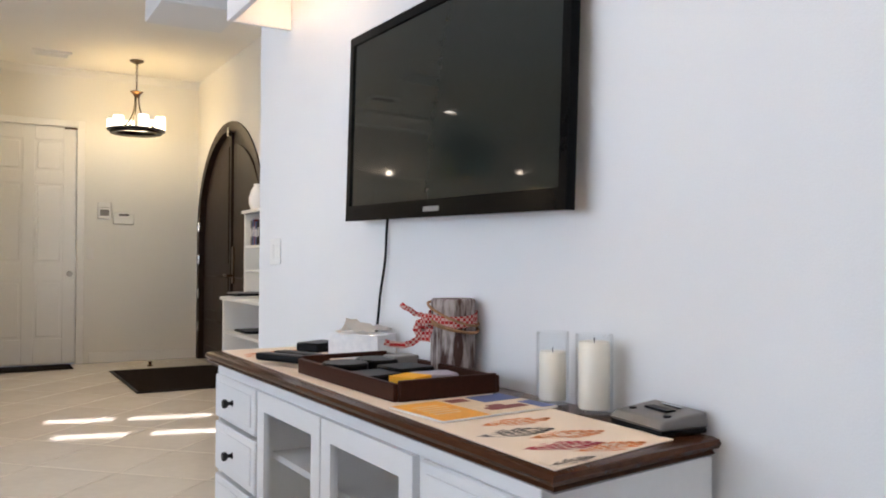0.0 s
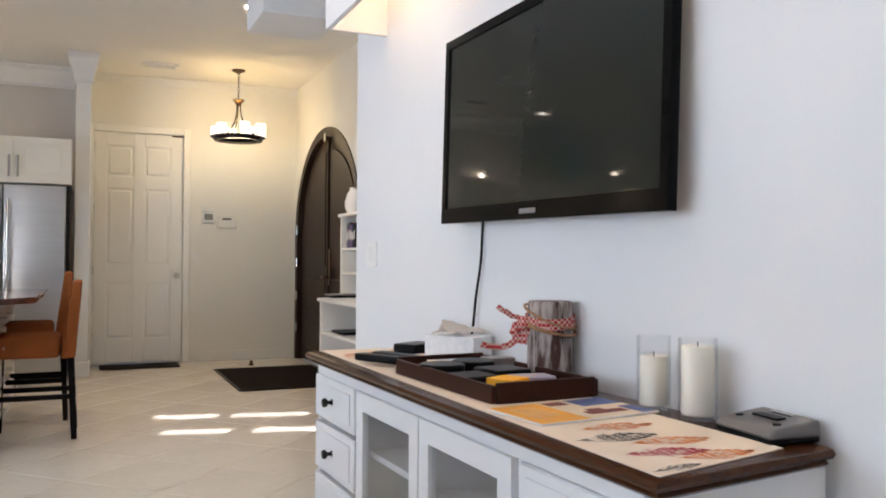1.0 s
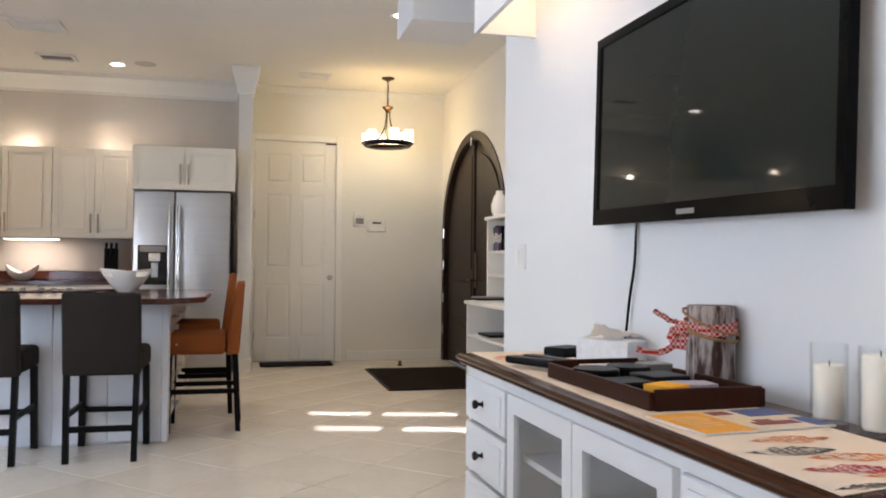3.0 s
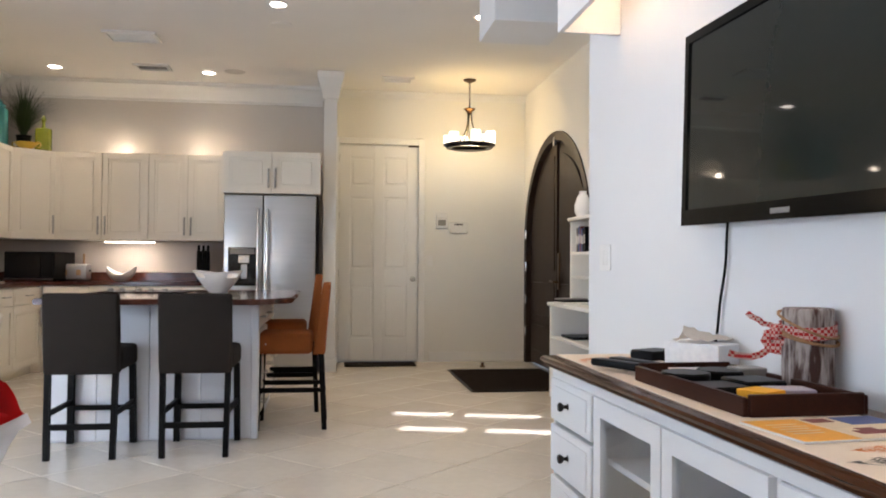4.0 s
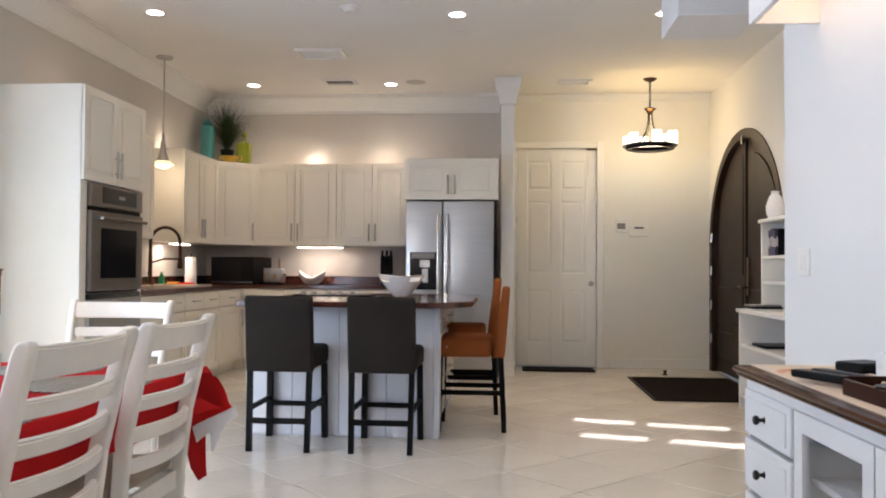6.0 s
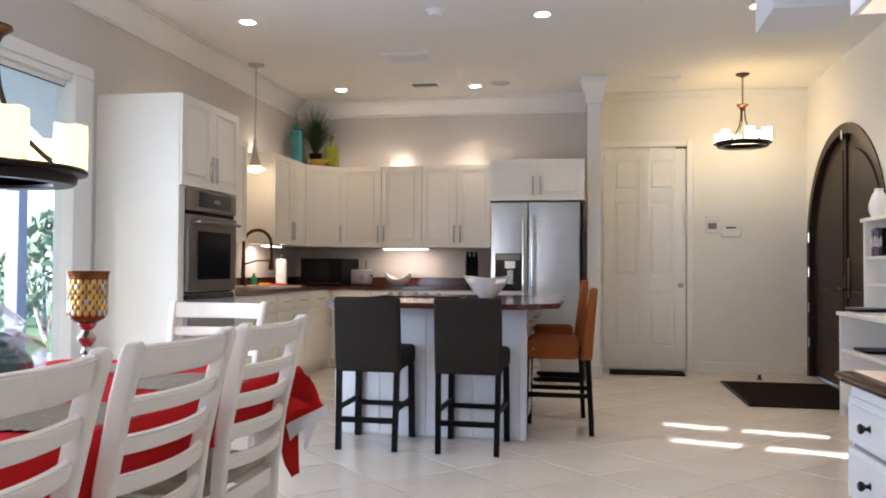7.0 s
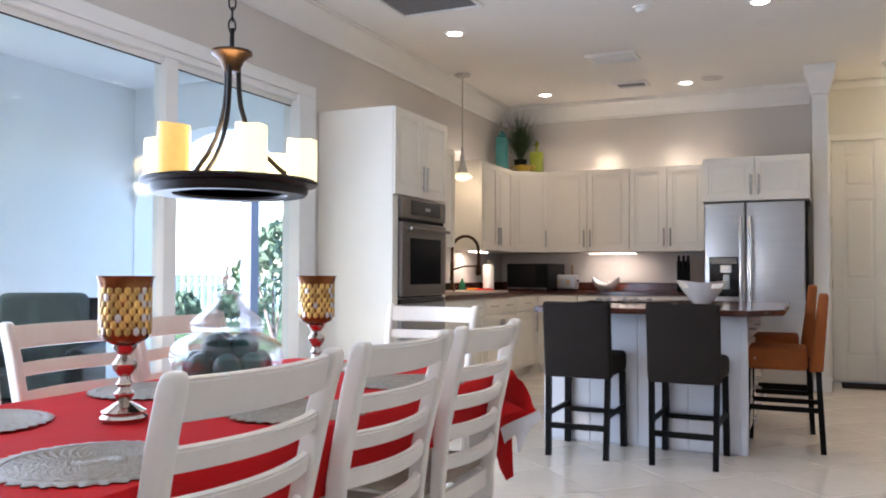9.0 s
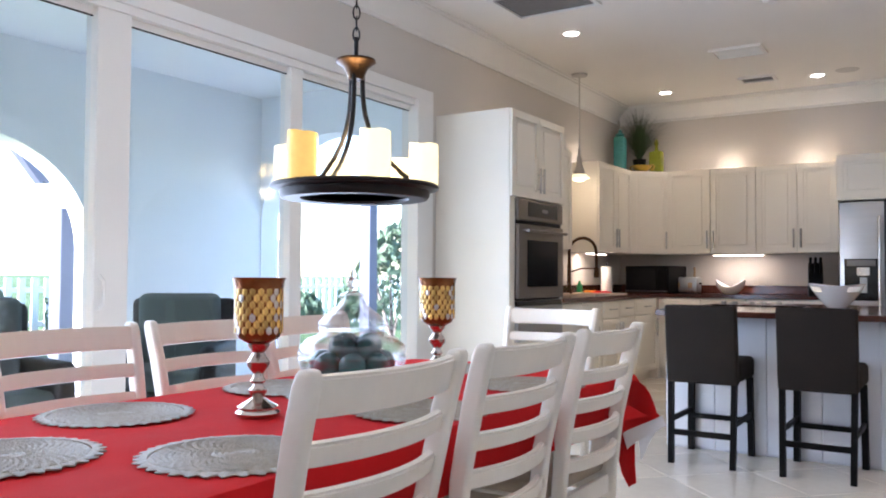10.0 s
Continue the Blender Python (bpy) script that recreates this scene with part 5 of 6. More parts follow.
lamp("pendant_lamp", "POINT", pose(-3.44, 7.48, 1.96), 1.6, WARM, 0.05)

# island
isl = thing("kitchen_island", "white panelled kitchen island with a mahogany top", "island")
part("body", B(-1.93, -0.69, 5.345, 6.9, 0.0, 0.838, bevel=0.003), ISLE_SHADE, isl)
for k in range(4):
    a = -1.925 + k * 0.308
    part("front_board", B(a, a + 0.305, 5.333, 5.3445, 0.012, 0.835, bevel=0.003), ISLE_SHADE, isl)
part("corner_post", B(-0.70, -0.655, 5.325, 5.385, 0.0, 0.838, bevel=0.006), ISLE_SHADE, isl)
for k in range(3):
    y0 = 5.40 + k * 0.5
    for z0, z1 in ((0.67, 0.82), (0.48, 0.655), (0.29, 0.465), (0.1, 0.275)):
        dr = part("drawer", B(-0.689, -0.668, y0, y0 + 0.485, z0, z1, bevel=0.004), CABINET, isl)
        ym = y0 + 0.24
        bm = T([(-0.63, ym - 0.08, (z0 + z1) / 2), (-0.63, ym + 0.08, (z0 + z1) / 2)], 0.006)
        for s in (-0.06, 0.06):
            tube(bm, [(-0.63, ym + s, (z0 + z1) / 2), (-0.67, ym + s, (z0 + z1) / 2)], 0.004)
        part("handle", bm, NICKEL, dr)
bm = prism(bmesh.new(), [(-1.955, 5.20), (-0.64, 5.16), (-0.452, 5.42), (-0.452, 7.0), (-1.955, 7.0)], "z", 0.841, 0.877)
bmesh.ops.bevel(bm, geom=bm.edges[:], offset=0.007, segments=2, affect="EDGES")
part("countertop", bm, COUNTER, isl, "polished dark mahogany top")
ZI = 0.8775
ck = thing("cooktop", "black glass cooktop with steel knobs on the island", "cooktop", pose(-1.54, 6.48, ZI))
part("glass", B(-0.33, 0.28, -0.25, 0.25, 0.0, 0.008, bevel=0.003), BLACKG, ck)
for x in (-0.25, -0.17, -0.05, 0.03, 0.13):
    part("knob", L([(0.0, 0.03), (0.017, 0.03), (0.02, 0.025), (0.02, 0.008)], seg=14, at=(x, -0.19, 0)), GREYP, ck)
for x, y, r in ((-0.17, 0.08, 0.1), (0.12, 0.1, 0.08), (0.10, -0.07, 0.06)):
    part("burner_ring", L([(r - 0.004, 0.0086), (r, 0.0088), (r, 0.0082)], seg=36, at=(x, y, 0)), GREYP, ck)

# big white bowl with two pierced handles
bw = thing("handled_bowl", "large white ceramic bowl with two pierced handles", "bowl", pose(-1.035, 6.30, ZI))
bm = bmesh.new()
seg, rings = 72, []
LEVELS = [(0, 0), (0.1, 0), (0.3, 0), (0.5, 0), (0.60, 0), (0.70, 0), (0.91, 0), (1.0, 0), (1.0, 1), (0.91, 1), (0.70, 1), (0.60, 1), (0.4, 1), (0.08, 1)]
for f, inner in LEVELS:
    ring = []
    for k in range(seg):
        a = 2 * math.pi * k / seg
        up = abs(math.cos(a)) * 0.020
        rr = 0.056 + 0.122 * f ** 0.85 - (0.008 if inner else 0)
        ring.append(bm.verts.new((rr * math.cos(a) * 1.03, rr * math.sin(a) * 0.92, 0.148 * f + up * f * f + (0.006 if inner and f < 0.9 else 0))))
    rings.append(ring)
for n_, (a_, b_) in enumerate(zip(rings, rings[1:])):
    for k in range(seg):
        ear = min(abs((k + 0.5) - q) for q in (44, 64)) < 4
        if ear and {LEVELS[n_][0], LEVELS[n_ + 1][0]} == {0.70, 0.91}:
            continue
        bm.faces.new((a_[k], a_[(k + 1) % seg], b_[(k + 1) % seg], b_[k]))
outer, inner_ = (5, 6), (10, 9)
for q in (44, 64):
    lo_k, hi_k = q - 4, q + 4
    for lev_o, lev_i in zip(outer, inner_):
        for k in range(lo_k, hi_k):
            bm.faces.new((rings[lev_o][k % seg], rings[lev_o][(k + 1) % seg], rings[lev_i][(k + 1) % seg], rings[lev_i][k % seg]))
    for k in (lo_k, hi_k):
        bm.faces.new((rings[5][k % seg], rings[6][k % seg], rings[9][k % seg], rings[10][k % seg]))
bm.faces.new(rings[0][::-1])
bm.faces.new(rings[-1])
part("bowl", bm, CERAMIC, bw)


def bar_stool(m, fabric, label, group):
    ob = thing("bar_stool", label, "bar stool", m, group)
    W = 0.2
    bm = B(-W, W, -0.04, 0.045, 0.47, 0.922, bevel=0.016, seg=3)
    for v in bm.verts:
        rise = max(0.0, (v.co.z - 0.47) / 0.45)
        v.co.y = v.co.y * (1 - 0.35 * rise) - 0.050 * rise
        v.co.x *= 1 + 0.02 * (v.co.z - 0.47)
    part("backrest", bm, fabric, ob)
    part("seat", B(-W, W, 0.046, 0.44, 0.475, 0.605, bevel=0.03, seg=3), fabric, ob)
    for s in (-1, 1):
        bm = sweep(bmesh.new(), [(s * (W - 0.026), -0.038, 0.0), (s * (W - 0.020), -0.012, 0.476)], 0.031, 0.034, up=(0, 1, 0))
        part("leg", bm, LEGW, ob)
        bm = sweep(bmesh.new(), [(s * (W - 0.018), 0.41, 0.0), (s * (W - 0.024), 0.40, 0.478)], 0.036, 0.036, up=(0, 1, 0))
        part("leg", bm, LEGW, ob)
        part("side_stretcher", B(s * (W - 0.02) - 0.011, s * (W - 0.02) + 0.011, -0.04, 0.40, 0.235, 0.265, bevel=0.003), LEGW, ob)
    part("front_stretcher", B(-W + 0.02, W - 0.02, 0.392, 0.415, 0.20, 0.23, bevel=0.003), LEGW, ob)
    part("back_stretcher", B(-W + 0.02, W - 0.02, -0.045, -0.022, 0.165, 0.198, bevel=0.003), LEGW, ob)
    return ob


s1 = bar_stool(pose(-1.578, 4.90, 0), FABRIC_G, "charcoal upholstered counter stool with black legs", "stools round the island")
copy_thing(s1, pose(-0.965, 4.90, 0, 0, 0, -1))
s2 = bar_stool(pose(-0.282, 5.76, 0, 0, 0, 90), FABRIC_B, "rust brown suede counter stool with black legs", "stools round the island")
s2.scale = (1, 0.98, 1.05)
copy_thing(s2, pose(-0.345, 6.42, 0, 0, 0, 91) @ Matrix.Diagonal((1, 0.98, 1.05, 1)))

# ---- foyer ----
FZ = 2.335
ring_chandelier(pose(1.228, 8.58, FZ, 0, 0, 20), 0.262, 0.98, "candle ring chandeliers", "bronze ring chandelier with lit frosted glass cups in the foyer", H - FZ - 0.035, SHADEF)
lamp("foyer_chandelier_light", "POINT", pose(1.228, 8.58, FZ + 0.24), 9.5, (1.0, 0.68, 0.25), 0.12)
lamp("foyer_chandelier_glow", "POINT", pose(1.228, 8.58, FZ - 0.06), 9, (1.0, 0.83, 0.50), 0.12)

bc = thing("bookcase", "white two-part bookcase with open shelves in the foyer", "bookcase")
BY0, BY1 = 5.2, 6.80
for x0, z0, z1, d in ((1.62, 0.0, 0.79, 0), (1.795, 0.79, 1.50, 1)):
    part("side_panel", B(x0, XF - 0.018, BY1 - 0.025, BY1, z0, z1, bevel=0.002), TRIM, bc)
    part("side_panel", B(x0, XF - 0.018, BY0, BY0 + 0.025, z0, z1, bevel=0.002), TRIM, bc)
    part("back_panel", B(XF - 0.03, XF - 0.018, BY0 + 0.025, BY1 - 0.025, z0, z1), TRIM, bc)
    part("top", B(x0 - 0.02, XF - 0.018, BY0 - 0.015, BY1 + 0.015, z1 - 0.028, z1, bevel=0.004), TRIM, bc)
    for z in ((0.10, 0.50) if not d else (1.0, 1.20)):
        part("shelf", B(x0 + 0.008, XF - 0.03, BY0 + 0.025, BY1 - 0.025, z - 0.01, z + 0.01), TRIM, bc)
rng = random.Random(5)
y = 6.74
for k in range(7):
    w, h, col = rng.uniform(0.022, 0.04), rng.uniform(0.16, 0.22), rng.choice((BLUEP, BLACKP, BLUEP, MAROON, GREYP))
    bk = thing("book", "dark-covered book standing on the bookcase shelf", "book", pose(1.83, y - w, 1.2105), "books on the bookcase")
    part("cover", B(0, 0.15, 0, w, 0, h, bevel=0.002), col, bk)
    part("spine_label", B(-0.0015, 0.001, w * 0.25, w * 0.75, h * 0.35, h * 0.7), PAPER, bk)
    y -= w + 0.003
solo("white_vase", L([(0.0, 0.0), (0.05, 0.0), (0.07, 0.05), (0.072, 0.10), (0.05, 0.17), (0.03, 0.2), (0.034, 0.22), (0.028, 0.22), (0.0, 0.18)], seg=28), CERAMIC, "white ceramic vase on top of the bookcase", "vase", pose(1.875, 6.70, 1.501))
for k, (col, w, z) in enumerate(((PAPER, 0.24, 0.0), (BLACKP, 0.2, 0.018), (GREYP, 0.15, 0.032))):
    solo("magazine", B(-0.11, 0.11, -w / 2, w / 2, 0, 0.014, bevel=0.002), col, "magazine lying in a stack on the bookcase", "magazine", pose(1.70, 6.45, 0.791 + z, 0, 0, 8 * k), "magazines on the bookcase")
solo("black_tray", B(-0.12, 0.12, -0.16, 0.16, 0, 0.02, bevel=0.006), BLACKP, "flat black tray on the lower shelf", "tray", pose(1.80, 6.5, 0.511))

th = thing("thermostat", "white wall thermostat with a grey display", "thermostat", pose(1.04, YB, 1.588))
part("case", B(-0.068, 0.068, -0.025, -0.001, -0.075, 0.10, bevel=0.006), WHITEP, th)
part("display", B(-0.045, 0.045, -0.028, -0.0245, -0.04, 0.025, bevel=0.002), GREYP, th)
part("cover_line", B(-0.06, 0.06, -0.0265, -0.0245, 0.045, 0.048), GREYP, th)
al = thing("alarm_keypad", "white flip-cover alarm keypad on the wall", "keypad", pose(1.233, YB, 1.525))
part("case", B(-0.105, 0.105, -0.028, -0.001, -0.065, 0.065, bevel=0.008), WHITEP, al)
part("display", B(-0.05, 0.05, -0.0305, -0.0275, 0.028, 0.045), BLACKP, al)


def switch_plate(m, n=1):
    ob = thing("light_switch", "white rocker light switch on the wall", "switch", m, "light switches")
    part("plate", B(-0.035 * n, 0.035 * n, -0.006, -0.0005, -0.058, 0.058, bevel=0.003), WHITEP, ob)
    for k in range(n):
        xx = (k - (n - 1) / 2) * 0.046
        part("rocker", B(xx - 0.016, xx + 0.016, -0.009, -0.0055, -0.033, 0.033, bevel=0.002), WHITEP, ob)


switch_plate(pose(0.904, YB, 1.148))
switch_plate(pose(XT, 3.60, 1.128, 0, 0, -90), 2)
em = thing("entry_mat", "large dark brown entry mat on the tiles", "mat", pose(1.50, 7.78, 0.004))
part("mat", B(-0.48, 0.48, -0.72, 0.72, 0.0, 0.012, bevel=0.004), MATB, em)
part("border", ring_panel(bmesh.new(), [(-0.50, -0.74), (0.50, -0.74), (0.50, 0.74), (-0.50, 0.74)], [(-0.479, -0.719), (0.479, -0.719), (0.479, 0.719), (-0.479, 0.719)], "z", 0.0, 0.009), BLACKP, em)
solo("door_mat", B(-0.385, 0.385, -0.18, 0.18, 0, 0.012, bevel=0.004), MATB, "narrow dark brown mat in front of the white door", "mat", pose(0.332, 9.07, 0.004))
solo("door_stop", L([(0.0, 0.0), (0.03, 0.0), (0.03, 0.01), (0.012, 0.02), (0.02, 0.045), (0.0, 0.05)], seg=14), BRONZE, "small bronze floor door stop", "door stop", pose(1.42, 8.78, 0.004))

# ---- living room: sideboard ----
sb = thing("sideboard", "white painted sideboard with a dark wood top and glass doors", "sideboard", Matrix.Translation((0.511, 2.875, 0)) @ Matrix.Rotation(radians(1.5), 4, "Z") @ Matrix.Translation((-0.52, -2.916, 0)))
SX, SBK, SY_0, SY_1, SZT = 0.556, 0.94, 1.136, 2.865, 0.742
bm = bmesh.new()
box(bm, SX, SBK, SY_0, SY_0 + 0.02, 0.06, SZT)
box(bm, SX, SBK, SY_1 - 0.02, SY_1, 0.06, SZT)
box(bm, SBK - 0.012, SBK, SY_0 + 0.02, SY_1 - 0.02, 0.06, SZT)
box(bm, SX, SBK - 0.012, SY_0 + 0.02, SY_1 - 0.02, 0.06, 0.085)
box(bm, SX, SBK - 0.012, SY_0 + 0.02, SY_1 - 0.02, SZT - 0.02, SZT)
for y in (1.51, 2.445):
    box(bm, SX + 0.001, SBK - 0.012, y - 0.012, y + 0.012, 0.085, SZT - 0.02)
part("carcass", bm, SIDEB, sb)
part("face_rail", B(SX - 0.004, SX + 0.02, SY_0, SY_1, SZT - 0.03, SZT - 0.002, bevel=0.002), SIDEB, sb)
part("shelf", B(SX + 0.03, SBK - 0.013, 1.523, 2.432, 0.515, 0.533), SIDEB, sb)
part("shelf", B(SX + 0.03, SBK - 0.013, 1.523, 2.432, 0.275, 0.293), SIDEB, sb)
prof = [(0.0, 0.0), (0.018, 0.002), (0.026, 0.008), (0.022, 0.014), (0.032, 0.018), (0.036, 0.026), (0.032, 0.034), (0.022, 0.038), (0.0, 0.038)]
bm = bmesh.new()
x0, x1, y0, y1 = 0.556, 0.925, 1.106, 2.88
prev = None
for u, v in prof:
    ring = [bm.verts.new(p) for p in ((x0 - u, y0 - u, SZT + v), (x1 + u * 0.5, y0 + 0.047 - u, SZT + v), (x1 + u * 0.5, y1 + u, SZT + v), (x0 - u, y1 + u, SZT + v))]
    if prev:
        for k in range(4):
            bm.faces.new((prev[k], prev[(k + 1) % 4], ring[(k + 1) % 4], ring[k]))
    else:
        bm.faces.new(ring[::-1])
    prev = ring
bm.faces.new(prev)
part("top", bm, WOODTOP, sb, "dark stained top with a moulded edge")
for y0, y1, zs_ in ((2.465, 2.858, ((0.572, 0.712), (0.40, 0.557), (0.245, 0.385), (0.095, 0.23))), (1.146, 1.495, ((0.572, 0.712), (0.40, 0.557), (0.245, 0.385), (0.095, 0.23)))):
    for z0, z1 in zs_:
        dr = part("drawer", B(SX - 0.014, SX + 0.02, y0, y1, z0, z1, bevel=0.004), SIDEB, sb)
        part("drawer_field", B(SX - 0.018, SX - 0.0135, y0 + 0.028, y1 - 0.028, z0 + 0.022, z1 - 0.022, bevel=0.002), SIDEB, dr)
        part("knob", L([(0.0, -0.032), (0.012, -0.031), (0.015, -0.025), (0.012, -0.018), (0.006, -0.014), (0.006, -0.004), (0.011, 0.0)], seg=16, axis="x", at=(SX - 0.018, (y0 + y1) / 2, (z0 + z1) / 2)), BLACKM, dr, "black turned knob")
for y0, y1, ky in ((1.975, 2.43, 2.005), (1.52, 1.968, 1.94)):
    outl = [(y0, 0.095), (y1, 0.095), (y1, 0.712), (y0, 0.712)]
    hole = [(y0 + 0.055, 0.15), (y1 - 0.055, 0.15), (y1 - 0.055, 0.66), (y0 + 0.055, 0.66)]
    dd = part("glass_door", ring_panel(bmesh.new(), outl, hole, "x", SX - 0.016, SX + 0.004), SIDEB, sb)
    gl_ = part("pane", B(SX - 0.008, SX - 0.005, y0 + 0.05, y1 - 0.05, 0.145, 0.665), CABGLASS, dd, "clear glass")
    gl_.visible_shadow = False
    part("knob", L([(0.0, -0.032), (0.012, -0.031), (0.015, -0.025), (0.012, -0.018), (0.006, -0.014), (0.006, -0.004), (0.011, 0.0)], seg=16, axis="x", at=(SX - 0.016, ky, 0.47)), BLACKM, dd)
for y in (SY_0 + 0.05, SY_1 - 0.05):
    for x in (SX + 0.05, SBK - 0.05):
        part("foot", B(x - 0.03, x + 0.03, y - 0.03, y + 0.03, 0.0, 0.06, bevel=0.006), SIDEB, sb)
solo("green_bag", blob(bmesh.new(), (0, 0, 0.085), 0.11, seed=7, rough=0.5, sub=3, squash=(0.9, 1.0, 0.75)), GREENC, "crumpled olive green cloth bag inside the sideboard", "bag", pose(0.76, 2.14, 0.296))
ZS = 0.7805

rn = thing("table_runner", "cream linen runner printed with autumn leaves", "table runner")
bm = prism(bmesh.new(), [(0.574, 1.043), (0.885, 1.109), (0.86, 2.858), (0.565, 2.858)], "z", ZS, ZS + 0.0022)
part("cloth", bm, RUNNER, rn)
ZR = ZS + 0.0022


def leaf_print(cx, cy, ang, ln, wd, material, seed):
    """A printed leaf: a rim, a midrib and ragged cells between the veins."""
    rg = random.Random(seed)
    bm = bmesh.new()

    def wide(f):
        return wd * math.sin(math.pi * min(1, max(0, f)) ** 0.85) ** 0.9

    n, z = 9, 0.0004
    for side in (-1, 1):
        for k in range(n):
            f0, f1 = k / n + 0.012, (k + 1) / n - 0.012
            for lane in range(3):
                a, b = 0.1 + lane * 0.3, 0.1 + lane * 0.3 + 0.22
                sk = 0.07
                q = [((f0 - sk * a) * ln, wide(f0) * a), ((f1 - sk * a) * ln, wide(f1) * a), ((f1 + sk * b - 0.02) * ln, wide(f1) * b), ((f0 + sk * b) * ln, wide(f0) * b)]
                if rg.random() < 0.12:
                    continue
                vs = [bm.verts.new((u - ln / 2 + rg.uniform(-1, 1) * 0.0014, side * v + rg.uniform(-1, 1) * 0.0012, z)) for u, v in q]
                bm.faces.new(vs)
    vs = [bm.verts.new(p) for p in ((-ln / 2 - 0.01, -0.0012, z), (ln / 2, -0.0006, z), (ln / 2, 0.0006, z), (-ln / 2 - 0.01, 0.0012, z))]
    bm.faces.new(vs)
    part("leaf_print", bm, material, rn, smooth=0, m=pose(cx, cy, ZR, 0, 0, ang))


for k, (cx, cy, ang, ln, wd, mt) in enumerate(((0.735, 1.364, 0, 0.135, 0.028, LEAF_O), (0.678, 1.285, -2, 0.137, 0.030, LEAF_K), (0.751, 1.226, -6, 0.13, 0.027, LEAF_O), (0.688, 1.159, -8, 0.126, 0.028, LEAF_R),
                                               (0.752, 1.117, -2, 0.125, 0.026, LEAF_O), (0.635, 1.072, 8, 0.08, 0.012, LEAF_K), (0.722, 2.73, 17, 0.17, 0.03, LEAF_O), (0.70, 2.62, 20, 0.15, 0.028, LEAF_R),
                                               (0.78, 2.66, 12, 0.12, 0.028, LEAF_K), (0.62, 2.68, 60, 0.11, 0.026, LEAF_O))):
    leaf_print(cx, cy, ang, ln * 1.12, wd * 1.18, mt, k)

tr = thing("serving_tray", "dark espresso wooden tray holding small black objects", "tray", pose(0.750, 1.940, ZR + 0.0005, 0, 0, 2))
tw2, tl = 0.136, 0.272
part("base", B(-tw2 + 0.005, tw2 - 0.005, -tl + 0.005, tl - 0.005, 0.0, 0.006), TRAYW, tr)
for s in (-1, 1):
    part("long_side", B(s * tw2 - 0.006, s * tw2 + 0.006, -tl, tl, 0.0, 0.040, bevel=0.002), TRAYW, tr)
    outl = [(-tw2 + 0.0065, 0.0), (tw2 - 0.0065, 0.0), (tw2 - 0.0065, 0.046), (-tw2 + 0.0065, 0.046)]
    hole = [(-0.05, 0.018), (0.05, 0.018), (0.05, 0.034), (-0.05, 0.034)]
    if s > 0:
        part("end_side", ring_panel(bmesh.new(), outl, hole, "y", s * tl - 0.006, s * tl + 0.006), TRAYW, tr)
    else:
        part("end_side", B(-tw2 + 0.0065, tw2 - 0.0065, s * tl - 0.006, s * tl + 0.006, 0.0, 0.046, bevel=0.002), TRAYW, tr)
TR = pose(0.750, 1.940, ZR + 0.007, 0, 0, 2)
for x, y in ((-0.082, 0.10), (0.03, 0.135)):
    solo("round_coaster_box", L([(0.0, 0.0), (0.058, 0.0), (0.06, 0.004), (0.06, 0.034), (0.056, 0.038), (0.0, 0.038)], seg=32), BLACKP, "round black lidded box in the tray", "box", TR @ pose(x, y, 0), "black boxes in the tray")
for x, y, h in ((-0.075, -0.045, 0.028), (0.035, -0.01, 0.034), (0.085, 0.01, 0.018)):
    solo("square_coaster_box", B(-0.055, 0.055, -0.055, 0.055, 0, h, bevel=0.005), BLACKP, "flat square black box in the tray", "box", TR @ pose(x, y, 0, 0, 0, 6), "black boxes in the tray")
solo("grey_card_box", B(-0.04, 0.04, -0.03, 0.03, 0, 0.045, bevel=0.003), GREYP, "small grey card box in the tray", "box", TR @ pose(0.095, 0.12, 0))
solo("sticky_note_block", B(-0.036, 0.036, -0.036, 0.036, 0, 0.036, bevel=0.001), mat("yellow_orange_paper", (0.85, 0.42, 0.02), 0.8, vary=0.05), "block of orange sticky notes in the tray", "note block", TR @ pose(-0.05, -0.185, 0, 0, 0, 25))
solo("orange_packet", B(-0.05, 0.05, -0.02, 0.02, 0, 0.02, bevel=0.003), ORANGE, "orange paper packet in the tray", "packet", TR @ pose(0.005, -0.235, 0, 0, 0, 8))
solo("lilac_notepad", B(-0.05, 0.05, -0.035, 0.035, 0, 0.03, bevel=0.002), mat("lilac_paper", (0.40, 0.38, 0.46), 0.8), "small lilac notepad in the tray", "notepad", TR @ pose(0.045, -0.135, 0, 0, 0, -8))


def remote(m, w):
    ob = thing("remote_control", "black remote control lying on the runner", "remote control", m, "remote controls")
    bm = B(-0.09, 0.09, -w / 2, w / 2, 0.0, 0.022, bevel=0.007, seg=2)
    for v in bm.verts:
        v.co.z += 0.012 * abs(v.co.x / 0.09) ** 2
    part("case", bm, BLACKP, ob)
    for i in range(6):
        for j in (-1, 0, 1):
            part("button", L([(0.0, 0.026), (0.004, 0.0255), (0.0045, 0.021)], seg=8, at=(-0.06 + i * 0.022, j * w * 0.28, 0.002 + 0.012 * abs((-0.06 + i * 0.022) / 0.09) ** 2)), GREYP, ob)


remote(pose(0.675, 2.41, ZR + 0.001, 0, 0, -70), 0.05)
remote(pose(0.615, 2.385, ZR + 0.001, 0, 0, -64), 0.045)
solo("black_media_box", B(-0.065, 0.065, -0.05, 0.05, 0, 0.03, bevel=0.006), BLACKP, "small black media box on the runner", "media box", pose(0.855, 2.70, ZR + 0.001, 0, 0, 28))

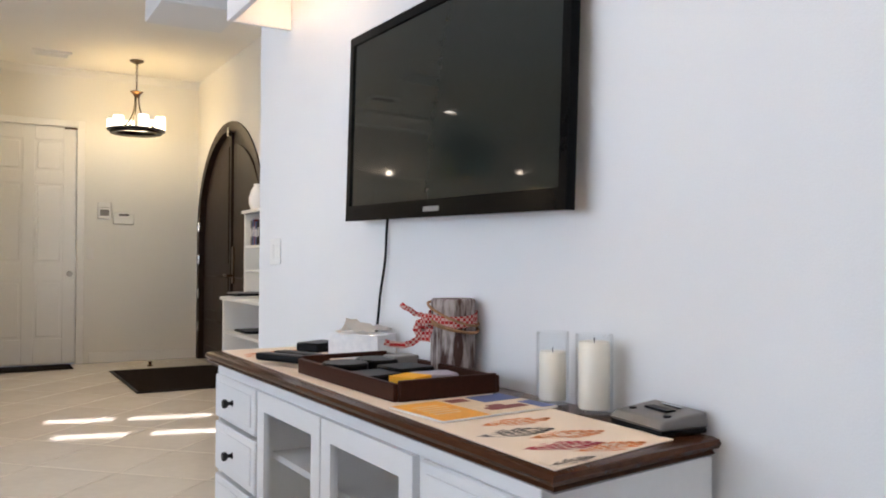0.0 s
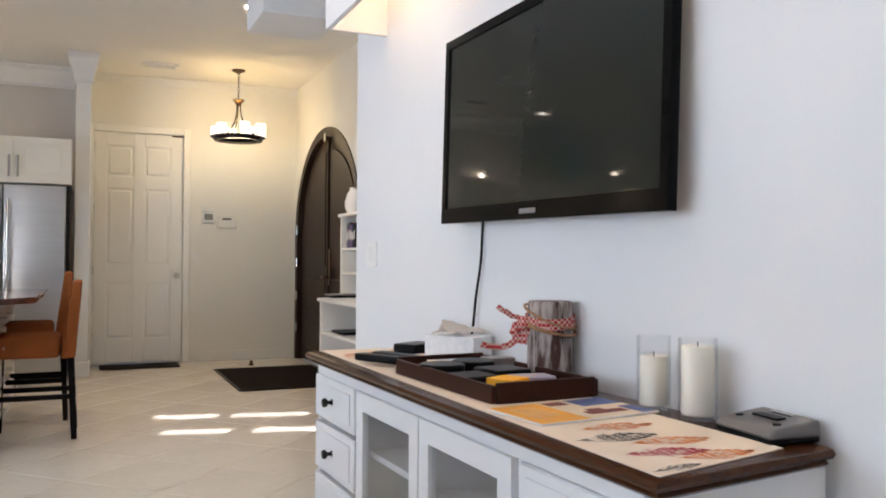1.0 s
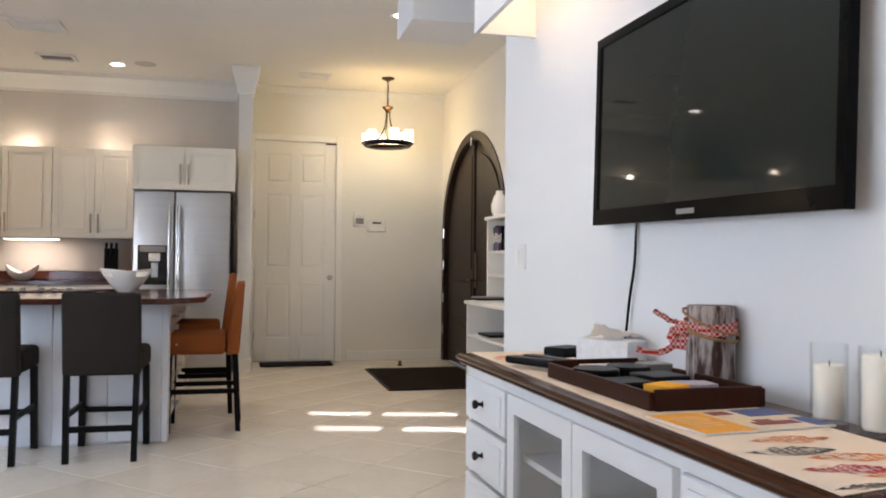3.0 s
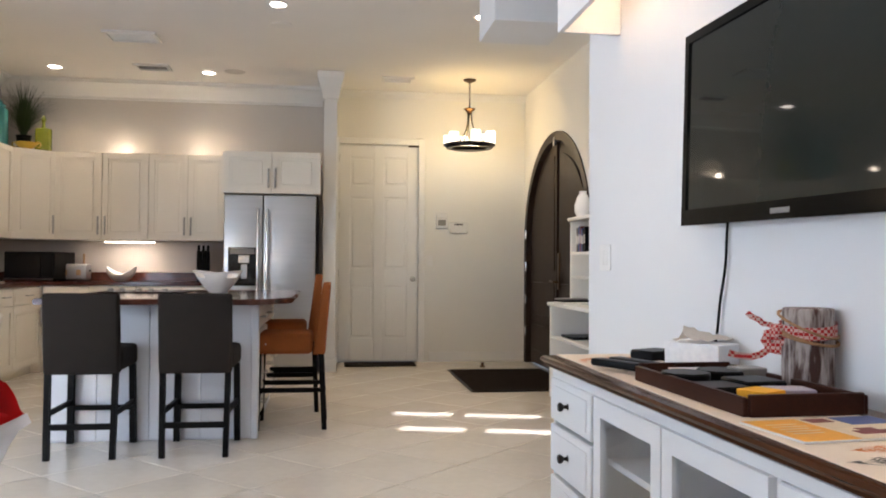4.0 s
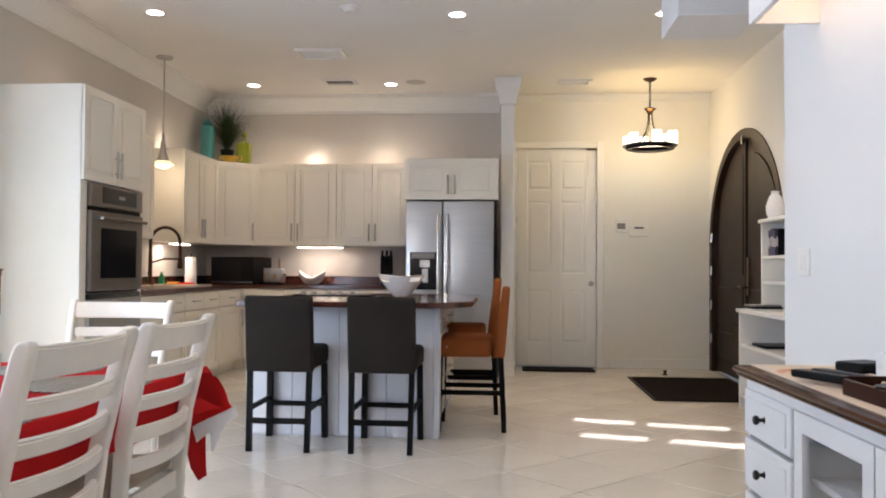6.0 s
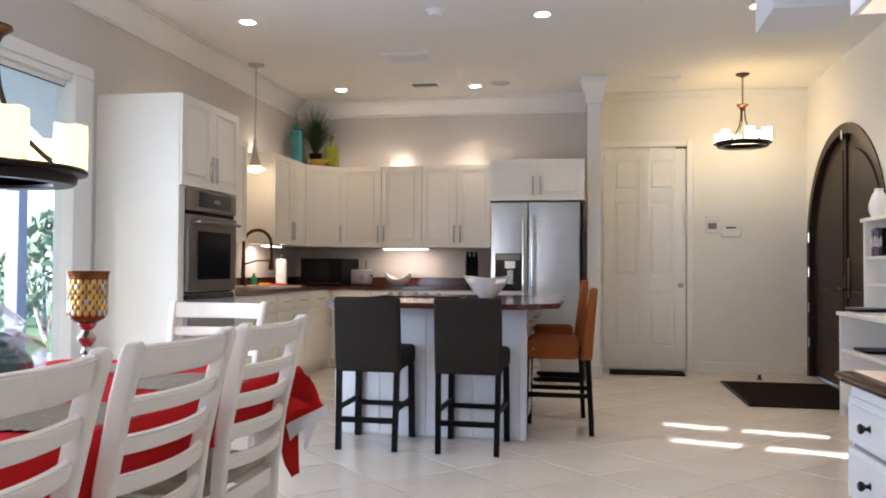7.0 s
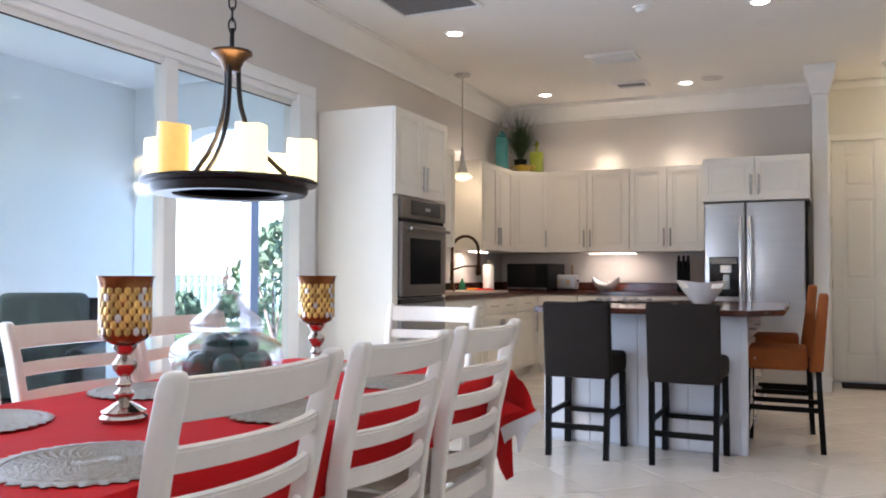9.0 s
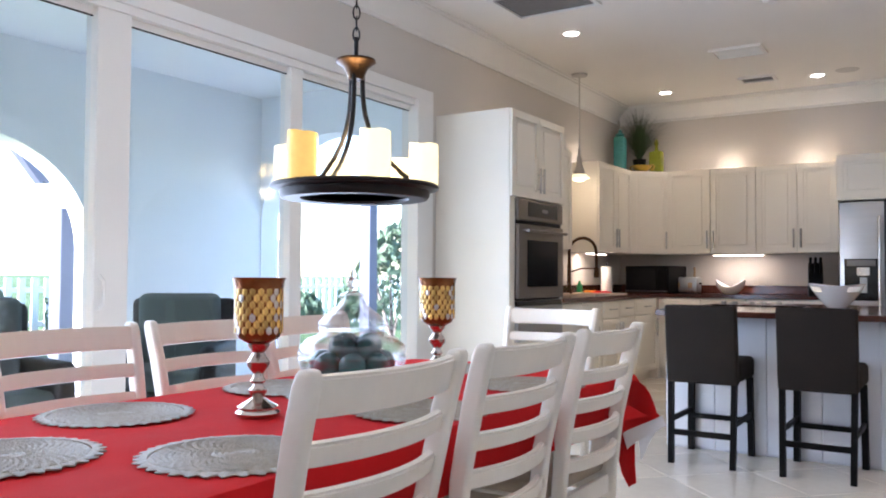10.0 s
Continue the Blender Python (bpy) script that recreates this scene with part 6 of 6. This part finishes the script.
tb = thing("tissue_box", "white floral tissue box with a cream tissue pulled out", "tissue box", pose(0.895, 2.44, ZR + 0.001, 0, 0, 30))
part("box", B(-0.05, 0.055, -0.095, 0.095, 0.0, 0.078, bevel=0.002), TBOX, tb)
bm = bmesh.new()
vs = {}
for i in range(9):
    for j in range(7):
        u, v = i / 8 - 0.5, j / 6 - 0.5
        fold = abs(v) * 2
        vs[i, j] = bm.verts.new((u * 0.21 + 0.02 + 0.016 * math.sin(7 * v), v * (0.075 + 0.05 * (u + 0.5)), 0.079 + 0.036 * (1 - fold) ** 1.3 * (0.70 - u) ** 1.2 + 0.012 * noise.noise((u * 6, v * 5, 0.2)) + 0.007))
for i in range(8):
    for j in range(6):
        bm.faces.new((vs[i, j], vs[i + 1, j], vs[i + 1, j + 1], vs[i, j + 1]))
bmesh.ops.solidify(bm, geom=bm.faces[:], thickness=0.001)
part("tissue", bm, TISSUE, tb)

lg = thing("log_vase", "rustic bark log candle stand tied with checked ribbon", "log decor", pose(0.938, 1.950, ZS) @ Matrix.Diagonal((1.08, 1.08, 1.0, 1.0)))
bm = bmesh.new()
seg, prev = 36, None
for z in (0.0, 0.02, 0.06, 0.10, 0.14, 0.18, 0.205, 0.21):
    ring = []
    for k in range(seg):
        a = 2 * math.pi * k / seg
        r = 0.056 * (1 + 0.05 * noise.noise((math.cos(a) * 2, math.sin(a) * 2, z * 3)) + 0.04 * noise.noise((math.cos(a) * 7, math.sin(a) * 7, z * 6))) * (0.95 if z > 0.206 else 1)
        ring.append(bm.verts.new((r * math.cos(a), r * math.sin(a), z)))
    if prev:
        for k in range(seg):
            bm.faces.new((prev[k], prev[(k + 1) % seg], ring[(k + 1) % seg], ring[k]))
    prev = ring
bm.faces.new(prev)
part("log", bm, BARK, lg, smooth=50)
RIBBON = mat("red_white_check_ribbon", (0.45, 0.02, 0.02), 0.9, grain=160, bump=0.1)
ck_t = RIBBON.node_tree
ck_n = ck_t.nodes.new("ShaderNodeTexChecker")
ck_n.inputs["Color1"].default_value, ck_n.inputs["Color2"].default_value, ck_n.inputs["Scale"].default_value = (0.45, 0.015, 0.015, 1), (0.62, 0.42, 0.36, 1), 130
ck_c = ck_t.nodes.new("ShaderNodeTexCoord")
ck_t.links.new(ck_c.outputs["Object"], ck_n.inputs["Vector"])
ck_t.links.new(ck_n.outputs[0], ck_t.nodes["Principled BSDF"].inputs["Base Color"])


def ribbon(pts, w):
    bm = sweep(bmesh.new(), pts, 0.002, w)
    part("ribbon", bm, RIBBON, lg, "red and white checked ribbon")


ribbon([(0.060 * math.cos(u), 0.060 * math.sin(u), 0.160 + 0.010 * math.sin(u + 0.6)) for u in (2 * math.pi * k / 30 for k in range(31))], 0.030)
for dz, tilt, ph in ((0.0, 0.016, 1.0), (0.007, 0.022, 1.3), (0.032, 0.030, 0.8)):
    part("rope", T([(0.0625 * math.cos(u), 0.0625 * math.sin(u), 0.138 + dz + tilt * math.cos(u - 2.4 + ph * 0.3)) for u in (2 * math.pi * k / 30 for k in range(30))], 0.0035, close=True, seg=6), ROPE, lg)
KX, KY, KZ = -0.066, 0.012, 0.152      # the knot


def tail(way, w):
    """A ribbon from the knot: steps of (out, up) away from the log, with a slight curl."""
    ribbon([(KX - 0.88 * o, KY + 0.47 * o + 0.006 * math.sin(o * 90), KZ + z) for o, z in way], w)


part("knot", blob(bmesh.new(), (KX, KY, KZ), 0.017, seed=5, rough=0.5, sub=2, squash=(0.8, 1.0, 1.1)), RIBBON, lg)
tail([(0.0, 0.0), (0.012, 0.016), (0.028, 0.018), (0.042, 0.028), (0.058, 0.036), (0.066, 0.044)], 0.013)
tail([(0.0, 0.0), (0.010, -0.014), (0.008, -0.032), (0.020, -0.048), (0.038, -0.058), (0.060, -0.064), (0.085, -0.062), (0.104, -0.056)], 0.016)
tail([(0.0, 0.0), (-0.006, -0.018), (0.004, -0.036), (0.014, -0.030), (0.012, -0.010), (0.0, 0.004)], 0.024)
tail([(0.0, 0.0), (0.018, -0.006), (0.024, -0.022), (0.012, -0.044), (-0.006, -0.046)], 0.020)

for x, y, r, hg, wh in ((0.927, 1.505, 0.036, 0.157, 0.110), (0.936, 1.378, 0.039, 0.162, 0.142)):
    hc = thing("hurricane_candle", "ivory pillar candle in a clear glass cylinder", "candle", pose(x, y, ZS), "glass cylinder candles on the sideboard")
    part("glass_cylinder", L([(0.0, 0.0), (r - 0.0015, 0.0), (r, 0.003), (r, hg - 0.001), (r - 0.001, hg), (r - 0.0025, hg - 0.001), (r - 0.0025, 0.008), (0.0, 0.007)], seg=40), JARGLASS, hc).visible_shadow = False
    part("wax_pillar", L([(0.0, 0.009), (r - 0.008, 0.009), (r - 0.0065, 0.012), (r - 0.0065, wh), (r - 0.009, wh + 0.004), (0.0, wh)], seg=32), WAX, hc)
    part("wick", T([(0, 0, wh), (0.001, 0.001, wh + 0.012)], 0.0012, seg=5), BLACKP, hc)

rd = thing("desk_device", "grey plastic desk device with a dark base", "device", pose(0.945, 1.200, ZS, 0, 0, -6) @ Matrix.Diagonal((1.0, 1.0, 0.7, 1.0)))
part("base", B(-0.060, 0.046, -0.075, 0.075, 0.0, 0.016, bevel=0.005, seg=2), BLACKP, rd)
bm = B(-0.062, 0.048, -0.078, 0.078, 0.014, 0.056, bevel=0.008, seg=3)
for v in bm.verts:
    top_f = max(0.0, (v.co.z - 0.02) / 0.036)
    v.co.z -= 0.018 * top_f * max(0.0, -v.co.x / 0.062)
    v.co.x += 0.012 * top_f * (v.co.x < 0)
    v.co.y *= 1 - 0.06 * top_f
part("cover", bm, mat("silver_grey_plastic", (0.14, 0.132, 0.125), 0.4, vary=0.08, scale=20, bump=0.03), rd)
part("display", B(-0.012, 0.010, -0.032, 0.032, 0.0475, 0.0535), BLACKP, rd)
part("slot", B(0.022, 0.030, -0.03, 0.03, 0.0545, 0.0575), CHROME, rd)
for y in (-0.05, 0.05):
    part("button", L([(0.0, 0.0475), (0.007, 0.047), (0.008, 0.038)], seg=14, at=(-0.025, y, 0)), BLACKP, rd)

mg = thing("magazine", "orange and cream magazine lying open on the runner", "magazine", pose(0.737, 1.525, ZR + 0.0006, 0, 0, 6))
part("page_block", B(-0.15, 0.15, -0.095, 0.095, 0.0, 0.004, bevel=0.001), PAPER, mg)
for x0, x1, y0, y1, mt in ((-0.148, -0.03, -0.093, 0.093, GOLDP), (-0.028, 0.148, -0.093, 0.093, CREAMP), (0.045, 0.146, 0.02, 0.092, BLUEP), (-0.02, 0.03, 0.05, 0.085, MAROON), (0.0, 0.10, -0.06, -0.03, MAROON), (0.11, 0.146, -0.09, -0.01, BLUEP), (0.02, 0.06, -0.03, -0.01, MAROON)):
    zz = 0.0045 if mt in (GOLDP, CREAMP) else 0.0050
    part("printed_area", B(x0, x1, y0, y1, 0.0041, zz), mt, mg)
for k in range(5):
    part("text_bar", B(-0.125, -0.06 + 0.008 * (k % 2), 0.045 - k * 0.02, 0.049 - k * 0.02, 0.0046, 0.0052), CREAMP, mg)

# television
BEZEL = mat("tv_bezel", (0.004, 0.004, 0.004), 0.14, spec=0.07, bump=0)
tv = thing("television", "large black flat-screen television mounted on the wall", "television", Matrix.Translation((0.955, 2.062, 1.213)) @ Matrix.Rotation(radians(-90), 4, "Z") @ Matrix.Rotation(radians(1.04), 4, "Y") @ Matrix.Rotation(radians(-1.0), 4, "X"))
TW_, TH_ = 0.597, 0.623
bez = 0.028
part("bezel", ring_panel(bmesh.new(), [(-TW_, 0), (TW_, 0), (TW_, TH_), (-TW_, TH_)], [(-TW_ + bez, 0.05), (TW_ - bez, 0.05), (TW_ - bez, TH_ - bez), (-TW_ + bez, TH_ - bez)], "y", -0.025, 0.0), BEZEL, tv)
part("screen", B(-TW_ + bez - 0.002, TW_ - bez + 0.002, -0.019, -0.012, 0.048, TH_ - bez + 0.002), SCREEN, tv, "dark switched-off screen")
part("back_case", B(-TW_ + 0.02, TW_ - 0.02, 0.0, 0.02, 0.02, TH_ - 0.02, bevel=0.008), BLACKP, tv)
part("maker_badge", B(-0.045, 0.045, -0.0265, -0.0245, 0.016, 0.03), GREYP, tv, "plain grey maker badge")
part("wall_bracket", B(-0.15, 0.15, 0.021, 0.045, 0.18, 0.42), BLACKM, tv)
part("power_cable", T([(-0.392 - 0.075 * (k / 14) ** 1.6 - 0.004 * math.sin(k * 0.9), 0.036 - 0.0001 * k, 0.04 - 0.032 * k) for k in range(15)], 0.0045, seg=6), BLACKP, tv, "thin black power cable")

# ---- lanai furniture and garden ----
POSTM = mat("blue_grey_timber", (0.085, 0.095, 0.14), 0.7, vary=0.15, scale=5, grain=60, stretch=(3, 3, 0.4), bump=0.2)


def recliner(m):
    ob = thing("lounge_chair", "dark wicker lanai armchair with grey-green cushions", "armchair", m, "lanai armchairs")
    part("back_frame", B(-0.40, 0.40, 0.30, 0.40, 0.10, 0.92, bevel=0.05, seg=3), WICKER, ob)
    part("back_cushion", B(-0.30, 0.30, 0.12, 0.31, 0.42, 0.96, bevel=0.06, seg=3), RECL, ob)
    part("seat_cushion", B(-0.30, 0.30, -0.38, 0.15, 0.28, 0.44, bevel=0.05, seg=3), RECL, ob)
    part("base", B(-0.38, 0.38, -0.36, 0.32, 0.05, 0.28, bevel=0.02), WICKER, ob)
    for s in (-1, 1):
        part("arm", B(s * 0.35 - 0.06, s * 0.35 + 0.06, -0.38, 0.34, 0.08, 0.60, bevel=0.04, seg=3), WICKER, ob)
        for y in (-0.3, 0.3):
            part("foot", B(s * 0.33 - 0.025, s * 0.33 + 0.025, y - 0.025, y + 0.025, 0.0, 0.08), WICKER, ob)


recliner(pose(-5.25, 4.12, -0.02, 0, 0, 35))
recliner(pose(-5.05, 2.6, -0.02, 0, 0, 80))
setting("lanai_post", B(-8.3, -8.1, 10.2, 10.4, -0.16, 3.4, bevel=0.01), POSTM, "blue-grey post of the pool enclosure", "post")
setting("lanai_post_2", B(-8.3, -8.1, 5.03, 5.24, -0.16, 1.76, bevel=0.01), POSTM, "blue-grey post of the pool enclosure", "post")
perg = thing("pergola", "blue-grey timber pergola braces beyond the lanai", "pergola")
part("beam", B(-8.3, -8.1, 1.0, 6.6, 2.52, 2.80, bevel=0.01), POSTM, perg)
for y0, y1 in ((4.86, 4.40), (4.88, 5.14)):
    part("brace", T([(-8.2, y0, 2.02), (-8.2, y1, 2.56)], 0.06, seg=4), POSTM, perg)
part("short_post", B(-8.27, -8.13, 5.12, 5.34, 2.26, 2.53), POSTM, perg)
part("rail", B(-8.22, -8.18, 5.24, 8.4, 1.50, 1.56), POSTM, perg)
part("rail_post", B(-8.25, -8.15, 8.3, 8.4, -0.16, 1.56), POSTM, perg)
fence = thing("garden_fence", "white picket garden fence beyond the lawn", "fence")
FX = -14.0
for k in range(120):
    y = 2.0 + k * 0.24
    part("picket", B(FX - 0.015, FX + 0.015, y, y + 0.12, -0.16, 1.0), WHITEP, fence) if k == 0 else None
    if k == 0:
        first_picket = fence.children[0]
    else:
        o = new("picket", first_picket.data)
        o.parent = fence
        o.matrix_basis = Matrix.Translation((0, k * 0.24, 0))
for z in (0.15, 0.75):
    part("rail", B(FX - 0.05, FX - 0.016, 1.5, 31.0, z, z + 0.09), WHITEP, fence)


def shrub(x, y, r, h, seed):
    rg = random.Random(seed)
    ob = thing("shrub", "leafy green garden shrub behind the lanai", "shrub", pose(x, y, -0.16), "garden shrubs")
    bm = bmesh.new()
    for k in range(5):
        a = rg.uniform(0, 6.28)
        tube(bm, [(0, 0, 0), (math.cos(a) * r * 0.3, math.sin(a) * r * 0.3, h * 0.45), (math.cos(a) * r * 0.6, math.sin(a) * r * 0.6, h * 0.8)], 0.035, r2=0.012, seg=6)
    part("stems", bm, BARK, ob)
    bm = bmesh.new()
    for k in range(900):
        a, e, d = rg.uniform(0, 6.28), rg.uniform(-0.5, 1.5), rg.uniform(0.45, 1.0) ** 0.6
        p = Vector((math.cos(a) * math.cos(e) * r * d, math.sin(a) * math.cos(e) * r * d, h * 0.5 + math.sin(e) * h * 0.5 * d))
        p *= 1 + 0.25 * noise.noise(p * 1.3 + Vector((seed, 0, 0)))
        m = Matrix.Translation(p) @ Euler((rg.uniform(0, 6), rg.uniform(0, 6), rg.uniform(0, 6))).to_matrix().to_4x4()
        s = rg.uniform(0.07, 0.15)
        vs = [bm.verts.new(m @ Vector(q)) for q in ((-s, 0, 0), (0, -s * 0.4, 0.01), (s, 0, 0), (0, s * 0.4, 0.01))]
        bm.faces.new(vs)
    part("leaves", bm, SHRUB, ob, smooth=0)


for k, (x, y, r, h) in enumerate(((-9.3, 12.45, 0.85, 2.0), (-12.6, 13.6, 0.5, 0.8), (-12.8, 8.6, 0.7, 1.0), (-12.0, 15.0, 0.6, 1.0), (-12.5, 6.2, 0.8, 1.1))):
    shrub(x, y, r, h, k + 3)

# ---- floor tiles: laid on the diagonal ----
TS, JOINT = 0.508, 0.006
tile_me = mesh_of("tile", B(-TS / 2 + JOINT / 2, TS / 2 - JOINT / 2, -TS / 2 + JOINT / 2, TS / 2 - JOINT / 2, -0.0058, 0.0, bevel=0.0025), TILE)
ca = math.cos(math.pi / 4)
ROOMS = ((XW, XT, -3.4, YB), (XT, XF, YE, YB))


def cut(poly, inside):
    """The part of a flat polygon where inside(p) is positive."""
    out = []
    for p, q in zip(poly, poly[1:] + poly[:1]):
        a, b = inside(p), inside(q)
        if a >= 0:
            out.append(p)
        if (a >= 0) != (b >= 0):
            f = a / (a - b)
            out.append((p[0] + (q[0] - p[0]) * f, p[1] + (q[1] - p[1]) * f))
    return out


def area(poly):
    return abs(sum(p[0] * q[1] - q[0] * p[1] for p, q in zip(poly, poly[1:] + poly[:1]))) / 2


half = (TS - JOINT) * ca
whole, pieces = [], []
for i in range(-60, 60):
    for j in range(-60, 60):
        x, y = (i - j) * TS * ca + 0.129, (i + j) * TS * ca + 0.216
        if not (XW - 0.4 < x < XF + 0.4 and -3.6 < y < YB + 0.4):
            continue
        bits = []
        for x0, x1, y0, y1 in ROOMS:
            poly = [(x, y - half), (x + half, y), (x, y + half), (x - half, y)]
            for test in (lambda p: p[0] - x0, lambda p: x1 - p[0], lambda p: p[1] - y0, lambda p: y1 - p[1], lambda p: p[1] - back_y(p[0]) + 0.03):
                poly = cut(poly, test)
                if len(poly) < 3:
                    break
            if len(poly) > 2 and area(poly) > 1e-4:
                bits.append(poly)
        if sum(area(b) for b in bits) > 2 * half * half * 0.999:
            whole.append((x, y))
        else:
            pieces += bits
whole.sort(key=lambda c_: (c_[0] - 0.1) ** 2 + (c_[1] - 5.2) ** 2)
for x, y in whole[:300]:
    o = new("tile", tile_me)
    o.parent = floor_ob
    o.matrix_basis = pose(x, y, 0, 0, 0, 45)
pieces += [[(x, y - half), (x + half, y), (x, y + half), (x - half, y)] for x, y in whole[300:]]
bm = bmesh.new()
for poly in pieces:
    vs = [bm.verts.new((px, py, 0)) for px, py in poly]
    lo_ = [bm.verts.new((px, py, -0.0058)) for px, py in poly]
    bm.faces.new(vs)
    for k in range(len(vs)):
        bm.faces.new((vs[k], lo_[k], lo_[(k + 1) % len(vs)], vs[(k + 1) % len(vs)]))
rest = part("tiles", bm, TILE, floor_ob)
rest["kind"] = "stuff"
